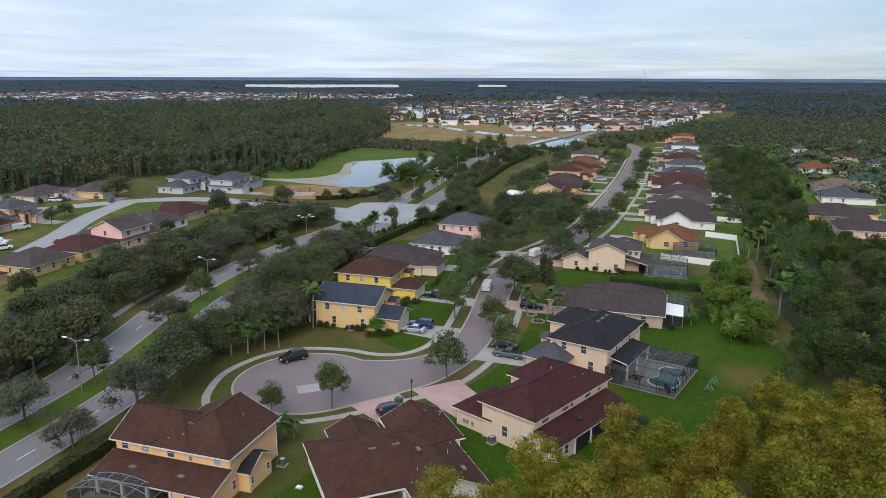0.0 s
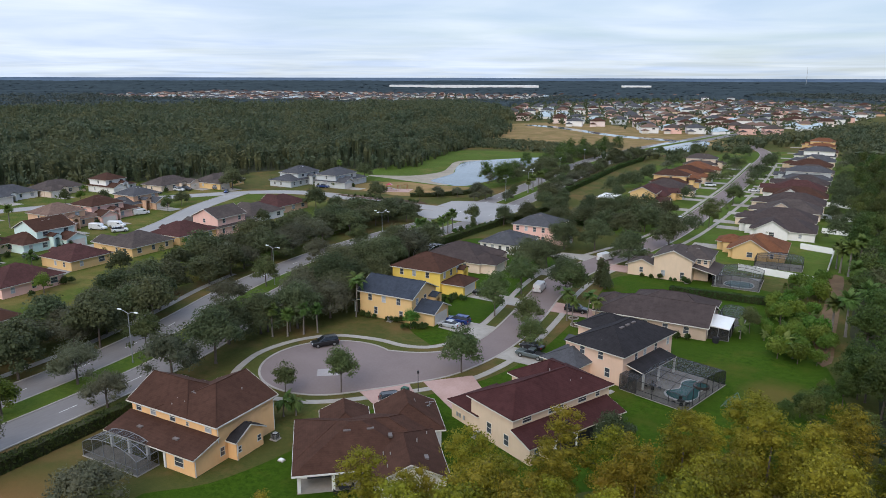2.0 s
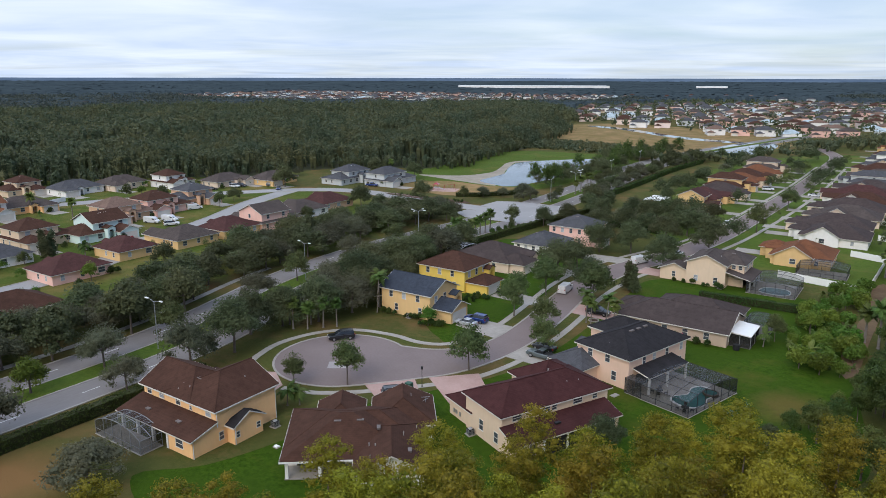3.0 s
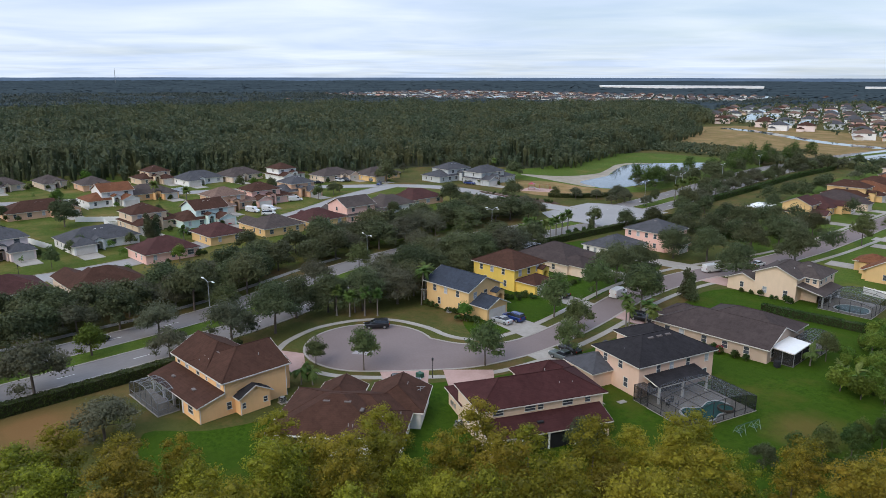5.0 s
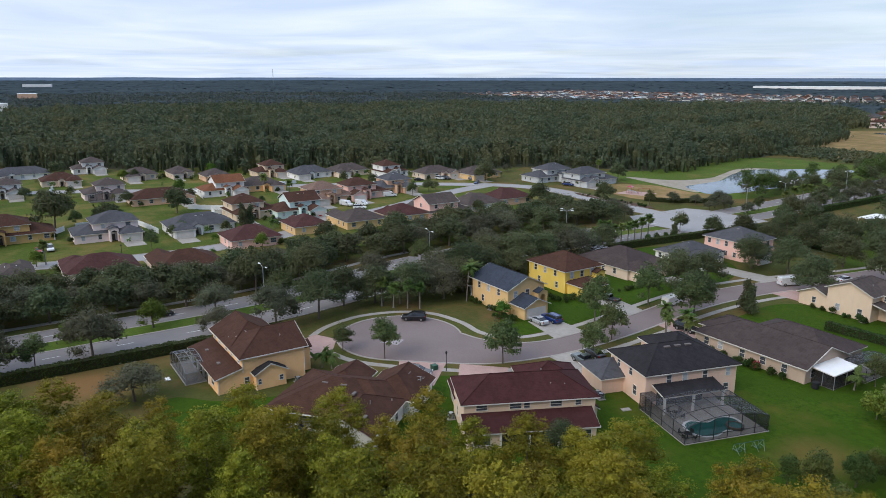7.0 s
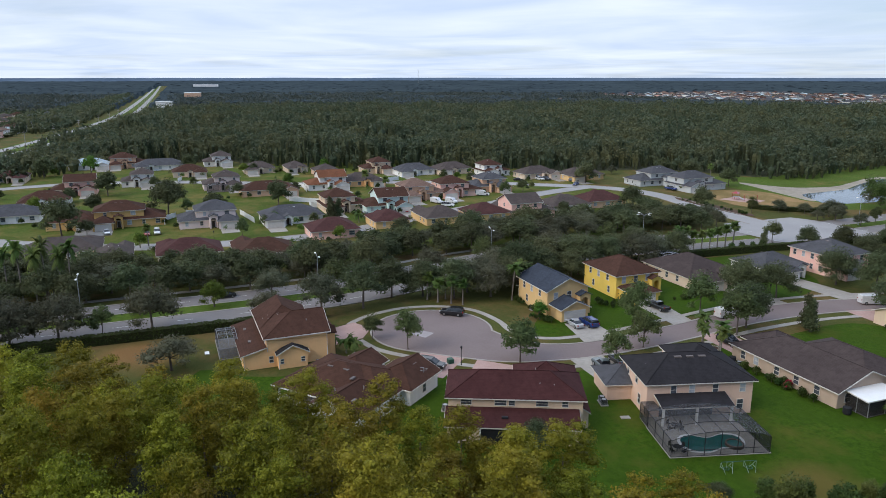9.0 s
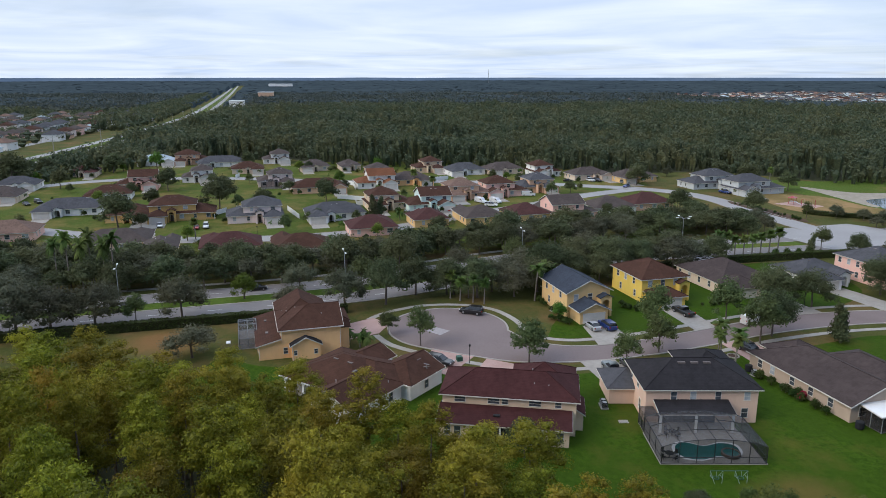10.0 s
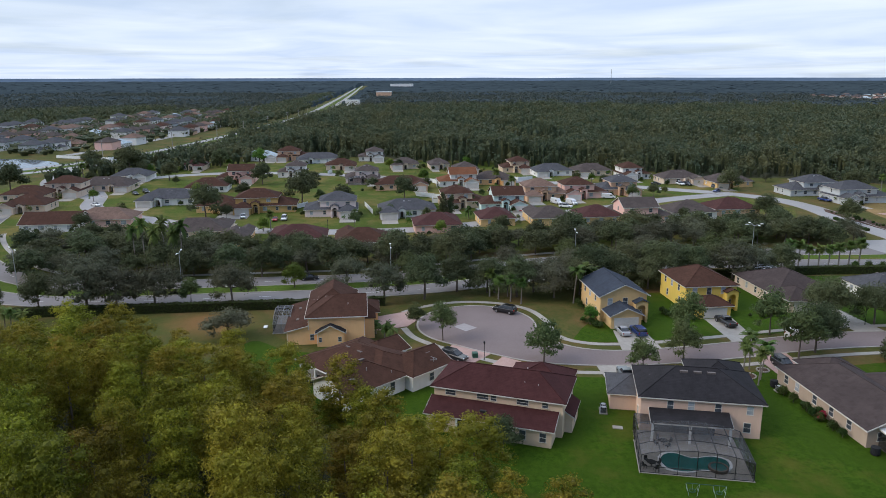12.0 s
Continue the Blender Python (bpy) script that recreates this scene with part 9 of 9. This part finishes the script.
tagged(new("woodland", tri_mesh("woodland", leaf_cards(rs_f, np.array(pos), np.array(nrm), 1.5), LEAF_WOODS)), "garden trees among the far houses", "woods", kind="stuff")


woods("woodland", "garden trees in the town by the highway", [(-400, -125), (-520, -75), (-700, -46), (-1000, -40), (-1100, -120), (-900, -330), (-560, -300), (-400, -200)], 13, 4.5, 9.0, 26, 0.75, 61, LEAF_WOODS)
woods("woodland", "deeper woods beyond the canopy's near part", [(-960, 60), (-960, 250), (-820, 680), (-560, 1050), (-470, 1130), (-420, 1500), (-900, 1750), (-1500, 1300), (-1850, 500), (-1850, 80)], 10, 6, 13, 9, 1.25, 62, LEAF_HAZED, (NW_TOWN,))
woods("woodland", "deeper woods beside the highway", [(-1000, -70), (-1850, -10), (-1950, -700), (-1300, -900), (-700, -520), (-560, -330), (-900, -340)], 11, 7, 13, 9, 1.3, 65, LEAF_HAZED)
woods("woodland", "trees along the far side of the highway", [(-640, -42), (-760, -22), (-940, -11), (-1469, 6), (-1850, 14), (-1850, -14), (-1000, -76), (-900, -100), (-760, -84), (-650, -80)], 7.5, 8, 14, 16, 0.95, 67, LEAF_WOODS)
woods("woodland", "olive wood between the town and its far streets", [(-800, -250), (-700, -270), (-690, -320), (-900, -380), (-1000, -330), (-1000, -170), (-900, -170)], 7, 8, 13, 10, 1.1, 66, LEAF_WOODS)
woods("woodland", "deeper woods beyond the far town", [(70, 900), (110, 1450), (-180, 1720), (-200, 2100), (600, 2100), (900, 1700), (700, 900), (260, 800)], 11, 7, 13, 9, 1.3, 63, LEAF_HAZED)


woods("woodland", "garden trees in the far north-western town", NW_TOWN, 40, 4, 7, 8, 2.0, 64, LEAF_HAZED)


def warehouse(x, y, w, d, h, yaw, label, wall=WALL["white"]):
    r = thing("warehouse", label, "building", pose(x, y, 0, 0, 0, yaw))
    box("wall", -w / 2, w / 2, -d / 2, d / 2, 0, h, wall, r)
    box("roof", -w / 2 - 0.4, w / 2 + 0.4, -d / 2 - 0.4, d / 2 + 0.4, h, h + 0.8, WHITE, r, "flat white roof")
    for k in range(int(w / 40)):
        box("dock_door", -w / 2 + 15 + k * 40, -w / 2 + 30 + k * 40, -d / 2 - 0.15, -d / 2, 0.5, h * 0.5, GREY_METAL, r)


warehouse(-1270, 2500, 560, 110, 15, 30, "very long white warehouse far across the woods")
warehouse(-700, 2850, 110, 80, 14, 15, "far white flat-roofed building")
warehouse(-1500, 126, 30, 34, 16, 82, "brown flat-roofed building by the highway", WALL["orange"])
warehouse(-1020, 64, 20, 16, 14, 82, "white flat-roofed shop by the highway")
warehouse(-2920, 245, 90, 60, 18, 82, "far white flat-roofed building")


def mast(x, y, h):
    r = thing("radio_mast", "thin grey lattice mast on the horizon", "mast", pose(x, y, 0))
    for k in range(3):
        a = 2.1 * k
        bar("leg", (1.6 * math.cos(a), 1.6 * math.sin(a), 0), (0.5 * math.cos(a), 0.5 * math.sin(a), h), 0.5, GREY_METAL, r)




def utility_pole(x, y, yaw):
    r = thing("utility_pole", "tall pale concrete utility pole by the highway", "pole", pose(x, y, 0, 0, 0, yaw), "highway poles")
    v, f = tube_vf([(0, 0, 0), (0, 0, 7), (0, 0, 15)], [0.28, 0.22, 0.15], 8)
    part("pole", mesh_of("pole", v, f, CONCRETE), r)
    for z in (12.6, 14.2):
        bar("crossarm", (-1.3, 0, z), (1.3, 0, z), 0.08, GREY_METAL, r)


for off in (52, 118, 184):
    structure(ribbon("road", [p for p in side_line(HIGHWAY, off) if -900 < p.x < -395], -4, 4, 0.06, PALE_ROAD, 0.05), "pale street in the town by the highway", "road")
POLES = side_line(HIGHWAY, -17)
for i in range(0, min(len(POLES), 60), 3):
    utility_pole(POLES[i].x, POLES[i].y, 80)
mast(-160, 3900, 96)
mast(-3700, 1400, 84)

for group in PROTO.values():
    for proto in group:
        for o in (*proto.children_recursive, proto):
            bpy.data.objects.remove(o)
for proto in FAR_PROTO:
    for o in (*proto.children_recursive, proto):
        bpy.data.objects.remove(o)
